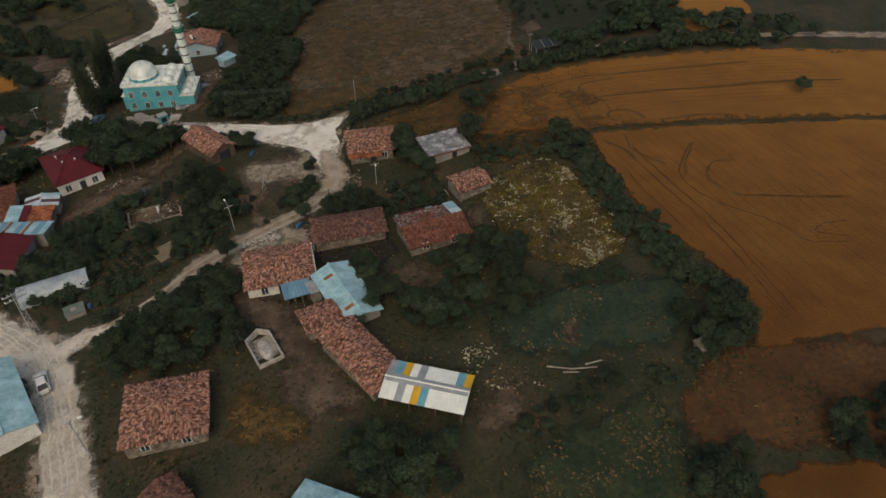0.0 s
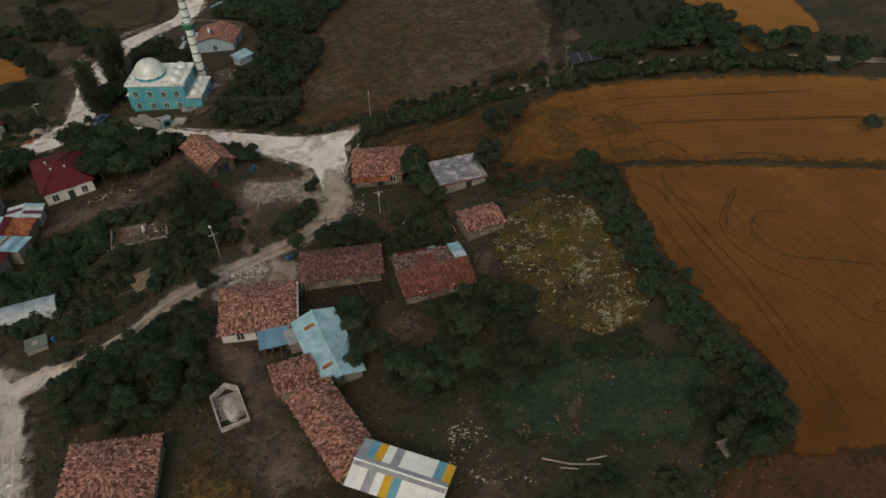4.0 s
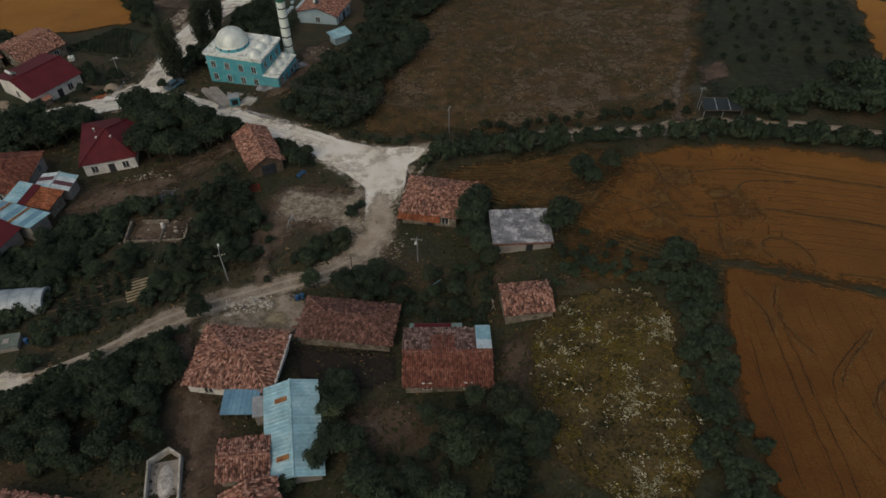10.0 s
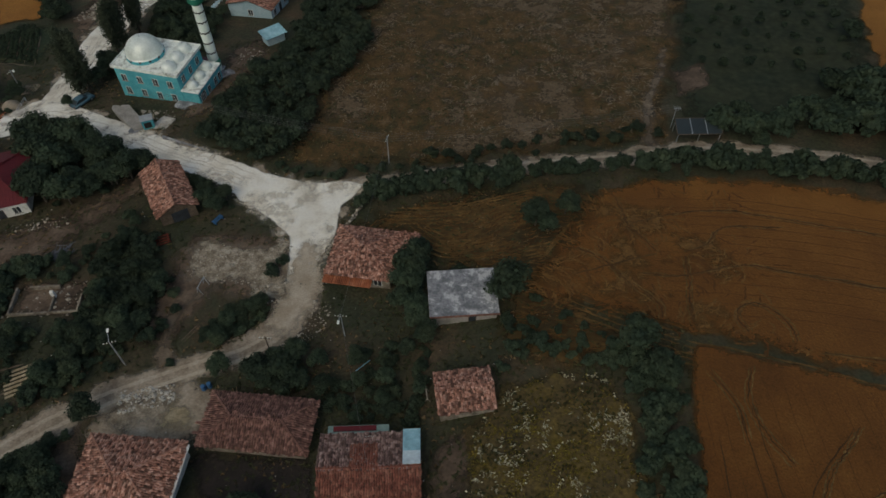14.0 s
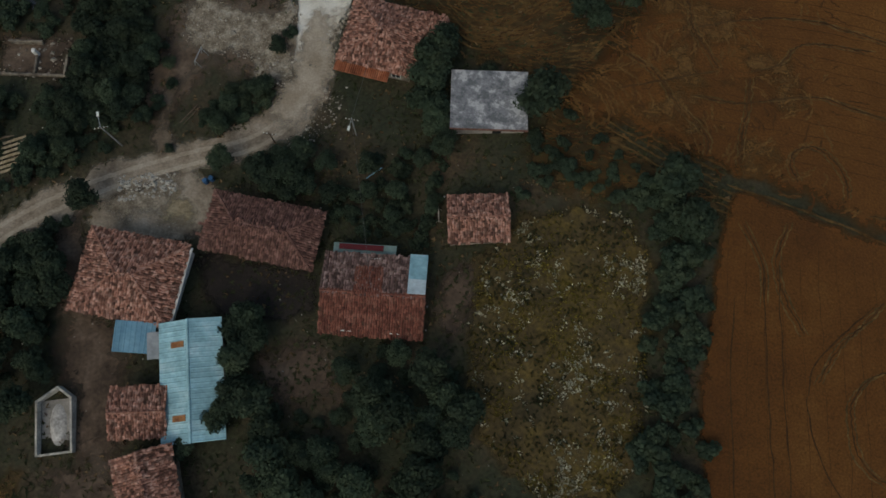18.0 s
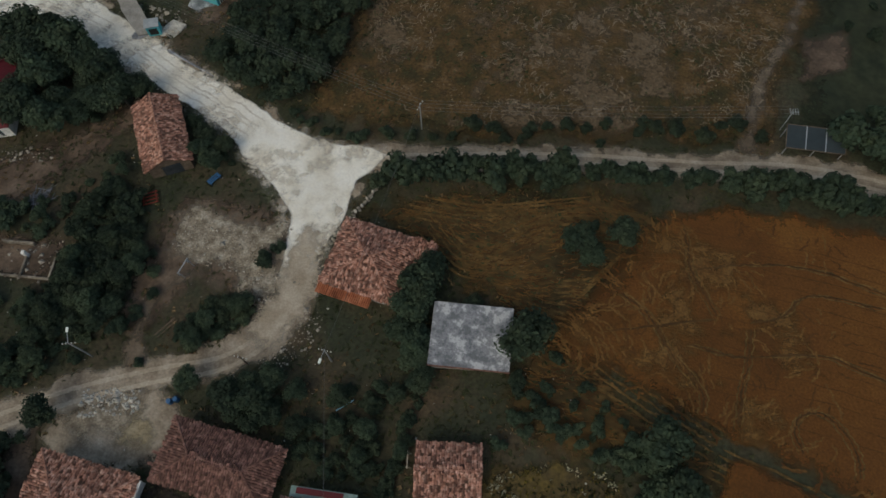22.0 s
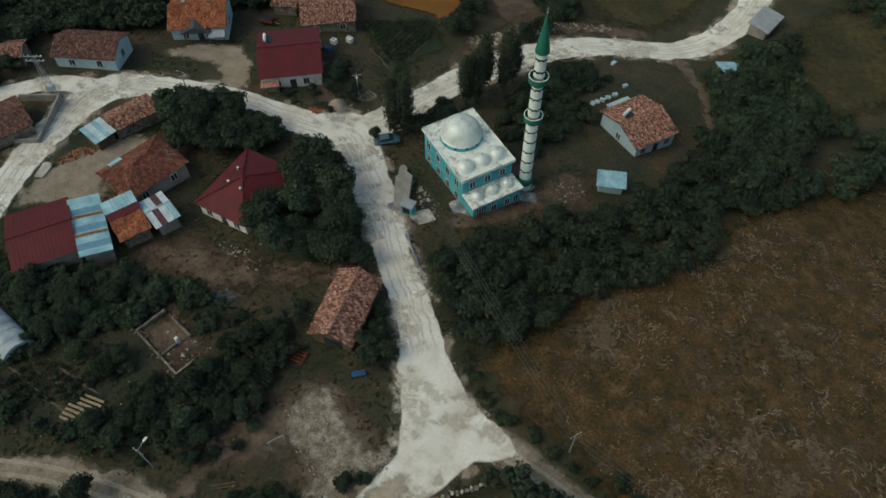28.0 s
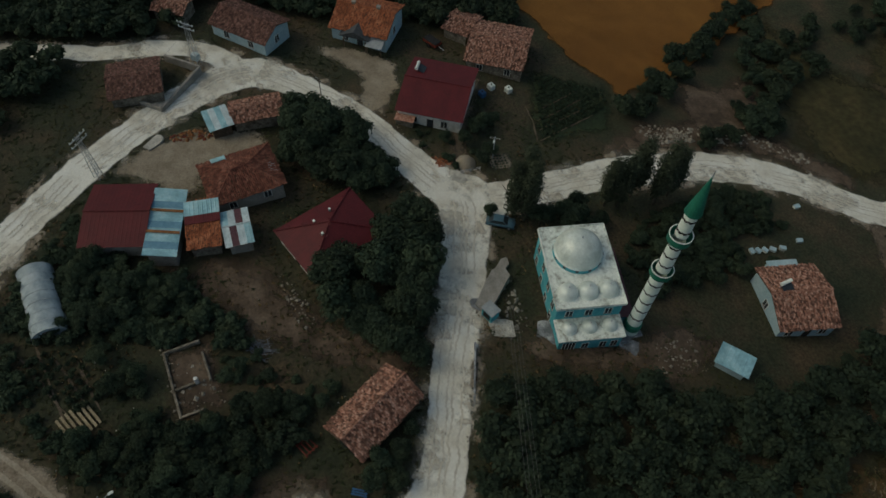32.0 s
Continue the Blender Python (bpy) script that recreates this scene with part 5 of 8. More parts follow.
# outlines with how many trees, their size, how many shrubs, their size
PLOTS = [
    ([(-10, -24), (-7, -21), (-3.5, -28), (-4.5, -33), (-7, -31)], 7, 0.85, 3, 0.9),
    ([(-5, -25), (1, -24), (12, -24), (17, -25), (18, -32), (16, -41), (5, -44), (-3, -41), (-5, -36)], 26, 0.85, 46, 0.85),
    ([(-11, -5), (-7, -3), (-2, -4), (0, -9), (-2, -10), (-7, -9)], 9, 0.85, 4, 0.8),
    ([(-1, -5), (10, 3), (11, -5), (10, -12), (2, -12), (-1, -10)], 7, 0.6, 15, 0.75),
    ([(-35, -19), (-29.5, -19), (-27.5, -22), (-26, -31), (-27, -36), (-33, -38), (-44, -38), (-47, -31), (-40, -26)], 34, 0.78, 22, 0.9),
    ([(5, 14), (6.5, 9.5), (5.5, 6), (9, 2), (13, 1.5), (8, 8), (8, 13)], 6, 0.8, 5, 0.8),
    ([(-18.6, -1.4), (-17.5, 2.6), (-14.2, 5.2), (-11.6, 4.6), (-11.6, 2.2), (-14, -0.8), (-16.6, -2)], 3, 0.55, 34, 0.8),
    ([(-29, 26), (-27, 28), (-21.5, 26), (-20.5, 22.5), (-24.5, 20.5)], 6, 0.66, 3, 0.7),
    ([(-41, 31), (-35, 30), (-40, 23), (-51, 24.5), (-52, 30), (-57, 38), (-51, 39)], 26, 0.98, 6, 0.9),
    ([(-83, 22), (-82, 29), (-74, 31), (-66, 34), (-64, 29), (-70, 23)], 18, 0.95, 6, 0.9),
    ([(-55, 78), (-47, 93), (-40, 91), (-38, 76), (-40, 68), (-49, 66)], 16, 0.7, 20, 1.0),
    ([(-66, -8), (-59, -6), (-48, 1), (-45, 10), (-38, 14), (-35, 20), (-31, 15), (-40, 5), (-44, -1), (-53, -11)], 13, 0.6, 40, 0.85),
    ([(-39, -3), (-35, 5), (-27, 12), (-24, 7), (-22, 0), (-30, -7)], 12, 0.66, 28, 0.85),
    ([(-53, -3), (-39, 4), (-27, -2), (-28, -8), (-37, -13), (-46, -19), (-51, -13)], 13, 0.6, 36, 0.85),
    ([(-17, -58), (-11, -56), (-2, -61), (-4, -67), (-13, -65)], 15, 0.9, 6, 0.9),
    ([(4, -60), (12, -58), (17, -55), (21, -58), (9, -63)], 4, 0.6, 14, 0.8),
    ([(34, -50), (42, -47), (41, -54), (37, -59), (33, -56)], 10, 0.95, 6, 0.9),
    ([(24, -70), (31, -71), (28, -78), (22, -75)], 8, 0.8, 6, 0.9),
    ([(42, -71), (52, -70), (47, -78), (41, -76)], 8, 0.8, 5, 0.9),
    ([(-62, -10), (-65, -6.5), (-59, -4.5), (-56, 2), (-47, 7), (-46, 3), (-51, -9)], 14, 0.66, 14, 0.9),
    ([(-76, 36), (-66, 46), (-69, 52), (-78, 55), (-80, 42)], 6, 0.7, 12, 0.8),
    ([(-58, 50), (-55, 50.5), (-50, 58), (-50, 64), (-57, 62)], 8, 0.8, 5, 0.8),
    ([(22, 20), (26, 24), (29, 22), (26, 16)], 2, 0.8, 3, 0.8),
    ([(-54.5, 28), (-60, 36), (-49.5, 37.2), (-42, 34), (-36.5, 31), (-40, 25), (-48, 19.5), (-52, 22)], 26, 1.25, 10, 1.0),
    ([(-82, 23), (-80.5, 29.5), (-72, 33.5), (-66.5, 33.5), (-68, 26), (-75, 21.5)], 14, 1.2, 8, 1.0),
]
for pts, nt, st, ns, ss in PLOTS:
    for x, y in scatter(rs, pts, nt, 2.0 * st):
        plant(TREES, x, y, st * rs.uniform(0.7, 1.2), rs, rs.uniform(0.85, 1.1))
    for x, y in scatter(rs, pts, ns, 1.1 * ss):
        plant(SHRUBS, x, y, ss * rs.uniform(0.6, 1.25), rs, rs.uniform(0.7, 1.0))
for x, y, s in ((19.9, 6.7, 1.3), (13.5, 9.8, 0.6), (7.2, 10.6, 1.2), (8.0, 13.0, 0.9), (-8.3, -24.5, 0.75), (-7.0, -27.6, 0.9), (-6.2, -30.9, 0.95), (-6.5, -22.6, 0.7), (-7.0, -33.2, 0.8), (-54.4, 30.5, 1.3), (-51.8, 24.6, 1.2), (-50.1, 27.7, 1.35), (-53.7, 33.3, 1.3),  (6.9, 8.0, 1.1), (6.3, 11.2, 0.8), (10.4, 0.2, 0.7), (-9.8, -37.0, 0.62), (-14.3, -5.9, 0.72), (-28.3, -12.8, 0.85), (88, -1.5, 0.8), (-57.5, 47.2, 0.5), (24.0, 19.5, 1.0), (35.8, -1.2, 1.2), (37.5, -5, 1.1)):
    plant(TREES, x, y, s, rs)
for x, y, s in ((-12.3, 10.0, 1.1), (-11.0, 12.3, 0.8), (-21.4, -5.3, 0.6), (-58.5, 18.5, 0.8), (-61, 22, 0.7), (-14, -29.5, 0.5)):
    plant(SHRUBS, x, y, s, rs)
for k, (x, y) in enumerate(((-55.9, 65.4), (-55.4, 67.4), (-57.0, 70.6), (-54.8, 73.6), (-56.0, 76.8), (-56.4, 50.2), (-55.4, 51.8), (-57.0, 52.2))):
    plant(POPLARS, x, y, 0.92 + 0.07 * (k % 4), rs, 0.98)
for t in POPLARS + SHRUBS + TREES:
    if t.name not in USED:
        for o in (*t.children, t):
            bpy.data.objects.remove(o)

# woods, hedges and far growth: one joined mesh each
CROWNS = [crown_mesh("wood", 90 + k, 2.3, 3.6, 850, 0.27, 9) for k in range(5)]
BUSHES = [crown_mesh("hedge", 100 + k, 1.25, 1.7, 400, 0.20, 6) for k in range(4)]


def grove(name, spots, size, label, category, source, rng, jitter=0.3, material=None, tall=1.0):
    all_v = []
    for x, y in spots:
        v = source[rng.randint(len(source))] * (size * rng.uniform(1 - jitter, 1 + jitter))
        a = rng.uniform(0, 6.28)
        c, s = math.cos(a), math.sin(a)
        v = np.stack([v[:, 0] * c - v[:, 1] * s + x, v[:, 0] * s + v[:, 1] * c + y, v[:, 2] * tall + gz(x, y) + 0.1], 1)
        all_v.append(v)
    if all_v:
        tagged(leaf_object(name, np.concatenate(all_v), material or M_LEAF), label, category, kind="stuff")


def along(rng, pts, step, wide):
    """Spots along a curve, scattered to both sides."""
    out = []
    for a, b in zip(pts, pts[1:]):
        n = max(1, int(math.dist(a, b) / step))
        for k in range(n):
            t = (k + rng.uniform(0, 1)) / n
            x, y = a[0] + (b[0] - a[0]) * t + rng.normal() * wide, a[1] + (b[1] - a[1]) * t + rng.normal() * wide
            if clear(x, y, 0.8) and chalk(np.array(x), np.array(y)) > 1.2 and track(np.array(x), np.array(y)) > 0.4:
                out.append((x, y))
    return out


WOOD_MOSQUE = [(-29.5, 37), (-30, 41), (-28.5, 50), (-24, 60), (-21, 68), (-20, 80), (-11, 80), (-8, 71), (-9.5, 60), (-13.5, 48), (-14.5, 38), (-17, 32.5), (-23, 33.5)]
grove("wood", scatter(rs, WOOD_MOSQUE, 170, 2.3), 1.0, "dense dark broadleaf wood below the mosque", "wood", CROWNS, rs)
grove("wood", scatter(rs, [(-21, 80), (-11, 80), (-6, 92), (-12, 108), (-24, 122), (-33, 130), (-30, 112), (-24, 96)], 110, 2.6), 1.05, "dense wood above the brown meadow", "wood", CROWNS, rs)
grove("wood", scatter(rs, [(-118, -22), (-114, 6), (-106, 8), (-106, -9), (-88, -20), (-95, -40)], 60, 2.6), 1.05, "dark trees below the village lane", "wood", CROWNS, rs)
grove("wood", scatter(rs, [(-136, -34), (-134, 2), (-109, 2), (-102, -11), (-103, -34)], 80, 2.5), 1.1, "dark wood at the foot of the village", "wood", CROWNS, rs)
grove("wood", scatter(rs, [(-138, 12), (-128, 44), (-112, 48), (-110, 30), (-116, 16), (-112, 9)], 70, 2.7), 1.1, "dark wood behind the houses", "wood", CROWNS, rs)
HEDGE_E = [(-3, 22.8), (-0.5, 25.3), (4, 26.8), (9, 27.6), (14, 28.3), (20, 29.6), (26, 31), (34, 31.6), (41, 32.6), (48, 33.2), (58, 32.4), (70, 30.5), (80, 28), (95, 22)]
grove("hedge", along(rs, HEDGE_E, 0.6, 0.7), 1.3, "dark green hedge along the dirt lane", "hedge", BUSHES, rs, 0.4, tall=1.35)
grove("hedge", along(rs, [(4, 32), (12, 34), (20, 36), (30, 38), (38, 39), (44, 40)], 1.6, 0.8), 0.8, "low scrub on the meadow side of the lane", "hedge", BUSHES, rs)
HEDGE_F = [(33, -1.5), (37, -4), (37.5, -12), (37.6, -22), (37.8, -32), (39, -40), (41, -46)]
grove("hedge", along(rs, HEDGE_F, 0.45, 1.25), 1.05, "broad dark hedge between flower plot and wheat", "hedge", BUSHES, rs)
grove("hedge", along(rs, [(57, 44), (62, 41.5), (72, 44), (82, 52), (78, 32), (92, 30), (110, 24)], 1.0, 2.4), 1.15, "thick hedge and trees by the lane", "hedge", CROWNS, rs, 0.4)
grove("hedge", along(rs, [(-11, 88), (-3, 107), (10, 126), (20, 136), (30, 150), (40, 160)], 1.8, 1.8), 1.0, "hedgerow between far fields", "hedge", CROWNS, rs, 0.4)
grove("hedge", along(rs, [(-74, 77), (-84, 93), (-96, 110), (-106, 124)], 1.5, 1.2), 0.8, "hedgerow beside the orange field", "hedge", CROWNS, rs, 0.4)
grove("hedge", along(rs, [(-62, 72), (-64, 84), (-70, 100), (-78, 112), (-90, 130), (-84, 150), (-110, 160)], 1.9, 3.0), 0.9, "scattered trees above the village road", "hedge", CROWNS, rs, 0.4)
grove("hedge", along(rs, [(-50, 165), (-36, 160), (-22, 150), (-8, 142), (8, 138), (22, 132)], 1.8, 2.5), 0.95, "far dark tree line", "hedge", CROWNS, rs, 0.4)
grove("hedge", along(rs, [(33, -3), (29, -1), (23, -2), (20, -4)], 1.0, 0.7), 0.7, "bushes above the flower plot", "hedge", BUSHES, rs)
grove("hedge", along(rs, [(8, -39), (14, -37.5), (22, -38), (31, -38.5)], 0.9, 0.8), 0.75, "bushes between the plots", "hedge", BUSHES, rs)
grove("hedge", along(rs, [(24, -59), (30, -57), (37, -58)], 0.9, 0.9), 0.75, "bushes beside the ploughed soil", "hedge", BUSHES, rs)
grove("hedge", along(rs, [(-17, 31.5), (-12, 29.5), (-6, 29.8), (0, 31.5)], 1.1, 0.5), 0.6, "scrub above the junction", "hedge", BUSHES, rs)
UNDER = [
    ([(-66, -12), (-57, -9), (-50, -8), (-36, -6), (-30, -8.5), (-38, -14), (-46, -20), (-52, -18.5), (-60, -16)], 70, 0.85, BUSHES, "dark scrub between greenhouse and track"),
    ([(-46, -22.5), (-40, -26), (-31, -18.5), (-29, -20.5), (-38, -34), (-47, -33)], 60, 0.9, BUSHES, "dark scrub filling the orchard by the lane"),
    ([(-55.2, 84.6), (-52.6, 93.4), (-44.2, 90), (-40, 78), (-38.2, 65.9), (-46, 64), (-51.4, 70)], 150, 0.85, BUSHES, "dense undergrowth between mosque and house"),
    ([(-37.8, 112.9), (-32.2, 126.8), (-15.6, 117.1), (-11.5, 101), (-12, 90), (-15.5, 89.7), (-26.2, 100.3), (-33, 106)], 90, 1.05, CROWNS, "dark trees beyond the tiled house"),
    ([(-127.9, 2.3), (-128.7, 16.8), (-118.8, 36.6), (-108, 34), (-113, 20), (-116.1, 13.1), (-112.8, -1.1)], 80, 1.15, CROWNS, "dark wood at the village edge"),
    ([(-86.9, 23.3), (-84.1, 29), (-72.8, 34.2), (-64.5, 34.7), (-65.2, 29.6), (-72.3, 25.2), (-75.4, 19.9)], 34, 1.05, CROWNS, "dense trees between road and tiled house"),
    ([(-67.1, -9.5), (-57.8, -1.7), (-50.7, 9.6), (-43.2, 9.7), (-46.0, 0.5), (-52.8, -10.1)], 130, 0.9, BUSHES, "thick green scrub below the sheds"),
    ([(-37.4, -3.1), (-35.5, 14.0), (-29.7, 14.3), (-25.6, 2.6), (-30.3, -4.7)], 110, 0.9, BUSHES, "thick green scrub beside the foundation"),
    ([(-52, -20), (-40, -26), (-31, -19), (-27, -12), (-36, -17), (-44, -25.5)], 40, 0.9, BUSHES, "green scrub along the dirt track"),
    ([(-105, 45), (-98, 64), (-112, 70), (-125, 50)], 60, 1.0, CROWNS, "dark trees behind the village houses"),
    ([(-3, -9), (11, 1.5), (11, -6), (9.5, -12), (1, -12)], 40, 0.65, BUSHES, "low scrub between shed and houses"),
    ([(17, 3), (24, 6), (31, 2), (33, -2), (22, -1.5)], 16, 0.65, BUSHES, "low scrub above the flower plot"),
]
for pts, n, size, source, lb in UNDER:
    grove("undergrowth" if source is BUSHES else "wood", scatter(rs, pts, n, 0.85 * size if source is BUSHES else 1.9 * size), size, lb, "scrub" if source is BUSHES else "wood", source, rs, 0.35)
grove("hedge", along(rs, [(-98.4, 120.4), (-88.3, 114.7), (-73.2, 105.5), (-66, 100)], 1.6, 1.2), 0.8, "hedgerow below the olive pasture", "hedge", CROWNS, rs, 0.4)
grove("hedge", along(rs, [(-112, 153), (-90, 149.3), (-78.8, 149.2), (-72, 140)], 1.7, 1.5), 0.9, "dark trees between far pastures", "hedge", CROWNS, rs, 0.4)
grove("hedge", along(rs, [(-32, 119), (-14.6, 117), (-7.9, 115), (12.9, 130)], 1.8, 1.4), 0.8, "hedgerow behind the wood", "hedge", CROWNS, rs, 0.4)
ORCH = [(x * 4.2 + 53 + y * 0.5, 57 + y * 5.0 - x * 0.7) for x in range(8) for y in range(12)]
grove("orchard", [(x + rs.normal() * 0.5, y + rs.normal() * 0.5) for x, y in ORCH if poly_sd(np.array(x), np.array(y), [(62, 122), (88, 98), (81, 54), (50, 58)]) < -1], 0.42, "rows of young orchard trees", "orchard", CROWNS, rs, 0.3)
grove("far_trees", [(29, 136), (61, 126), (79, 111), (82, 70), (103, 82), (122, 94), (116, 81), (113, 69), (80, 53), (137, 97), (4, 145), (-7, 139), (125, 100), (119, 88), (70, 118), (74, 54), (77, 50)], 1.0, "single round trees between far fields", "tree", CROWNS, rs, 0.4)


def tufts(name, sdf, box4, n, size, material, label, tall=1.0, seed=3, mask=None, lift=0.05):
    """Small tufts and stalks strewn over a patch of ground, uncountable."""
    rng = np.random.RandomState(seed)
    x, y = rng.uniform(box4[0], box4[1], n), rng.uniform(box4[2], box4[3], n)
    ok = sdf(x, y) < 0
    if mask is not None:
        ok &= mask(x, y, rng)
    x, y = x[ok], y[ok]
    n = len(x)
    z = height(x, y) + lift
    s = size * rng.uniform(0.5, 1.4, n)
    out = []
    for k in range(3):
        a = rng.uniform(0, 6.28, n)
        dx, dy = np.cos(a) * s, np.sin(a) * s
        lean = rng.uniform(-0.5, 0.5, (n, 2)) * s[:, None]
        hgt = s * tall * rng.uniform(0.6, 1.2, n)
        out.append(np.stack([np.stack([x - dx * 0.5, y - dy * 0.5, z], 1), np.stack([x + dx * 0.5, y + dy * 0.5, z], 1), np.stack([x + dx * 0.8 + lean[:, 0], y + dy * 0.8 + lean[:, 1], z + hgt], 1), np.stack([x - dx * 0.8 + lean[:, 0], y - dy * 0.8 + lean[:, 1], z + hgt * 0.8], 1)], 1))
    return tagged(leaf_object(name, np.concatenate(out).reshape(-1, 3), material), label, "plants", kind="stuff")


FIELDS = [WHEAT_N, WHEAT_S, MEADOW, FLOWERS, CLOVER]
YARDS = [[(-76.5, -4), (-80.2, 0.5), (-82.4, 6.1), (-81, 16.5), (-77.9, 17), (-75.0, 8.6), (-69.8, 6.0)], [(-99.8, 30.3), (-98.1, 36.1), (-93.6, 41.8), (-87.6, 40.6), (-81.4, 36.6), (-83.6, 33.4), (-91.5, 36), (-97.7, 30.2)], [(-24, 9), (-24, 15), (-9.5, 15), (-9, 4.5), (-14, 7.5)], [(-28, -16), (-25, -10), (-18, -7.5), (-14.5, -9), (-14.5, -15.5), (-25, -16.5)], [(-44.8, 1), (-36.5, 1.5), (-36.5, 6), (-44.5, 5.5)]]
open_ground = lambda x, y: -np.minimum.reduce([poly_sd(x, y, q) for q in YARDS] + [chalk(x, y) - 0.2, track(x, y) - 0.1, yards(x, y)] + [poly_sd(x, y, f) for f in FIELDS])
patchy = lambda scale, cut, seed: (lambda x, y, rng: vnoise(x, y, scale, seed) + 0.35 * rng.uniform(-1, 1, len(x)) > cut)
tufts("weeds", open_ground, (-110, 45, -85, 70), 60000, 0.30, M_WEED, "tall dark weeds and grass tufts", 0.22, 3, patchy(6, 0.42, 8))
tufts("dry_stalks", open_ground, (-70, 45, -85, 60), 22000, 0.24, M_STRAW, "dry yellow grass stalks", 0.5, 4, patchy(7, 0.66, 9))
umbel_spots = lambda x, y, rng: vnoise(x, y, 0.7, 12) * 0.55 + vnoise(x, y, 4.0, 71) * 0.4 + 0.002 * (y + 20) + 0.22 * rng.uniform(-1, 1, len(x)) > 0.71
tufts("flower_umbels", outline(FLOWERS), (14, 38, -39, -2), 42000, 0.14, M_BLOSSOM, "white flower heads", 0.6, 5, umbel_spots, lift=0.14)
tufts("yellow_flowers", outline(FLOWERS), (14, 38, -39, -2), 18000, 0.13, M_YELLOW_BLOOM, "yellow flowering weeds", 0.8, 6, patchy(2.2, 0.62, 13), lift=0.14)
tufts("plot_weeds", outline(FLOWERS), (14, 38, -39, -2), 14000, 0.16, M_WEED, "dark weeds among the flowers", 0.8, 26, patchy(1.6, 0.66, 23), lift=0.14)
tufts("flower_umbels", outline([(3, -46), (7, -44), (9, -50), (12, -56), (5, -54), (2, -50)]), (2, 13, -57, -43), 700, 0.20, M_BLOSSOM, "white flower heads beside the plot", 0.6, 15, patchy(2.0, 0.55, 16))
tufts("meadow_tufts", outline(MEADOW), (-14, 62, 32, 127), 22000, 0.15, M_TUFT, "bleached tufts of dry grass", 0.3, 7, patchy(2.2, 0.70, 14), lift=0.09)
tufts("meadow_weeds", outline(MEADOW), (-14, 62, 32, 127), 26000, 0.26, M_WEED, "dark tufts in the meadow", 0.25, 8, patchy(5, 0.72, 15), lift=0.09)

# ---- flattened lines in the wheat ----
LINES_N = [
    [(35.5, 25.2), (36.4, 22), (37.0, 19.3), (40.1, 14.7)],
    [(37.4, 19.9), (42.0, 21.5), (48.0, 22.7), (53.3, 22.3), (60.8, 20.6), (69.4, 18.5), (79.1, 16.2), (86.7, 14.3)],
    [(28.9, 10.3), (34.0, 12.1), (39.8, 14.2)],
    [(29.5, 15.2), (32.9, 13.0), (35.7, 9.2), (39.1, 5.9), (39.4, 3.4)],
    [(43.7, 14.0), (43.6, 10), (43.2, 6.9), (43.0, 2.9)],
    [(44.0, 14.8), (46.9, 16.3), (48.8, 18.8), (51.4, 19.7), (57.5, 19.5)],
    [(37.5, 10.7), (42.6, 10.5), (50.8, 12.5), (57.4, 11.3), (69.9, 8.4), (81.5, 5.3), (100, 0)],
    [(49.4, 1.7), (48.5, 3.9), (49.5, 5.9), (52.0, 6.0), (54.4, 3.0), (54.6, 0.4)],
    [(57.1, -0.9), (64.9, -2.0), (70.9, -4.1)],
]
LINES_S = [
    [(48.7, -3.0), (47.4, -7.7), (48.5, -11.7), (50.6, -15.3)],
    [(58.6, -10.4), (56.2, -13.5), (54.1, -15.8), (52, -20)],
    [(43.6, -3.8), (46.1, -8.6), (46.4, -12.8)],
    [(62.4, -18.7), (59.0, -17.6), (55.8, -20.3), (55.4, -23.6), (56.8, -27.4), (62.6, -30.2), (73.7, -34.4)],
    [(46.0, -7.7), (47.2, -21.9), (48.4, -34.5), (48.3, -46.8), (48.2, -54.6)],
    [(47.6, -7.7), (48.8, -21.9), (50.0, -34.5), (49.9, -46.8), (49.8, -54.6)],
    [(57.7, -10.7), (51.5, -18.6), (52.3, -27.0), (58.8, -36.2), (60.6, -41.6), (66.6, -43.9)],
    [(69.8, -39.6), (65.5, -38.9), (63.2, -40.3), (67.3, -43.0)],
    [(43.2, -12), (43.6, -24), (44.6, -34)],
]


def ribbon(name, lines, half, lift, material, label, category="field", seed=1, rough=1.0):
    """Narrow uneven bands that follow curves over the ground, as one mesh."""
    rng = random.Random(seed)
    verts, faces = [], []
    for ln in lines:
        p = smooth_line(ln, 10 if len(ln) > 3 else 4)
        start = len(verts)
        for k, q in enumerate(p):
            a, b = p[max(0, k - 1)], p[min(len(p) - 1, k + 1)]
            d = (b - a) / (np.linalg.norm(b - a) + 1e-9)
            w = half * (1 + rough * rng.uniform(-0.45, 0.25)) * (0.3 if k in (0, len(p) - 1) else 1)
            o = rough * rng.uniform(-0.12, 0.12)
            for s in (-1, 1):
                x, y = q[0] - d[1] * (s * w + o), q[1] + d[0] * (s * w + o)
                verts.append((x, y))
        faces += [(i, i + 1, i + 3, i + 2) for i in range(start, len(verts) - 2, 2)]
    if verts:
        xy = np.array(verts)
        verts = [(a, b, c) for (a, b), c in zip(verts, (height(xy[:, 0], xy[:, 1]) + lift).tolist())]
    return tagged(link_mesh(name, verts, faces, material), label, category, kind="stuff")


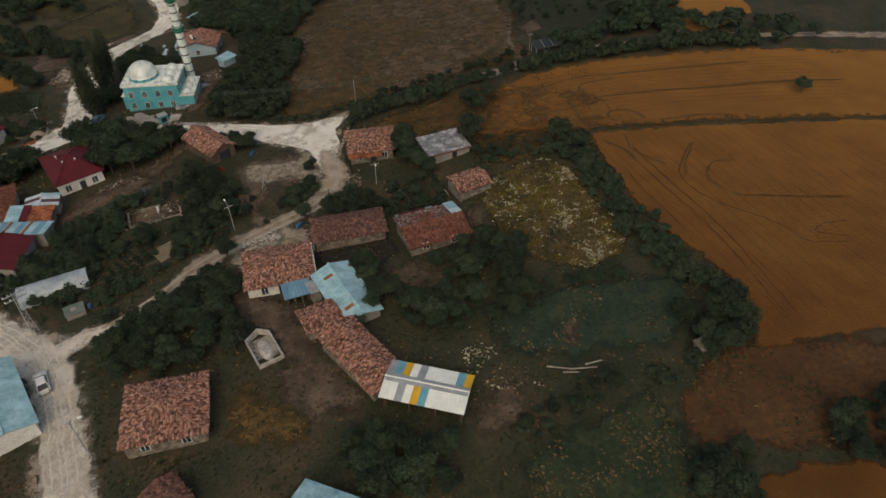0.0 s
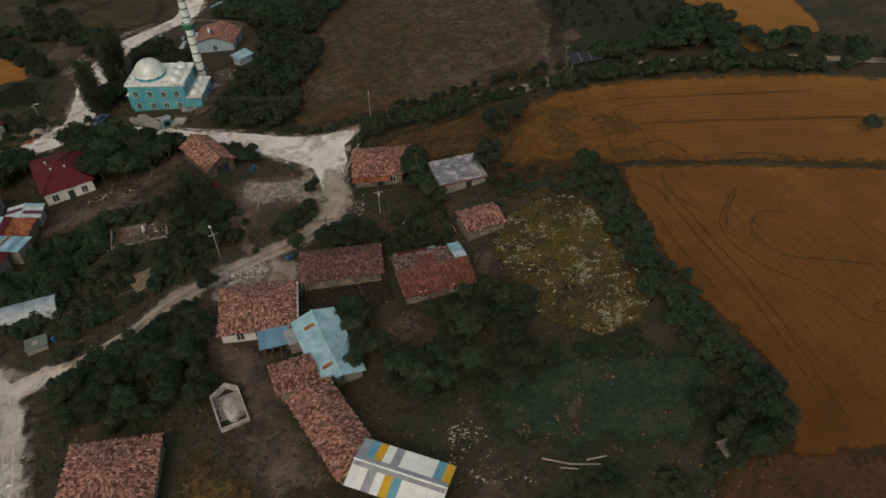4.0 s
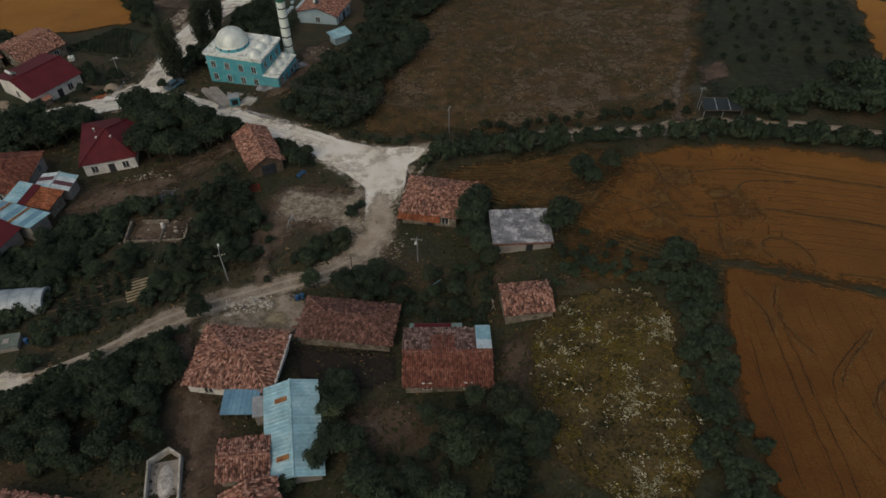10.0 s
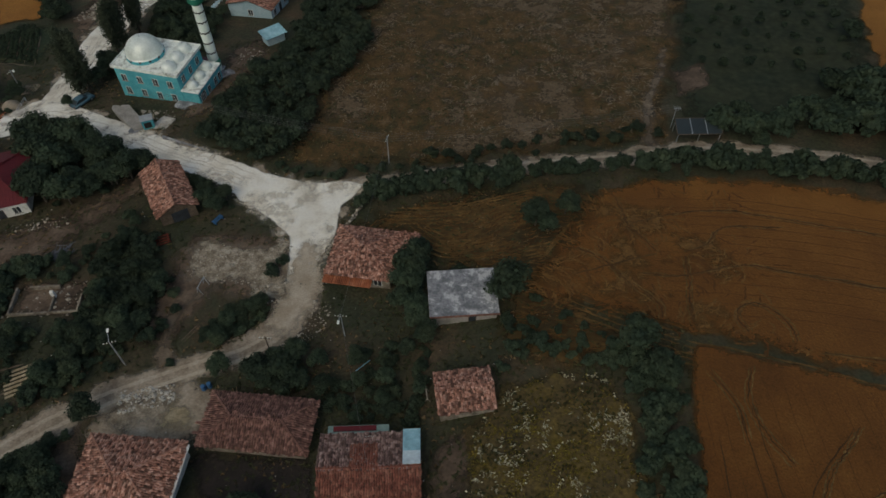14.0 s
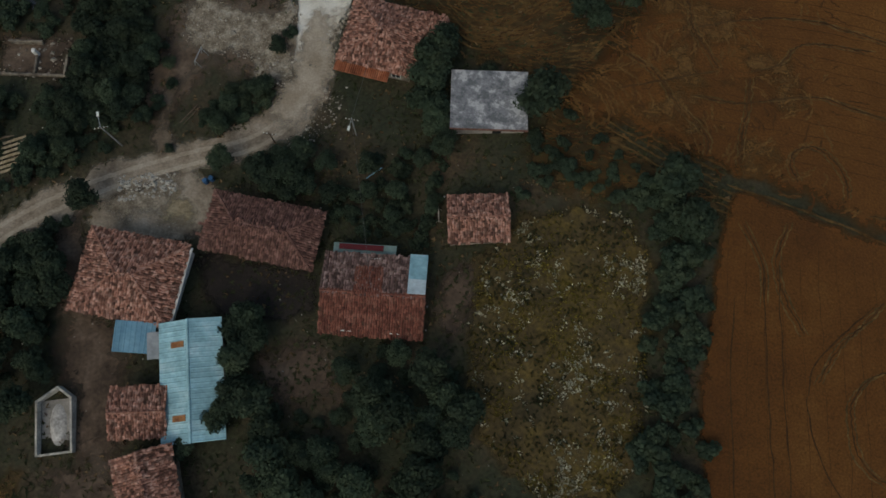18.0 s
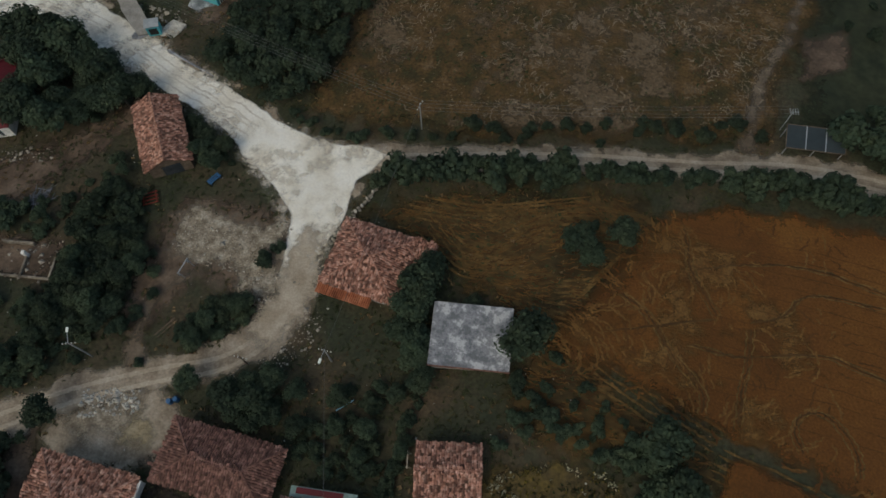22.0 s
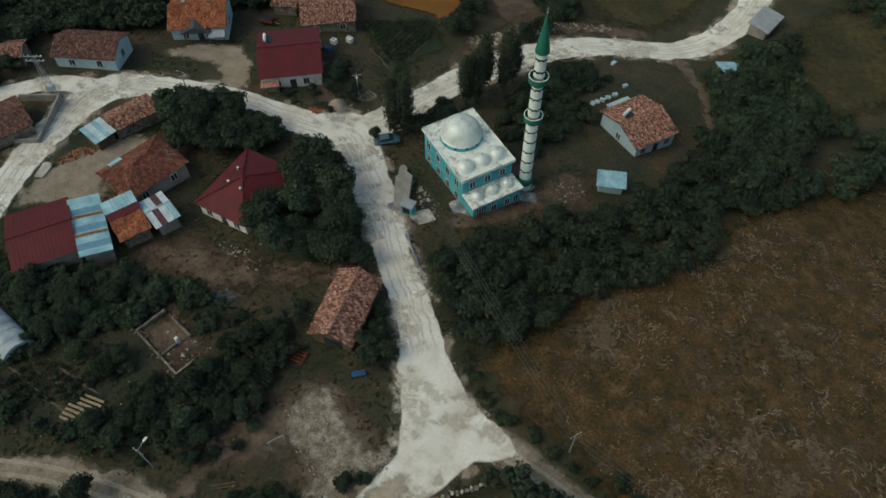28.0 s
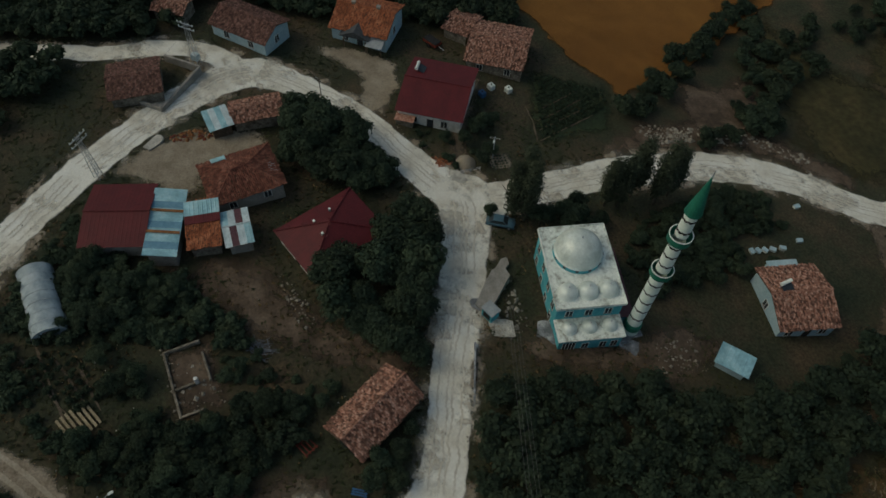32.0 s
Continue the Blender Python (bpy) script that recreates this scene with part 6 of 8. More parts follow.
M_LAID = mat("laid_wheat", [(0.105, 0.050, 0.013), (0.16, 0.086, 0.027)], 0.8, 0.95, 0.8, fine=4.0, grain=0.45)
# flattened wheat tracks, and the painted shade between grass ripples
M_FLAT_AND_SHADE = mat("flattened_wheat_and_shade", [(0.045, 0.022, 0.007), (0.075, 0.036, 0.011)], 0.3, 0.95, 0.6, fine=3.0, grain=0.4)
ribbon("flattened_track", LINES_N, 0.11, 0.40, M_FLAT_AND_SHADE, "dark flattened lines through ripe wheat")
ribbon("flattened_track", LINES_S, 0.08, 0.40, M_FLAT_AND_SHADE, "dark tractor lines through ripe wheat", seed=2)
ribbon("drill_line", [[(42 + k * 1.9, -1.5 - k * 0.45), (43 + k * 1.95, -20), (44.5 + k * 2.0, -40), (46 + k * 2.05, -56)] for k in range(22)], 0.04, 0.385, M_DRILL_AND_SHADE, "faint drill lines in the wheat", seed=3)
ribbon("drill_line", [[(36 + k * 0.3, 25 - k * 1.7), (55 + k * 0.2, 24.5 - k * 1.75), (75, 20 - k * 1.7), (100, 12 - k * 1.7)] for k in range(13)], 0.055, 0.385, M_DRILL_AND_SHADE, "faint drill lines in the wheat", seed=4)
for road_pts, sd in ((ROAD_MAIN, 51), (ROAD_NORTH, 52), (ROAD_WEST, 53), (LANE, 54)):
    mid = smooth_line([(a, b) for a, b, c in road_pts], 4)
    for off in (-1.45, -0.3, 0.35, 1.5):
        side, wob = [], random.Random(sd)
        for k in range(1, len(mid) - 1):
            d = mid[k + 1] - mid[k - 1]
            d = d / np.linalg.norm(d)
            o = off + wob.uniform(-0.25, 0.25)
            side.append((mid[k][0] - d[1] * o, mid[k][1] + d[0] * o))
            if len(side) > 5 and wob.random() < 0.2:
                ribbon("tyre_track", [side], 0.13, 0.135, M_TYRE, "faint grey tyre track on the chalk", "road", seed=sd)
                side = []
        if len(side) > 4:
            ribbon("tyre_track", [side], 0.13, 0.135, M_TYRE, "faint grey tyre track on the chalk", "road", seed=sd)
for tr_pts, off in ((TRACK_SOUTH, 0.75), (TRACK_SOUTH, -0.75), (TRACK_EAST, 0.65), (TRACK_EAST, -0.65)):
    mid = smooth_line([(a, b) for a, b, c in tr_pts], 3)
    side = []
    for k in range(1, len(mid) - 1):
        d = mid[k + 1] - mid[k - 1]
        d = d / np.linalg.norm(d)
        side.append((mid[k][0] - d[1] * off, mid[k][1] + d[0] * off))
    ribbon("wheel_rut", [side], 0.27, 0.095, M_RUT, "pale wheel rut worn into the track", "road", seed=5, rough=0.3)
for dx, dy, sd in ((0.36, 0.12, 8), (-0.4, -0.2, 9)):
    ribbon("laid_stalks", [[(a + dx, b + dy) for a, b in ln] for ln in LINES_N + LINES_S[:4]], 0.09, 0.395, M_SWATH, "pale stalks pushed aside along the tracks", seed=sd)
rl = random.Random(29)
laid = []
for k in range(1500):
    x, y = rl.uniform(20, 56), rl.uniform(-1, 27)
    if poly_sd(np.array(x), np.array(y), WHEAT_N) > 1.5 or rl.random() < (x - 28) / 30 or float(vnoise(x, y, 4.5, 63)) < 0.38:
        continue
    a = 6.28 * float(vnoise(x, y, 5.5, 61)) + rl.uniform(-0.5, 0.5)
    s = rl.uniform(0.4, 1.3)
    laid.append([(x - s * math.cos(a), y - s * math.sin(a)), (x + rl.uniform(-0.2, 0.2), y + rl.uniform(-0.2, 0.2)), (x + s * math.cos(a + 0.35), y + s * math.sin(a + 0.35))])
ribbon("laid_stalks", laid[::2], 0.12, 0.40, M_LAID, "golden stalks laid in whorls by wind", seed=21)
# shade between the whorls, put into the colour of flat dark strokes
ribbon("laid_stalks", laid[1::2], 0.11, 0.394, M_DRILL_AND_SHADE, "dark strokes coloured as shade between laid stalks", seed=22)
SWATHS = [[(6.1, 19.5), (10.7, 15.5), (15, 14.9)], [(11.2, 22.6), (18.7, 20.9), (25.5, 21.7)], [(2.7, 21.4), (11.4, 21.7), (23.6, 25.6)], [(25, 8), (29.2, 5.5), (36.3, 2.5), (41.2, 0.5)], [(20.6, 10.7), (24.7, 10.2), (27.2, 6.4)], [(41, -1.2), (50, -3.2), (62, -6.6), (76, -10.6)], [(22, 13.5), (25.5, 14.8), (28.5, 19)]]
for off, sd in ((0.0, 11), (0.8, 12), (-0.7, 13), (1.6, 14), (-1.5, 15)):
    ribbon("straw_swath", [[(a + off * 0.5, b + off) for a, b in ln] for ln in SWATHS], 0.15, 0.13 + 0.01 * off, M_SWATH, "trampled straw-yellow swath in rough grass", "ground", seed=sd)
TRAMPLED = [(-1, 19.5), (8, 24.5), (30, 28), (33, 25), (28, 17), (25, 8), (20, 8.5), (8, 15.5)]
CORNER = [(20, 7), (26, 9), (30, 4), (40, -0.5), (41, -3), (34, -2.5), (26, -2), (21, 2)]
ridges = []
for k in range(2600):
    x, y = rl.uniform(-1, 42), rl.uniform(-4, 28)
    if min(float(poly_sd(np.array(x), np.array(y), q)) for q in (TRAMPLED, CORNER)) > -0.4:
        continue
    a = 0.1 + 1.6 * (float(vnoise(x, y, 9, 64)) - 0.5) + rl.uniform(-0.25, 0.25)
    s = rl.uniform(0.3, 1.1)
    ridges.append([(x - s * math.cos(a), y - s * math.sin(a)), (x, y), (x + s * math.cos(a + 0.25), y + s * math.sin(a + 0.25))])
ribbon("laid_grass", ridges[::2], 0.06, 0.15, M_LAID, "golden grass laid in ripples", "ground", seed=41)
# every second ripple is a flat dark stroke that paints in shade
ribbon("laid_grass", ridges[1::2], 0.08, 0.14, M_FLAT_AND_SHADE, "dark strokes painted as shade between laid grass", "ground", seed=42)
GARDEN = [[(-79.5, 61.3), (-75, 61), (-70.5, 60)]] + [[(a, b), ((a + c) / 2, (b + d) / 2), (c, d)] for a, b, c, d in ((-78.1, 63, -82.2, 72), (-75.6, 62, -79.8, 72.2), (-73.4, 61.4, -77.8, 72.4), (-70.9, 60.6, -75.7, 72.6), (-48.7, -16, -39.4, -10.4), (-47.7, -12, -40.4, -8.6), (-49.8, -14.2, -37.7, -10.4), (-46.2, -9.4, -39.0, -6.9))]
ribbon("garden_path", GARDEN, 0.16, 0.09, M_RUBBLE_PATH, "narrow trodden path between garden rows", "path", seed=31)
lodged = lambda x, y: np.maximum(poly_sd(x, y, [(25, 9), (33, 24), (45, 22), (52, 8), (45, 2), (34, 5)]), 6.0 * (0.66 - 0.6 * vnoise(x, y, 4.0, 31) - 0.4 * vnoise(x, y, 1.5, 32)))
region("lodged_wheat", lodged, 0.37, M_LAID, "pale lodged wheat laid flat by wind", "field", "stuff", 0.2, 1.4, soft=2.6)
region("bare_spots", lambda x, y: np.maximum(np.minimum(poly_sd(x, y, CLOVER), poly_sd(x, y, [(7, -64), (16, -62), (24, -60), (25, -67), (23, -75), (10, -80), (3, -71)])) + 0.5, 6.0 * (0.79 - 0.4 * vnoise(x, y, 5.0, 41) - 0.6 * vnoise(x, y, 1.5, 42))), 0.165, M_YARD, "bare brown spots in the green plots", "ground", "structure", 0.2, 1.4)
meadow_pale = lambda x, y: np.maximum(poly_sd(x, y, MEADOW) + 1, 6.0 * (0.70 - 0.4 * vnoise(x, y, 7.0, 51) - 0.6 * vnoise(x, y, 2.2, 52) - 0.05 * np.clip((x - 5) / 25, -1, 1)))
M_BLEACH = mat("bleached_grass", [(0.090, 0.060, 0.032), (0.13, 0.095, 0.058)], 1.1, 0.95, 0.8, fine=3.0, grain=0.5)
region("bleached_grass", meadow_pale, 0.10, M_BLEACH, "bleached flattened grass in the meadow", "ground", "structure", 0.3, 1.2, soft=3.2)

M_STRAND = mat("bleached_strands", [(0.11, 0.082, 0.050), (0.21, 0.17, 0.12)], 0.4, 0.95, 0.5, island=0.35, fine=4.0, grain=0.3)
strands = []
for k in range(9000):
    x, y = rl.uniform(-12, 58), rl.uniform(34, 120)
    if float(vnoise(x, y, 2.6, 72)) * 0.6 + float(vnoise(x, y, 9.0, 73)) * 0.5 + 0.05 * min(1, (x - 5) / 20) < 0.60 or float(poly_sd(np.array(x), np.array(y), MEADOW)) > -1.5:
        continue
    a = 6.28 * float(vnoise(x, y, 3.2, 74)) + rl.uniform(-0.6, 0.6)
    s = rl.uniform(0.2, 0.75)
    strands.append([(x - s * math.cos(a), y - s * math.sin(a)), (x, y), (x + s * math.cos(a + 0.7), y + s * math.sin(a + 0.7))])
ribbon("bleached_strands", strands, 0.075, 0.13, M_STRAND, "bleached strands of flattened grass", "ground", seed=43)

# ---- additions to the houses ----
sheet = lambda par, x0, x1, y0, y1, z, m, label="", name="roof_patch": part(name, box(x0, x1, y0, y1, z, z + 0.05), m, par, label)


def tilted(par, name, cx, cy, cz, lx, ly, pitch, m, label=""):
    """A thin sheet that lies on a roof slope running along its own x."""
    bm = box(-lx / 2, lx / 2, -ly / 2, ly / 2, 0, 0.05)
    bm.transform(Matrix.Translation((cx, cy, cz)) @ Matrix.Rotation(radians(pitch), 4, "X"))
    return part(name, bm, m, par, label)


tilted(eh, "roof_patch", 4.55, 2.45, 2.82, 1.9, 4.6, -15.5, M_BLUE, "blue sheet patch at the roof's end")
tilted(eh, "roof_patch", 4.55, 1.0, 3.23, 1.9, 1.7, -15.5, M_ZINC, "pale sheet patch at the roof's end")
slope(eh, "roof_patch", [(0.9, 2.9, 2.52), (-2.0, 2.9, 2.52), (-2.0, 0.15, 3.23), (0.9, 0.15, 3.23)], M_TILE_BRICK, label="patch of newer orange tiles", rng=random.Random(78))
for sy in (-1, 1):
    tilted(pw, "ridge_sheet", 0, sy * 0.33, 3.24, 11.0, 0.62, -sy * 10, M_GREY_SHEET, "grey ridge sheet")
part("lean_to_roof", box(-4.8, 2.0, 4.5, 5.6, 1.5, 1.58), M_LEAN, eh, "dull green sheet lean-to roof")
part("lean_to_roof", box(-4.2, 0.6, 4.9, 5.5, 1.6, 1.68), M_RED, eh, "dark red sheet lean-to roof")
for x in (-4.6, -1.5, 1.8):
    part("post", box(x - 0.06, x + 0.06, 5.4, 5.52, -0.6, 1.5), M_WOOD, eh)
part("coping", box(5.3, 5.75, -4.3, 4.3, 2.35, 2.62, bevel=0.02), M_WHITE, ah, "white wall coping beside the roof")
for x, y0, y1 in ((-6.1, 0.4, 0.7), (-6.1, 1.6, 1.9)):
    part("beam", box(x - 1.0, x + 1.4, y0 - 2.4, y1 - 2.4, 2.0, 2.15), M_TILE_DARK, e1)
part("door_leaf", box(-6.35, -6.25, -2.6, -1.7, 0.0, 2.1), M_WHITE, e1, "white painted door")
tilted(bb, "roof_patch", -3.7, -1.15, 3.02, 0.62, 1.5, 17.5, M_RUST, "rusty orange roof patch")
tilted(bb, "roof_patch", 3.7, -1.15, 3.02, 0.62, 1.5, 17.5, M_RUST, "rusty orange roof patch")
part("annex_roof", box(-5.4, -2.6, -4.6, -3.2, 2.0, 2.07), M_GREY_SHEET, bb, "grey-blue sheet annex roof")
part("annex_wall", box(-5.2, -2.8, -4.4, -3.0, -0.6, 2.0), M_GREY, bb)
por = part("porch_roof", box(-4.6, 1.9, -5.5, -4.15, 2.45, 2.53), M_TILE_RED, chs, "orange tiled porch roof")
bm = bmesh.new()
for k in range(27):
    tube((-4.5 + k * 0.24, -5.5, 2.55), (-4.5 + k * 0.24, -4.2, 2.57), 0.09, 0.08, 5, bm)
tagged(part("porch_tile", bm, M_TILE_RED, por), kind="stuff")
part("annex_wall", box(4.1, 6.6, 1.2, 3.8, -0.6, 2.3), M_STONE, chs)
slope(chs, "annex_roof", [(4.2, 0.9, 2.3), (7.0, 0.9, 2.3), (7.0, 4.2, 2.8), (4.2, 4.2, 2.8)], M_TILE, rng=random.Random(77))
opening(hb, "door", "y", 0.2, 0.0, 2.4, 2.2, 4.85)


def water_heater(par, x, y, z, turn=0):
    """A roof-top solar water heater: tank and glass collector on a frame."""
    m = Matrix.Translation((x, y, z)) @ Matrix.Rotation(radians(turn), 4, "Z")
    bm = tube((-0.9, 0.5, 0.75), (0.9, 0.5, 0.75), 0.27, 0.27, 12)
    bm.transform(m)
    tank = part("solar_water_heater", bm, M_WHITE_SHEET, par, "white water tank with collector")
    bm = box(-0.85, 0.85, -0.9, 0.5, 0, 0.07)
    bm.transform(m @ Matrix.Translation((0, 0, 0.32)) @ Matrix.Rotation(radians(25), 4, "X"))
    part("collector", bm, M_GLASS, tank)
    bm = box(-0.8, -0.72, 0.4, 0.48, -0.4, 0.6)
    box(0.72, 0.8, 0.4, 0.48, -0.4, 0.6, bm)
    bm.transform(m)
    part("frame", bm, M_STEEL, tank)


water_heater(qh, -3.6, 2.6, 4.3, 90)
water_heater(jh, -2.0, 0.8, 4.5, 20)
part("annex_roof", box(-5.4, -2.2, -7.6, -5.6, 2.2, 2.28), M_TILE, qh, "old tiled annex roof")
part("annex_wall", box(-5.2, -2.4, -7.4, -5.7, -0.8, 2.2), M_STONE, qh)
part("porch_roof", box(-2.0, 2.6, 5.0, 6.6, 2.4, 2.46), M_PALE_BLUE, jh, "pale blue sheet porch roof")
part("porch_wall", box(-1.8, 2.4, 5.0, 6.4, -0.8, 2.4), M_PALE_BLUE, jh)

for x in (-1.75, 1.75):
    tilted(sa, "batten", x, 0, 3.46, 0.42, 4.2, 9.5, M_RUST, "rusty board between sheets")
up = lambda y: 2.72 + 0.8 * (y + 3.6) / 7.2
slope(ta, "roof_patch", [(-2.3, 1.5, up(1.5) + 0.12), (2.3, 1.5, up(1.5) + 0.12), (2.3, 3.7, up(3.7) + 0.12), (-2.3, 3.7, up(3.7) + 0.12)], M_BLUE, "sheet", "pale blue ribbed sheets")
slope(ta, "roof_patch", [(-2.3, 0.2, up(0.2) + 0.1), (2.3, 0.2, up(0.2) + 0.1), (2.3, 1.5, up(1.5) + 0.1), (-2.3, 1.5, up(1.5) + 0.1)], M_RED, "sheet", "dark red ribbed sheet")
slope(hh, "roof_patch", [(-1.2, 4.3, 3.08), (-3.3, 4.3, 3.08), (-3.3, 3.2, 3.52), (-1.2, 3.2, 3.52)], M_BLUE, "sheet", "pale blue sheet patch")
slope(hh, "roof_patch", [(4.9, -1.6, 3.12), (4.9, 0.2, 3.12), (3.9, 0.2, 3.5), (3.9, -1.6, 3.5)], M_ZINC, "sheet", "grey sheet patch at the eave")
for x, y, z in ((-1.9, 1.2, 4.2), (-1.4, -1.6, 4.3), (0.9, -1.8, 4.2)):
    vent = part("roof_vent", box(x - 0.11, x + 0.11, y - 0.11, y + 0.11, z - 0.6, z + 0.75), M_GREY, rh)
    part("vent_cap", box(x - 0.16, x + 0.16, y - 0.16, y + 0.16, z + 0.75, z + 0.83), M_WHITE_SHEET, vent)
for x in (-2.4, 2.2):
    ch = part("chimney", box(x - 0.28, x + 0.28, -0.1, 0.46, 4.4, 5.7, bevel=0.02), M_STONE, oh)
    part("chimney_cap", box(x - 0.36, x + 0.36, -0.18, 0.54, 5.7, 5.8), M_GREY, ch)
bm = bmesh.new()
pv = [bm.verts.new(p) for p in ((-3.2, -5.9, 2.8), (2.4, -5.9, 2.8), (-0.4, -5.9, 4.1), (-3.2, -3.4, 2.8), (2.4, -3.4, 2.8), (-0.4, -2.6, 4.1))]
for f in ((0, 1, 2), (0, 2, 5, 3), (1, 4, 5, 2), (0, 3, 4, 1), (3, 5, 4)):
    bm.faces.new([pv[i] for i in f])
bmesh.ops.recalc_face_normals(bm, faces=bm.faces)
part("porch_roof", bm, M_PORCH, oh, "dark grey gabled porch roof")
for x in (-2.2, 1.8):
    part("porch_post", box(x - 0.09, x + 0.09, -6.2, -6.02, -0.6, 2.74), M_WOOD, oh)
tilted(oh, "lean_to_roof", 3.4, -5.6, 2.5, 3.0, 2.2, 12, M_GREY_SHEET, "grey sheet lean-to roof")
for x in (2.2, 4.7):
    part("post", box(x - 0.06, x + 0.06, -6.5, -6.38, -0.6, 2.3), M_WOOD, oh)

# ---- vehicles ----


def car(x, y, yaw, paint, label):
    c = thing("car", x, y, yaw, gz(x, y) + 0.12, label, "car")
    prof = [(-2.15, 0.35), (-2.12, 0.75), (-1.55, 0.92), (1.2, 0.92), (2.0, 0.78), (2.15, 0.5), (2.12, 0.3)]
    bm = bmesh.new()
    rows = [[bm.verts.new((px, s * (0.82 if pz > 0.6 else 0.86), pz)) for px, pz in prof] for s in (-1, 1)]
    for k in range(len(prof) - 1):
        bm.faces.new((rows[0][k], rows[0][k + 1], rows[1][k + 1], rows[1][k]))
    bm.faces.new(rows[0][::-1])
    bm.faces.new(rows[1])
    bm.faces.new((rows[0][0], rows[1][0], rows[1][-1], rows[0][-1]))
    bmesh.ops.recalc_face_normals(bm, faces=bm.faces)
    bmesh.ops.bevel(bm, geom=list(bm.edges), offset=0.05, segments=2, affect="EDGES")
    part("body", bm, paint, c, smooth=True)

    def cabin(w0, w1, z0, z1, x0, x1, x2, x3):
        b2 = bmesh.new()
        v = [b2.verts.new(p) for p in ((x0, -w0, z0), (x3, -w0, z0), (x3, w0, z0), (x0, w0, z0), (x1, -w1, z1), (x2, -w1, z1), (x2, w1, z1), (x1, w1, z1))]
        for f in ((3, 2, 1, 0), (4, 5, 6, 7), (0, 1, 5, 4), (1, 2, 6, 5), (2, 3, 7, 6), (3, 0, 4, 7)):
            b2.faces.new([v[i] for i in f])
        return b2

    part("cabin_glass", cabin(0.76, 0.60, 0.90, 1.40, -1.75, -1.05, 0.35, 1.10), M_PANEL, c, "dark tinted glass")
    part("roof", cabin(0.63, 0.60, 1.385, 1.44, -1.12, -1.05, 0.35, 0.42), paint, c)
    for s in (-1, 1):
        part("pillar", tube((-1.78, s * 0.76, 0.9), (-1.06, s * 0.62, 1.41), 0.05, 0.05, 5), paint, c)
        part("pillar", tube((1.12, s * 0.76, 0.9), (0.36, s * 0.62, 1.41), 0.04, 0.04, 5), paint, c)
        part("mirror", box(0.78, 0.95, s * 0.9 - 0.1, s * 0.9 + 0.1, 0.92, 1.06, bevel=0.02), paint, c)
        part("headlight", box(2.0, 2.13, s * 0.62 - 0.16, s * 0.62 + 0.16, 0.56, 0.7), M_GLASS, c)
        part("tail_light", box(-2.17, -2.08, s * 0.66 - 0.13, s * 0.66 + 0.13, 0.6, 0.76), M_RED_PAINT, c)
        for wx in (-1.3, 1.35):
            w = part("wheel", tube((wx, s * 0.72, 0.3), (wx, s * 0.89, 0.3), 0.31, 0.31, 16), M_RUBBER, c)
            part("rim", tube((wx, s * 0.88, 0.3), (wx, s * 0.905, 0.3), 0.19, 0.19, 12), M_STEEL, w)
    return c


M_BLUE_CAR = mat("dark_blue_paint", [(0.05, 0.11, 0.15), (0.07, 0.14, 0.18)], 1.0, 0.3, 0.0, grain=0.05)
car(-54.0, -34.0, 109, M_CAR, "white saloon car parked on the beige lane")
car(-55.4, 48.0, 62, M_BLUE_CAR, "dark blue car parked beside the mosque road")

tr = thing("trailer", -98.0, 50.0, 30, None, "red farm trailer with dark load", "trailer")
part("bed", box(-1.6, 1.6, -0.9, 0.9, 0.6, 1.0, bevel=0.03), M_RED_PAINT, tr)
part("load", box(-1.5, 1.5, -0.8, 0.8, 1.0, 1.25, bevel=0.1), M_DARK, tr)
for s in (-1, 1):
    part("wheel", tube((0, s * 0.95, 0.35), (0, s * 1.1, 0.35), 0.38, 0.38, 14), M_RUBBER, tr)
part("drawbar", tube((1.6, 0, 0.6), (2.8, 0, 0.4), 0.05, 0.05, 6), M_STEEL, tr)

# ---- greenhouse, trough, tank, canopy ----
gh = thing("greenhouse", -55.3, -13.2, 11, None, "tunnel greenhouse covered in pale plastic film", "greenhouse")
L2, R2 = 5.2, 2.1
prof = [(R2 * math.cos(radians(a)), 0.5 + R2 * 0.85 * math.sin(radians(a))) for a in range(0, 181, 12)]
prof = [(R2, -0.3)] + prof + [(-R2, -0.3)]
xs = [-L2 + 2 * L2 * k / 24 for k in range(25)]
verts = [(x, y, z - 0.03 * (k % 4 == 2)) for k, x in enumerate(xs) for y, z in prof]
n = len(prof)
link_mesh("film", verts, [(i * n + j, i * n + j + 1, (i + 1) * n + j + 1, (i + 1) * n + j) for i in range(24) for j in range(n - 1)], M_TARP, gh, smooth=True)
for s in (-1, 1):
    link_mesh("end_wall", [(s * L2 * 0.995, y, z) for y, z in prof], [tuple(range(n))], M_TARP, gh)
    part("door", box(s * L2 * 1.0 - 0.03, s * L2 * 1.0 + 0.03, -0.5, 0.5, 0, 1.8), M_WOOD, gh)
for k in range(8):
    x = -L2 + 2 * L2 * k / 7
    bm = bmesh.new()
    rings = [[bm.verts.new((x + 0.035 * math.cos(1.257 * i), a * (1.012 + 0.017 * math.sin(1.257 * i)), b * (1 + 0.015 * math.sin(1.257 * i)) + 0.01)) for i in range(5)] for a, b in prof]
    for p, q in zip(rings, rings[1:]):
        for i in range(5):
            bm.faces.new((p[i], p[(i + 1) % 5], q[(i + 1) % 5], q[i]))
    part("hoop", bm, M_STEEL, gh)

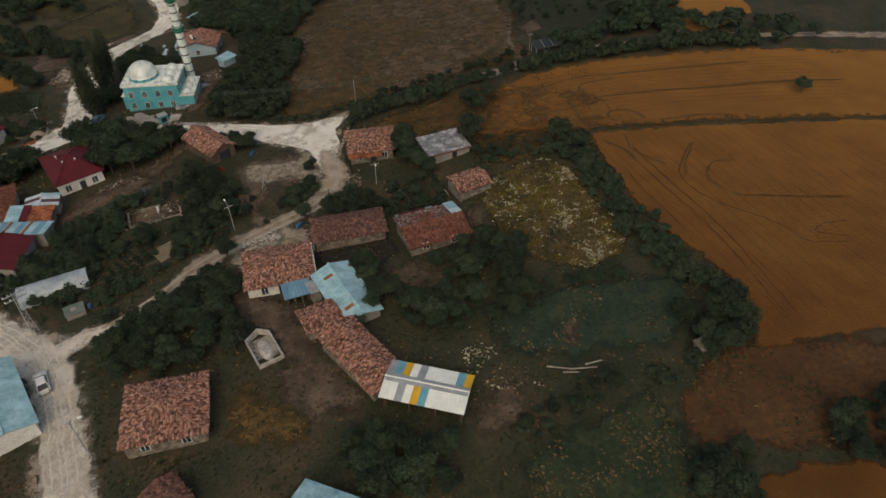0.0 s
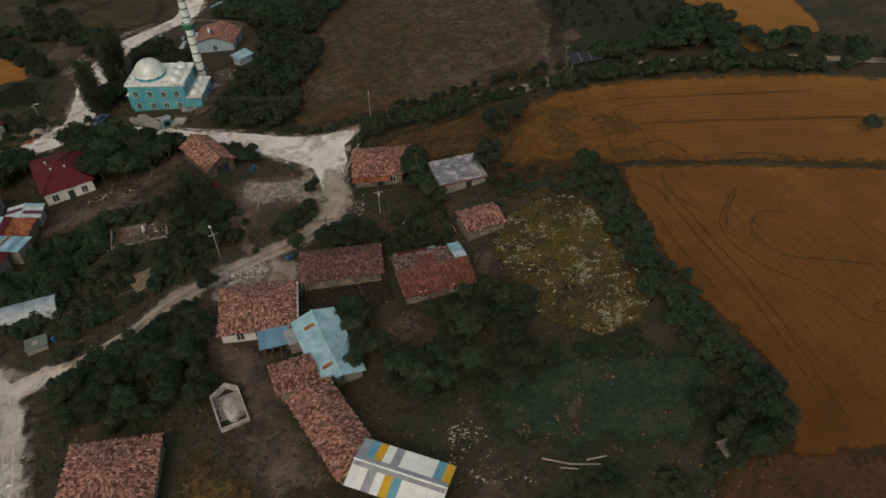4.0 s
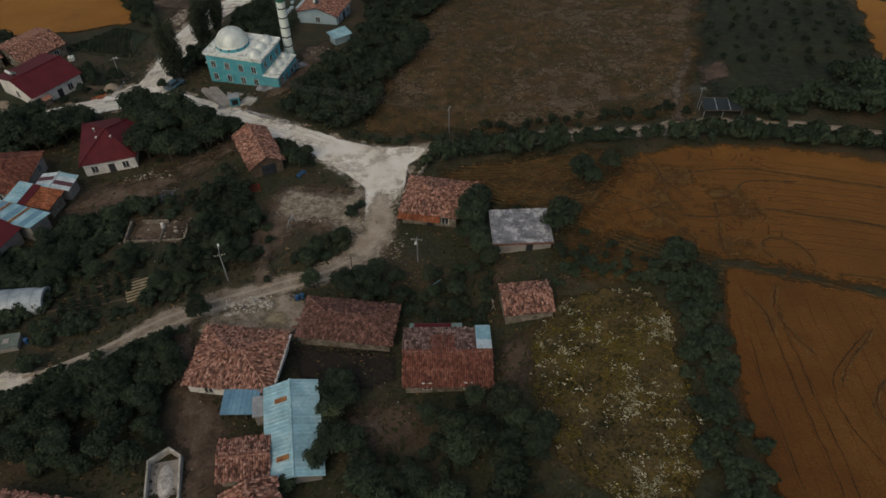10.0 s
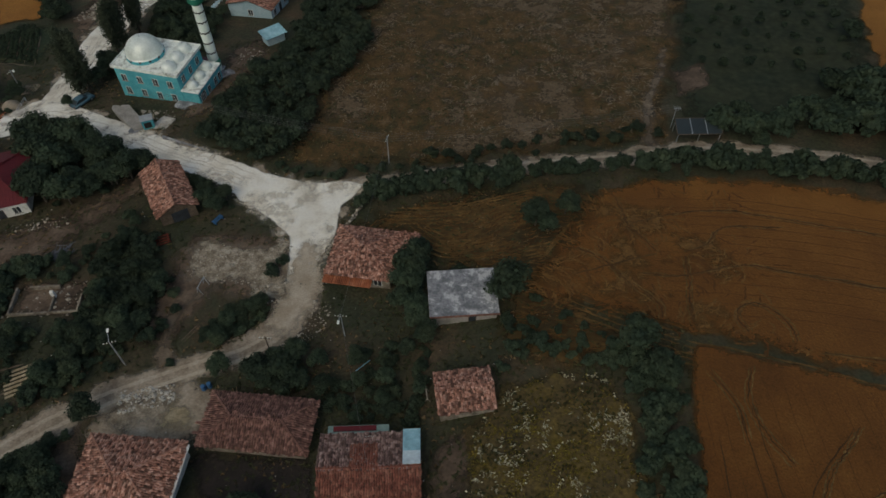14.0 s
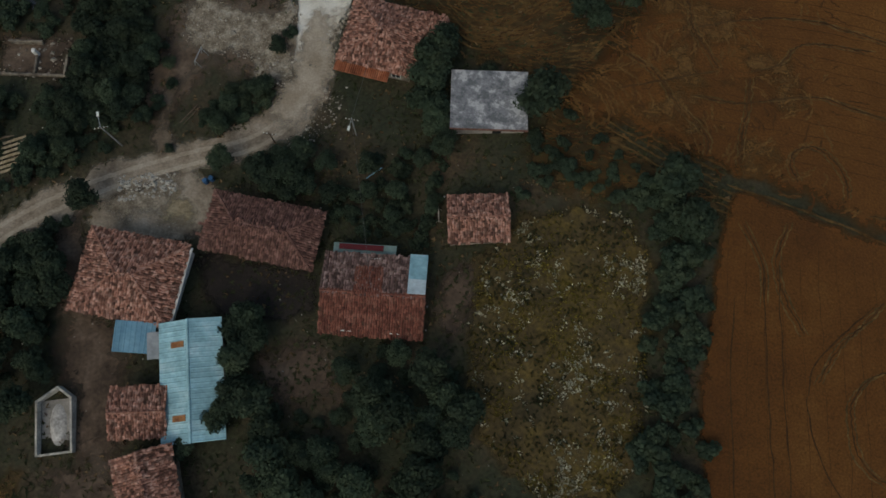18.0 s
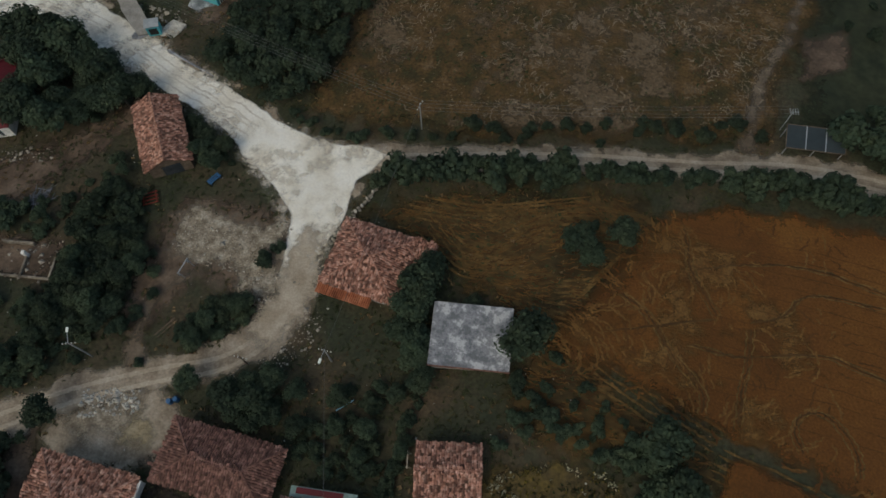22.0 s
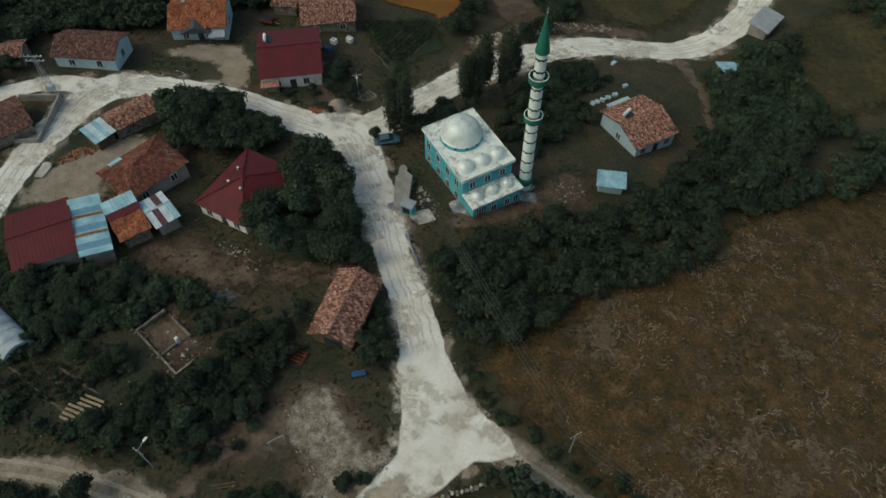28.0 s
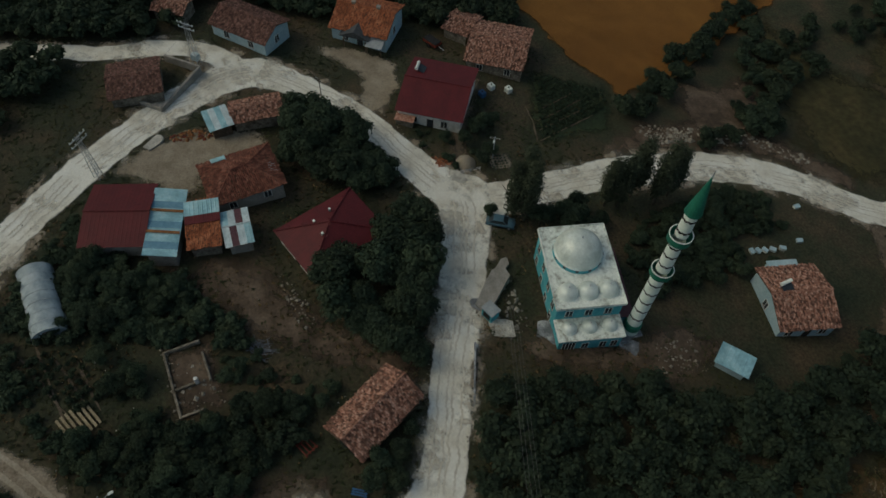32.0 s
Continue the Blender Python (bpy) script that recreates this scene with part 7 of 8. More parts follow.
tk = thing("water_tank", -51.4, -20.0, 17, None, "low square concrete tank with greenish lid", "tank")
part("body", box(-1.4, 1.4, -1.1, 1.1, -0.3, 0.9, bevel=0.03), M_GREY, tk)
M_LID = mat("greenish_concrete", [(0.10, 0.13, 0.11), (0.16, 0.20, 0.17)], 0.8, 0.9, 0.3)
part("lid", box(-1.5, 1.5, -1.2, 1.2, 0.9, 1.02, bevel=0.02), M_LID, tk)
part("hatch", box(-0.5, 0.3, -0.4, 0.4, 1.02, 1.1, bevel=0.02), M_GREY, tk)
brl = thing("barrel", -49.3, -19.4, 0, None, "blue plastic barrel beside the tank", "barrel")
part("body", lathe([(0.27, 0), (0.3, 0.1), (0.3, 0.8), (0.25, 0.9), (0, 0.92)], 14), M_BLUE_PLASTIC, brl)
for x, y in ((-16.0, -8.4), (-15.4, -8.0)):
    copy_thing(brl, pose(x, y, gz(x, y)))

tg = thing("feed_trough", -23.8, -36.8, 17, None, "open whitewashed concrete enclosure with pointed end", "trough")
ring = [(-1.75, -3.2), (1.75, -3.2), (1.75, 2.2), (0.4, 3.4), (-1.75, 2.2)]
for a, b in zip(ring, ring[1:] + ring[:1]):
    bm = box(0, math.dist(a, b) + 0.1, -0.11, 0.11, -0.4, 0.95, bevel=0.02)
    bm.transform(Matrix.Translation((a[0], a[1], 0)) @ Matrix.Rotation(math.atan2(b[1] - a[1], b[0] - a[0]), 4, "Z"))
    part("wall", bm, M_LIME, tg)
part("floor", box(-1.6, 1.6, -3.0, 2.2, -0.3, 0.12), M_GREY, tg)
M_SPILL = mat("lime_spill", [(0.28, 0.27, 0.25), (0.58, 0.57, 0.54)], 0.9, 0.95, 0.4, fine=5.0, grain=0.35)
bm = lathe([(1.2, 0), (0.9, 0.22), (0.4, 0.3), (0, 0.32)], 14)
bm.transform(Matrix.Translation((0.1, -0.4, 0.1)) @ Matrix.Diagonal((0.75, 1.9, 1, 1)))
part("lime_spill", bm, M_SPILL, tg, "white lime on the floor", smooth=True)
for p, q in (((1.9, -2.6, 0.15), (4.4, -2.0, 0.3)), ((-1.2, -3.5, 0.1), (0.4, -4.0, 0.15))):
    part("pole", tube(p, q, 0.05, 0.05, 6), M_WOOD, tg)

cn = thing("solar_panel_canopy", 49.4, 40.1, 5, None, "canopy of dark solar panels in a pale frame", "canopy")
for k in range(3):
    bm = box(-3.5 + k * 2.35, -1.2 + k * 2.35, -1.45, 1.45, 0, 0.06)
    bm.transform(Matrix.Translation((0, 0, 2.1)) @ Matrix.Rotation(radians(14), 4, "X"))
    part("solar_panel", bm, M_PANEL, cn)
for k in range(4):
    bm = box(-3.56 + k * 2.35, -3.46 + k * 2.35, -1.5, 1.5, 0.02, 0.1)
    bm.transform(Matrix.Translation((0, 0, 2.1)) @ Matrix.Rotation(radians(14), 4, "X"))
    part("frame_bar", bm, M_STEEL if k in (1, 2) else M_WOOD, cn)
for y in (-1.5, 1.5):
    bm = box(-3.5, 3.55, y - 0.05, y + 0.05, 0.02, 0.1)
    bm.transform(Matrix.Translation((0, 0, 2.1)) @ Matrix.Rotation(radians(14), 4, "X"))
    part("frame_bar", bm, M_WOOD, cn)
for x in (-3.3, 0, 3.3):
    for y, z in ((-1.3, 1.8), (1.3, 2.4)):
        part("post", tube((x, y, -0.4), (x, y, z), 0.06, 0.06, 6), M_STEEL, cn)
an = thing("antenna_mast", 45.9, 42.2, 10, None, "slim steel mast with a comb antenna", "mast")
part("mast", tube((0, 0, -0.3), (0, 0, 4.2), 0.06, 0.04, 8), M_STEEL, an)
for k in range(4):
    part("rod", tube((-0.3 + 0.3 * k, -0.4, 4.1), (-0.3 + 0.3 * k, 0.5, 4.1), 0.03, 0.03, 5), M_STEEL, an)
part("boom", tube((-0.4, 0, 4.1), (0.7, 0, 4.1), 0.03, 0.03, 5), M_STEEL, an)

kq = thing("kiosk", -40.6, 41.2, 25, None, "small turquoise fountain kiosk by the road", "kiosk")
part("body", box(-0.9, 0.9, -0.7, 0.7, -0.5, 2.0), M_TURQ, kq)
part("roof", box(-1.05, 1.05, -0.85, 0.85, 2.0, 2.12, bevel=0.02), M_GREY_SHEET, kq)
part("opening", box(-0.6, 0.6, -0.74, -0.7, 0.5, 1.6), M_DARK, kq)

M_BRANCH = mat("cut_branches", [(0.09, 0.10, 0.12), (0.19, 0.21, 0.24)], 1.2, 0.9, 0.2, fine=6.0, grain=0.3)


def slab(x, y, yaw, sx, sy, z, tilt, m, label, seed):
    """A broken slab with an uneven outline."""
    sl = thing("concrete_slab", x, y, yaw, None, label, "slab", "slabs near the mosque")
    r = random.Random(seed)
    ring = []
    for k in range(9):
        a = 2 * math.pi * (k + r.uniform(-0.25, 0.25)) / 9
        q = max(abs(math.cos(a)), abs(math.sin(a)))
        f = r.uniform(0.82, 1.05) / q
        ring.append((sx / 2 * f * math.cos(a), sy / 2 * f * math.sin(a)))
    bm = bmesh.new()
    lo, hi = [[bm.verts.new((a, b, h)) for a, b in ring] for h in (-0.3 - z, 0.1)]
    bm.faces.new(hi)
    bm.faces.new(lo[::-1])
    for k in range(9):
        bm.faces.new((lo[k], lo[(k + 1) % 9], hi[(k + 1) % 9], hi[k]))
    bm.transform(Matrix.Translation((0, 0, z)) @ Matrix.Rotation(radians(tilt), 4, "Y"))
    part("slab", bm, m, sl)


for k, (x, y, a, sx, sy, z, tilt, m, lb) in enumerate(((-44.2, 42.8, -42, 7.6, 2.6, 0.9, 3, M_GREY, "long grey concrete slab beside the mosque road"), (-42.6, 40.2, 40, 2.6, 1.6, 0.2, 0, M_CONCRETE, "broken grey slab at the road edge"), (-38.4, 42.2, 70, 3.6, 2.6, 0.15, 0, M_LIME, "pale limestone slab on bare earth"), (-36.4, 47.9, -30, 3.6, 3.0, 0.1, 0, M_CONCRETE, "grey concrete apron below the mosque"), (-32.0, 57.9, -30, 2.4, 2.6, 0.1, 0, M_CONCRETE, "grey concrete pad beside the minaret"), (-48.0, 45.6, -50, 3.0, 1.4, 0.4, 6, M_GREY, "tilted grey slab beside the road"), (-65.6, 44.6, 30, 3.2, 2.0, 0.1, 0, M_LIME, "pale slab beside the road fork"))):
    slab(x, y, a, sx, sy, z, tilt, m, lb, 60 + k)
ann = part("annex_roof", box(-5.0, 6.0, 4.66, 6.7, 2.35, 2.45), M_MAROON, mq, "maroon sheet annex roof")
part("annex_wall", box(-4.9, 5.9, 4.63, 6.5, -1.2, 2.35), M_TURQ, mq)
wl = thing("road_wall", -32.6, 36.4, -19, None, "low pale concrete wall along the road edge", "wall")
part("wall", box(-4.6, 4.6, -0.13, 0.13, -0.6, 0.5, bevel=0.03), M_CONCRETE, wl)
rw = thing("retaining_wall", -3.7, 17.8, 68, None, "low dry-stone retaining wall at the junction", "wall")
rng = random.Random(5)
STONE_MESH = []
for k in range(6):
    b2 = bmesh.new()
    bmesh.ops.create_icosphere(b2, subdivisions=1, radius=0.5)
    for v in b2.verts:
        v.co *= rng.uniform(0.75, 1.15)
        v.co.z *= 0.7
    me = bpy.data.meshes.new("stone")
    b2.to_mesh(me)
    b2.free()
    me.materials.append(M_ROCK if k % 2 else M_STONE)
    STONE_MESH.append(me)
for k in range(46):
    st = new("stone", STONE_MESH[k % 6])
    st.parent = rw
    st.matrix_basis = Matrix.Translation((-6.5 + (k % 23) * 0.56, rng.uniform(-0.15, 0.15), 0.1 + 0.35 * (k // 23))) @ Matrix.Rotation(rng.uniform(0, 6.28), 4, "Z") @ Matrix.Diagonal((0.6, 0.5, 0.5, 1))


def stones(name, spots, size, label, seed=1, material=None):
    """Loose stones and rubble, uncountable, as one mesh."""
    rng = np.random.RandomState(seed)
    base = np.array([(1, 0, 0), (-1, 0, 0), (0, 1, 0), (0, -1, 0), (0, 0, 0.8), (0, 0, -0.5)], float)
    tri = np.array([(0, 2, 4), (2, 1, 4), (1, 3, 4), (3, 0, 4), (2, 0, 5), (1, 2, 5), (3, 1, 5), (0, 3, 5)])
    n = len(spots)
    p = np.array(spots)
    s = size * rng.lognormal(0, 0.45, n)
    a = rng.uniform(0, 6.28, n)
    v = base[None] * (s[:, None] * rng.uniform(0.6, 1.2, (n, 6)))[:, :, None]
    x = v[:, :, 0] * np.cos(a)[:, None] - v[:, :, 1] * np.sin(a)[:, None] + p[:, :1]
    y = v[:, :, 0] * np.sin(a)[:, None] + v[:, :, 1] * np.cos(a)[:, None] + p[:, 1:]
    z = v[:, :, 2] + height(p[:, 0], p[:, 1])[:, None] + 0.12
    verts = np.stack([x, y, z], -1).reshape(-1, 3)
    faces = (tri[None] + 6 * np.arange(n)[:, None, None]).reshape(-1, 3)
    tagged(link_mesh(name, verts.tolist(), faces.tolist(), material or M_ROCK), label, "stones", kind="stuff")


def spots_in(pts, n, seed):
    rng = np.random.RandomState(seed)
    xs, ys = [q[0] for q in pts], [q[1] for q in pts]
    c = np.stack([rng.uniform(min(xs), max(xs), 6 * n), rng.uniform(min(ys), max(ys), 6 * n)], 1)
    return c[poly_sd(c[:, 0], c[:, 1], pts) < 0][:n]


def spots_near(sdf, lo, hi, box4, n, seed):
    rng = np.random.RandomState(seed)
    c = np.stack([rng.uniform(box4[0], box4[1], 40 * n), rng.uniform(box4[2], box4[3], 40 * n)], 1)
    d = sdf(c[:, 0], c[:, 1])
    return c[(d > lo) & (d < hi)][:n]


stones("gravel_stones", spots_in([(-23.5, 9.0), (-24.1, 13.3), (-20.9, 15.4), (-16.0, 14.1), (-10.9, 15.4), (-9.6, 13.6), (-11.9, 10.9), (-10.0, 9.4), (-9.2, 5.6), (-11.6, 4.4), (-14.2, 7.7), (-19.4, 8.0)], 600, 1), 0.075, "scattered gravel stones and rubble", 1)
stones("gravel_stones", spots_in([(-5.5, 6), (-2.5, 5), (-3.0, 0.5), (-7, -3.4), (-8.5, -1.8), (-5, 2)], 220, 2), 0.08, "stony rubble below the track", 2)
stones("road_stones", spots_near(chalk_only, -0.3, 0.7, (-100, 5, 0, 115), 800, 3), 0.08, "loose pale stones along the road edge", 3)
stones("road_stones", spots_near(lane_only, -0.6, 0.6, (-70, -40, -72, -15), 240, 4), 0.10, "loose stones along the lane", 4)
stones("rubbish", spots_in([(-26, -9.4), (-20, -7.6), (-19, -10.5), (-25.5, -12.5)], 150, 5), 0.17, "white rubble and rubbish beside the yard", 5, M_LIME)
stones("rubble", spots_in([(-46, 0), (-35, 1), (-36, 7), (-46, 5.5)], 90, 6), 0.13, "pale rubble of a fallen house", 6)
stones("rubble", spots_in([(-52, 15), (-44, 17), (-45, 19), (-52, 17.5)], 60, 7), 0.14, "pale rubble beside the house", 7)
stones("rubble", spots_in([(-70, 80), (-67, 79), (-67, 88), (-69.5, 88)], 150, 8), 0.2, "heap of pale stones by the road", 8)
stones("rubble", spots_in([(-32, 62), (-27, 60), (-26, 67), (-31, 67)], 90, 9), 0.12, "broken stones on bare earth", 9)
stones("rubble", spots_in([(-42, 39), (-36, 42), (-38, 46), (-47, 46)], 90, 10), 0.2, "broken concrete beside the mosque", 10)
stones("tile_heap", spots_in([(-70.5, 41.8), (-68, 42.3), (-68.4, 45), (-70.4, 45)], 130, 11), 0.14, "heap of spare orange roof tiles", 11, M_TILE_RED)
stones("litter", spots_in([(-60, -20), (30, -62), (30, 0), (-20, 40), (-50, 40)], 420, 12), 0.065, "pale scraps lying in the grass", 12, M_LIME)

# ---- fallen foundation, racks, frames ----
fd = thing("ruined_foundation", -40.4, 3.2, 8, None, "overgrown low stone foundation of a fallen house", "ruin")
for x0, x1, y0, y1 in ((-4.6, 4.4, -2.3, -2.0), (-4.8, -4.5, -2.3, 2.2), (4.1, 4.4, -2.0, 0.6), (-3.0, 1.0, 2.0, 2.3), (0.5, 0.8, -2.0, 0.4)):
    part("wall", box(x0, x1, y0, y1, -0.3, 0.5, bevel=0.06), M_STONE, fd)
part("post", box(0.3, 0.75, 0.4, 0.85, -0.2, 1.2, bevel=0.04), M_WHITE, fd, "white stub pillar")
rk = thing("wooden_rack", -38.2, -9.2, 30, None, "flat slatted rack of weathered boards", "rack")
for k in range(7):
    part("slat", box(-1.9, 1.9, -1.8 + k * 0.56, -1.5 + k * 0.56, 0.3, 0.36), M_STRAW_PALE, rk)
for x in (-1.3, 0, 1.3):
    part("bearer", box(x - 0.06, x + 0.06, -1.8, 1.9, -0.1, 0.3), M_WOOD, rk)
sw = thing("swing_frame", -20.7, 6.8, 80, None, "bare pale metal swing frame", "frame")
for x in (-0.9, 0.9):
    part("leg", tube((x, -0.5, -0.1), (x, 0, 1.6), 0.05, 0.05, 6), M_STEEL, sw)
    part("leg", tube((x, 0.5, -0.1), (x, 0, 1.6), 0.05, 0.05, 6), M_STEEL, sw)
part("crossbar", tube((-1.1, 0, 1.6), (1.1, 0, 1.6), 0.06, 0.06, 6), M_STEEL, sw)
hr = thing("harrow", -28.9, 14.8, 30, None, "red steel harrow lying in the grass", "harrow")
for k in range(4):
    part("beam", box(-1.0, 1.0, -0.75 + k * 0.5, -0.63 + k * 0.5, 0.2, 0.32), M_RED_PAINT, hr)
for x in (-0.8, 0.8):
    part("crossbeam", box(x - 0.06, x + 0.06, -0.8, 0.95, 0.32, 0.42), M_RED_PAINT, hr)
bl = thing("blue_bench", -22.2, 19.4, 62, None, "blue painted metal bench on its side", "bench")
for k in range(3):
    part("slat", box(-0.9, 0.9, -0.3 + k * 0.28, -0.12 + k * 0.28, 0.42, 0.47), M_BLUE_PLASTIC, bl)
for x in (-0.7, 0.7):
    part("leg", box(x - 0.05, x + 0.05, -0.3, 0.4, -0.05, 0.42), M_BLUE_PLASTIC, bl)
for x, y, a, l in ((14.4, -53.1, -25, 3.2), (17.6, -54.2, -12, 3.6), (19.2, -53.7, 0, 2.4), (15.9, -54.4, -18, 2.6)):
    lg = thing("timber_pole", x, y, a, None, "peeled pale pole lying in weeds", "timber", "poles in the weeds")
    part("pole", tube((-l / 2, 0, 0.28), (l / 2, 0, 0.4), 0.12, 0.09, 8), M_ROCK, lg)
for x, y, a, l in ((-20.3, -0.4, 60, 3.0), (-19.9, -0.6, 62, 2.8)):
    lg = thing("timber_pole", x, y, a, None, "weathered log lying beside the track", "timber", "logs beside the track")
    part("pole", tube((-l / 2, 0, 0.12), (l / 2, 0, 0.15), 0.1, 0.08, 8), M_WOOD, lg)
ps = thing("shed", 34.2, -56.2, 10, None, "tiny grey-roofed field hut under trees", "shed")
part("roof", box(-1.5, 1.5, -1.1, 1.1, 1.6, 1.7), M_STONE, ps)
part("wall", box(-1.3, 1.3, -0.9, 0.9, -0.5, 1.6), M_STONE, ps)
for k, (x, y) in enumerate(((-42.8, 84.5), (-42.7, 85.6), (-42.6, 86.8), (-42.5, 88.2), (-42.4, 90.0), (-43.2, 93.8), (-49.7, 97.9))):
    cr = thing("crate", x, y, 15 * k, None, "white and blue plastic crate on grass", "crate", "crates behind the house")
    part("body", box(-0.45, 0.45, -0.3, 0.3, 0, 0.5, bevel=0.03), M_ZINC if k % 2 else M_WHITE_SHEET, cr)
    part("rim", box(-0.5, 0.5, -0.35, 0.35, 0.5, 0.56), M_PALE_BLUE, cr)
for x, y, m in ((-84.8, 56.8, M_WHITE_SHEET), (-83.6, 59.6, M_WHITE_SHEET), (-83.2, 54.6, M_BLUE_PLASTIC)):
    tnk = thing("water_container", x, y, 20, None, "square plastic water container by the house", "container")
    part("body", box(-0.6, 0.6, -0.5, 0.5, 0, 1.0, bevel=0.08), m, tnk)
    part("cap", tube((0, 0, 1.0), (0, 0, 1.08), 0.15, 0.15, 10), M_DARK, tnk)
# ruined yard walls by the bend
yw = thing("ruined_yard", -92.5, 4.5, 0, None, "roofless yard walls with a cracked earth floor", "ruin")
for (x0, y0), (x1, y1) in (((-100.2, 4.5), (-96.0, 9.8)), ((-96.0, 9.8), (-88.0, 3.2)), ((-88.0, 3.2), (-90.5, 0.0))):
    dx, dy = x1 - x0, y1 - y0
    bm = box(0, math.hypot(dx, dy), -0.18, 0.18, -0.6, 1.1, bevel=0.03)
    bm.transform(Matrix.Translation((x0 + 92.5, y0 - 4.5, 0)) @ Matrix.Rotation(math.atan2(dy, dx), 4, "Z"))
    part("wall", bm, M_GREY, yw)

# ---- poles and wires ----


def lamp_pole(name, x, y, h, label, lamp=True, wood=False, yaw=0):
    p = thing(name, x, y, yaw, None, label, "pole")
    part("pole", tube((0, 0, -0.5), (0, 0, h), 0.10, 0.06, 8), M_WOOD if wood else M_STEEL, p)
    part("crossarm", box(-0.75, 0.75, -0.04, 0.04, h - 0.53, h - 0.45), M_WOOD, p)
    for s in (-0.68, -0.3, 0.3, 0.68):
        part("insulator", lathe([(0.05, h - 0.43), (0.07, h - 0.35), (0.03, h - 0.25), (0, h - 0.22)], 8, s, 0), M_WHITE_SHEET, p)
    if lamp:
        a = part("lamp_arm", tube((0, 0, h - 0.2), (0, -1.1, h + 0.25), 0.04, 0.03, 6), M_STEEL, p)
        part("lamp_head", box(-0.14, 0.14, -1.6, -1.05, h + 0.2, h + 0.34, bevel=0.04), M_WHITE_SHEET, a)
    return p


def lattice(x, y, h, yaw):
    p = thing("lattice_pylon", x, y, yaw, None, "steel lattice power pylon with crossarms", "pylon")
    legs = [(sx * 0.5, sy * 0.5) for sx in (-1, 1) for sy in (-1, 1)]
    for a, b in legs:
        part("leg", tube((a, b, -0.4), (a * 0.35, b * 0.35, h), 0.05, 0.04, 5), M_STEEL, p)
    for k in range(8):
        z0, z1 = h * k / 8, h * (k + 1) / 8
        f0, f1 = 1 - 0.65 * k / 8, 1 - 0.65 * (k + 1) / 8
        for (a, b), (c, d) in (((-0.5, -0.5), (0.5, -0.5)), ((0.5, 0.5), (-0.5, 0.5)), ((-0.5, 0.5), (-0.5, -0.5)), ((0.5, -0.5), (0.5, 0.5))):
            part("brace", tube((a * f0, b * f0, z0), (c * f1, d * f1, z1), 0.025, 0.025, 4), M_STEEL, p)
    for z in (h - 0.3, h - 1.2):
        arm = part("crossarm", box(-1.5, 1.5, -0.06, 0.06, z, z + 0.12), M_STEEL, p)
        for s in (-1.4, -0.7, 0.7, 1.4):
            part("insulator", lathe([(0.06, z + 0.12), (0.1, z + 0.25), (0.05, z + 0.4), (0, z + 0.42)], 8, s, 0), M_WHITE_SHEET, arm)
    return p


lattice(-98.4, 9.4, 8.5, 50)
part("transformer", box(-0.6, 0.6, -0.5, 0.5, 1.2, 2.3, bevel=0.05), M_ZINC, bpy.data.objects["lattice_pylon"])
lattice(-75.9, -6.3, 8.5, -40)
lattice(-57.2, -21.8, 8.0, 30)
lamp_pole("lamp_post", -0.2, 0.2, 5.0, "galvanised street lamp post with crossarm")
lamp_pole("lamp_post", -26.8, -5.7, 5.6, "galvanised street lamp post beside the track", yaw=200)
lamp_pole("lamp_post", -68.6, 51.4, 5.0, "galvanised street lamp post near a garden", yaw=60)
lamp_pole("lamp_post", -47.0, -47.0, 6.0, "galvanised street lamp post beside the lane", yaw=100)
lamp_pole("power_pole", 1.5, 32.9, 5.6, "slim power pole at the meadow edge", lamp=False, yaw=80)
lamp_pole("power_pole", -86.2, 27.7, 5.0, "wooden power pole beside the chalk road", lamp=False, wood=True, yaw=30)
lamp_pole("power_pole", -9.4, -2.3, 3.2, "short dark wooden post by the track", lamp=False, wood=True)


def wire(p, q, sag, label):
    """A hanging wire between two poles."""
    p, q = Vector(p), Vector(q)
    bm = bmesh.new()
    pts = [p.lerp(q, k / 12) - Vector((0, 0, sag * 4 * (k / 12) * (1 - k / 12))) for k in range(13)]
    for a, b in zip(pts, pts[1:]):
        tube(a, b, 0.015, 0.015, 4, bm)
    me = bpy.data.meshes.new("power_line")
    bm.to_mesh(me)
    bm.free()
    me.materials.append(M_WIRE)
    tagged(new("power_line", me), label, "wire", "power lines", "structure")


for o in (-0.8, -0.3, 0.3, 0.8):
    wire((1.5 + 0.2 * o, 32.9 + o, gz(1.5, 32.9) + 5.3), (45.9, 42.2 + o, gz(45.9, 42.2) + 4.2), 0.7, "thin power line over the meadow edge")
    wire((1.5 + 0.2 * o, 32.9 + o, gz(1.5, 32.9) + 5.3), (-39.0 + o, 43 + o * 0.5, gz(-39, 43) + 6.0), 0.8, "thin power line towards the mosque")
wire((-0.2, 0.2, gz(0, 0) + 4.9), (5.6, -18.3, gz(5.6, -18.3) + 3.3), 0.3, "service wire to the tiled house")
wire((-0.2, 0.2, gz(0, 0) + 4.9), (1.5, 32.9, gz(1.5, 32.9) + 5.3), 0.5, "service wire across the junction")
for o in (-0.6, 0.6):
    wire((-75.9 + o, -6.3 + o, gz(-75.9, -6.3) + 8.4), (-98.4 + o, 9.4 + o, gz(-98.4, 9.4) + 8.4), 0.8, "power line between steel pylons")
    wire((-75.9 + o, -6.3 + o, gz(-75.9, -6.3) + 8.4), (-57.2 + o, -21.8 + o, gz(-57.2, -21.8) + 7.9), 0.8, "power line above the lane")
    wire((-47.0 + o, -47.0, gz(-47, -47) + 5.6), (-57.2 + o, -21.8 + o, gz(-57.2, -21.8) + 7.9), 0.7, "power line above the lane")


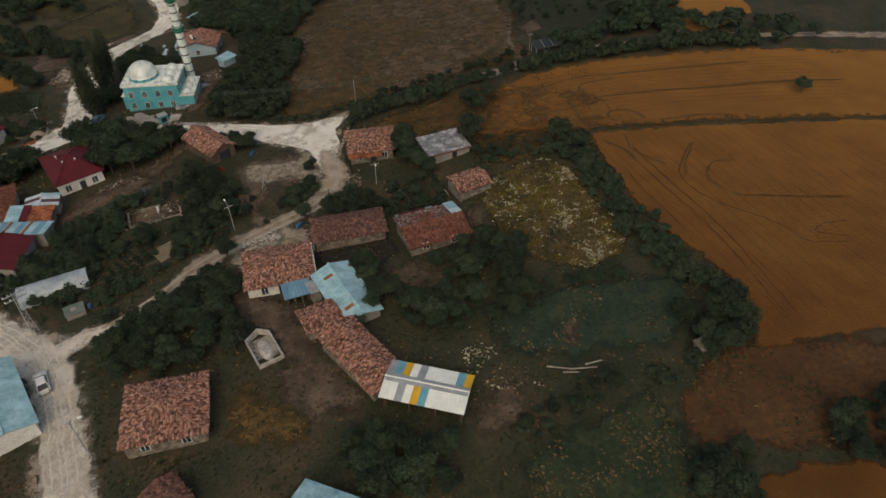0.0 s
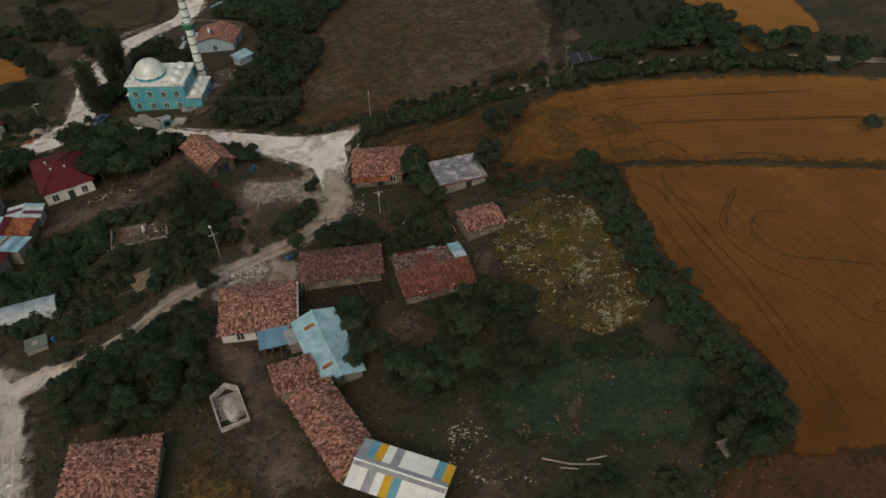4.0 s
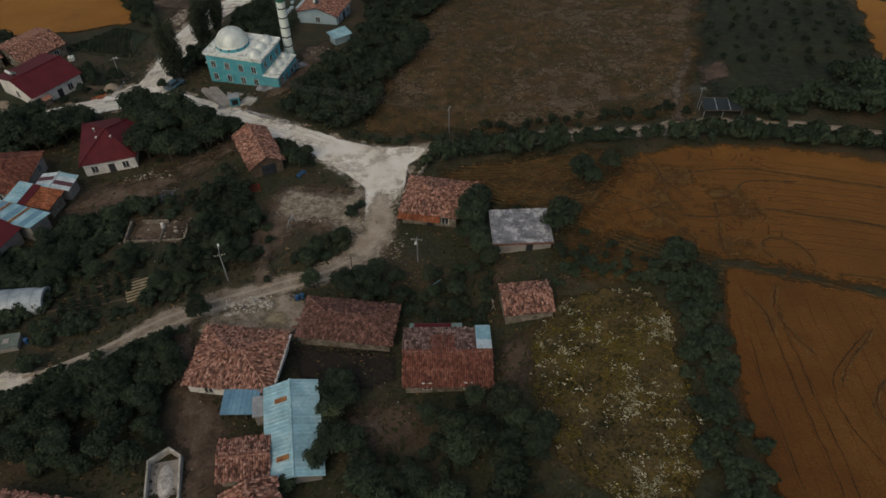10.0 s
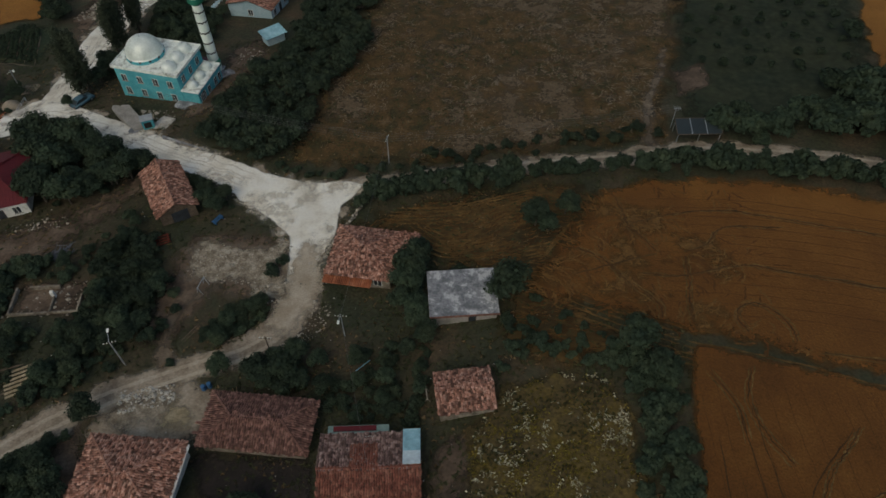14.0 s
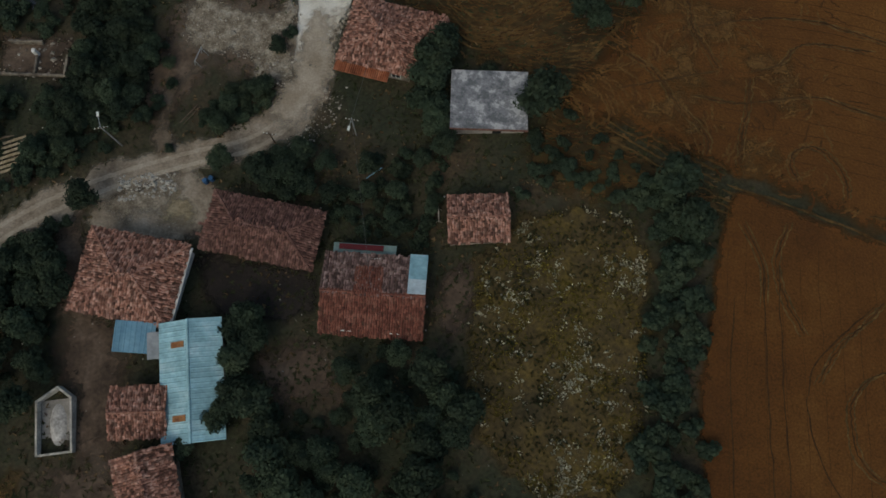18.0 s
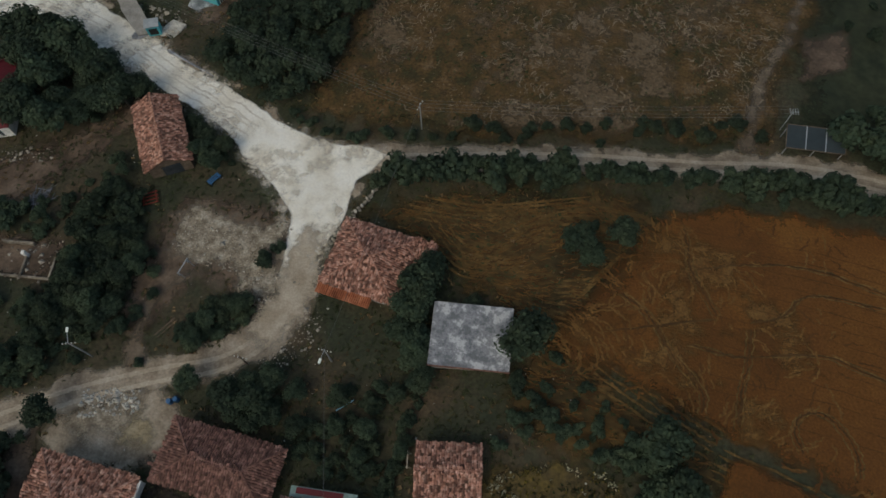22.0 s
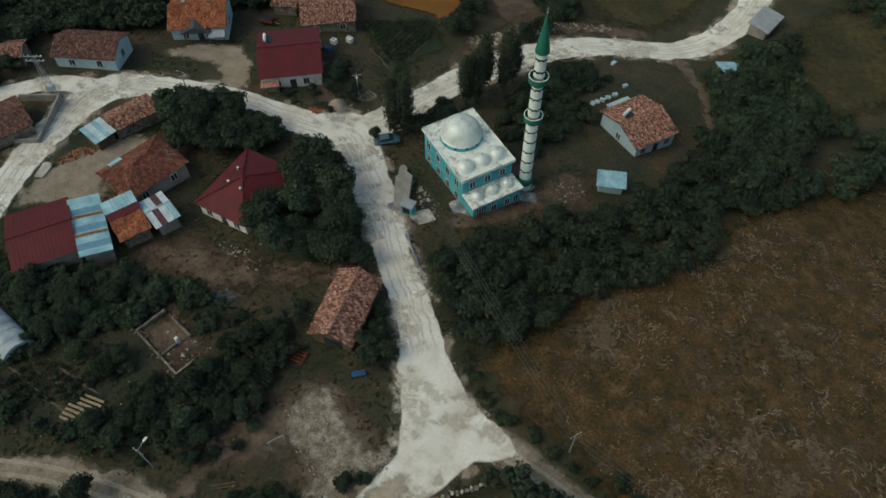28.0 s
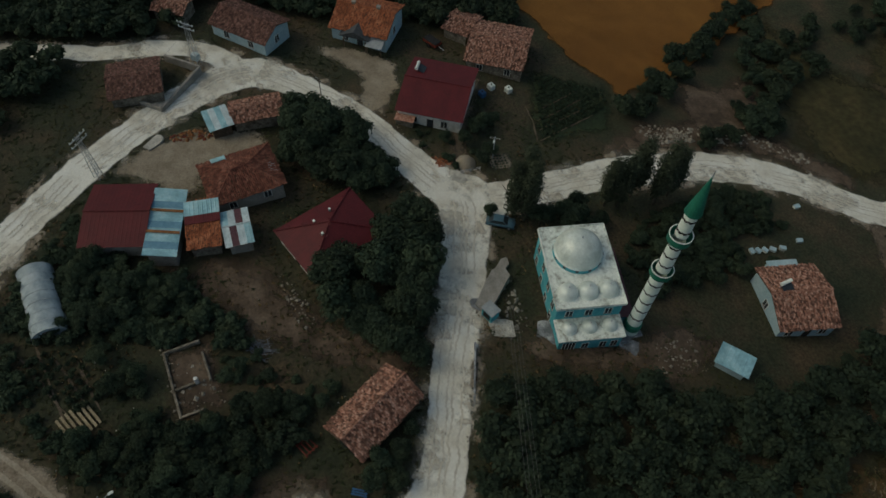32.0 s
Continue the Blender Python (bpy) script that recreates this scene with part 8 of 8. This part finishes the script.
region("straw_patch", outline([(-18.9, -13.6), (-16.2, -13.4), (-16.0, -11.0), (-18.6, -10.9)]), 0.10, M_STRAW_PALE, "yellow straw strewn in the farmyard", "ground", "stuff", 0.4, 1.2, soft=2.0)
tufts("plot_tufts", outline(CLOVER), (6, 40, -55, -38), 2600, 0.22, M_STRAW, "tan stubble tufts in the green plot", 0.4, 27, patchy(3.0, 0.66, 17), lift=0.14)
tufts("plot_tufts", outline([(7, -64), (16, -62), (24, -60), (25, -67), (23, -75), (10, -80), (3, -71)]), (2, 26, -81, -59), 2400, 0.22, M_STRAW, "tan stubble tufts in the grass plot", 0.4, 28, patchy(3.0, 0.64, 18), lift=0.14)
tufts("dry_tufts", outline([(-29.1, -47.7), (-27, -42.5), (-23.8, -46), (-19.9, -51), (-20.2, -54), (-27.1, -52.2)]), (-30, -19, -55, -42), 900, 0.24, M_STRAW, "golden dry grass tufts", 0.5, 29, patchy(2.0, 0.45, 19))
bp = thing("branch_pile", -42.6, 11.7, 35, None, "tangled pile of grey-blue cut branches", "branches")
rng = random.Random(44)
for k in range(46):
    a, l = rng.gauss(0.4, 0.55), rng.uniform(0.8, 2.2)
    x, y, z = rng.uniform(-1.6, 1.6), rng.uniform(-1.0, 1.0), rng.uniform(0.05, 0.5)
    part("branch", tube((x - l * math.cos(a) / 2, y - l * math.sin(a) / 2, z), (x + l * math.cos(a) / 2, y + l * math.sin(a) / 2, z + rng.uniform(-0.12, 0.2)), 0.05, 0.025, 5), M_BRANCH, bp)
stones("scrap_heap", spots_in([(-82.6, 3.5), (-82.9, 8.0), (-81.4, 10.5), (-80.6, 9.0), (-81.0, 4.0)], 70, 34), 0.22, "rusty junk piled beside the road", 34, M_RUST)
stones("scrap_heap", spots_in([(-82.6, 3.5), (-82.9, 8.0), (-81.4, 10.5), (-80.6, 9.0), (-81.0, 4.0)], 40, 35), 0.2, "dark red junk piled beside the road", 35, M_RED_PAINT)
slab(-81.2, 1.5, -50, 3.2, 1.6, 0.15, 0, M_LIME, "pale slab at the road edge", 77)
house("shed", "small tumbledown shed with reddish tile roof", -112.4, 7.0, 6.2, 5.0, 60, 2.2, 0.9, "gable", M_TILE, M_STONE, seed=41, category="shed")
pp = thing("plastic_pipe", 2.8, -4.2, 45, None, "pale blue plastic pipe lying in grass", "pipe")
part("pipe", tube((-1.1, 0, 0.15), (1.1, 0, 0.22), 0.07, 0.07, 8), M_STRIPE, pp)
bk = thing("bucket", 1.2, -2.8, 0, None, "white plastic bucket in the grass", "bucket")
part("body", lathe([(0.16, 0), (0.2, 0.36), (0.22, 0.37), (0.18, 0.34), (0, 0.3)], 14), M_WHITE_SHEET, bk)
sh = thing("saw_horse", 11.0, -8.2, 12, None, "pale wooden saw horse beside the shed", "saw horse")
for y in (-0.7, 0.7):
    part("leg", tube((-0.35, y, 0), (0, y, 0.85), 0.05, 0.05, 6), M_ROCK, sh)
    part("leg", tube((0.35, y, 0), (0, y, 0.85), 0.05, 0.05, 6), M_ROCK, sh)
part("beam", box(-0.06, 0.06, -0.9, 0.9, 0.82, 0.94, bevel=0.01), M_ROCK, sh)
# kitchen garden in rows above the village
GARDEN_PLOT = [(-88, 66), (-81.6, 78), (-72, 74), (-70.8, 61), (-78, 62)]
region("garden_plot", outline(GARDEN_PLOT), 0.05, M_PLOT, "dark green kitchen garden in rows", "field", "structure", 0.5, 2.0, soft=2.5)
rows = []
for k in range(14):
    for j in range(16):
        x, y = -71.5 - 1.15 * k - 0.42 * j + rs.normal() * 0.08, 62.0 + 0.25 * k + 0.92 * j + rs.normal() * 0.08
        if float(poly_sd(np.array(x), np.array(y), GARDEN_PLOT)) < -0.6:
            rows.append((x, y))
grove("garden_rows", rows, 0.34, "rows of vegetable plants", "plants", BUSHES, rs, 0.25)
field = [(-50, -14.5), (-47, -8.5), (-41, -5.5), (-38.5, -8.5), (-44, -15), (-49, -17)]
rows = [(-49.5 + 1.3 * k + 0.5 * j, -15.5 + 0.75 * k - 0.95 * j + 5.5) for k in range(10) for j in range(10)]
grove("garden_rows", [(x + rs.normal() * 0.12, y + rs.normal() * 0.12) for x, y in rows if float(poly_sd(np.array(x), np.array(y), field)) < -0.3], 0.42, "rows of vegetable plants in a garden bed", "plants", BUSHES, rs, 0.3)
hp = thing("sand_heap", -68.3, 46.7, 0, None, "smooth heap of pale sand beside the road", "heap")
bm = lathe([(1.75, -0.15), (1.5, 0.25), (0.95, 0.8), (0.4, 1.15), (0, 1.22)], 20)
hr2 = random.Random(3)
for v in bm.verts:
    v.co.x *= hr2.uniform(0.93, 1.07)
    v.co.y *= hr2.uniform(0.93, 1.07)
part("mound", bm, M_SAND, hp, smooth=True)
rl2 = thing("low_fence", -66.3, 46.9, 90, None, "low grey rail fence beside the road", "fence")
for x in (-1.6, 0, 1.6):
    part("post", box(x - 0.05, x + 0.05, -0.05, 0.05, -0.2, 0.8), M_STEEL, rl2)
for z in (0.4, 0.75):
    part("rail", box(-1.7, 1.7, -0.03, 0.03, z, z + 0.06), M_STEEL, rl2)
bed = [(-69.2, 50.3), (-66.2, 50.5), (-65.9, 53.8), (-69.0, 53.9)]
region("garden_bed", outline(bed), 0.08, M_SAND, "sandy bed set with small plants", "ground", "structure", 0.3, 1.5, soft=0.8)
grove("bed_plants", [(-68.8 + 0.6 * i, 50.9 + 0.6 * j) for i in range(5) for j in range(5)], 0.16, "small dark plants in a sandy bed", "plants", BUSHES, rs, 0.2)
stones("rubble", spots_in([(-72, 80), (-70, 79), (-66.5, 88), (-63, 100), (-58, 106.5), (-60, 108.5), (-66, 101), (-70, 90)], 260, 41), 0.22, "pale boulders and rubble along the road bank", 41)
bd = thing("boulder", -33.2, -61.6, 20, None, "tan rounded boulder beside the outhouse", "boulder")
bm = bmesh.new()
bmesh.ops.create_icosphere(bm, subdivisions=3, radius=1.0)
for v in bm.verts:
    f = 0.8 + 0.4 * float(vnoise(v.co.x * 2 + 5, v.co.y * 2 + v.co.z, 1.0, 81))
    v.co = Vector((v.co.x * 0.85 * f, v.co.y * 1.0 * f, v.co.z * 0.75 * f + 0.4))
part("rock", bm, M_SAND, bd, smooth=True)
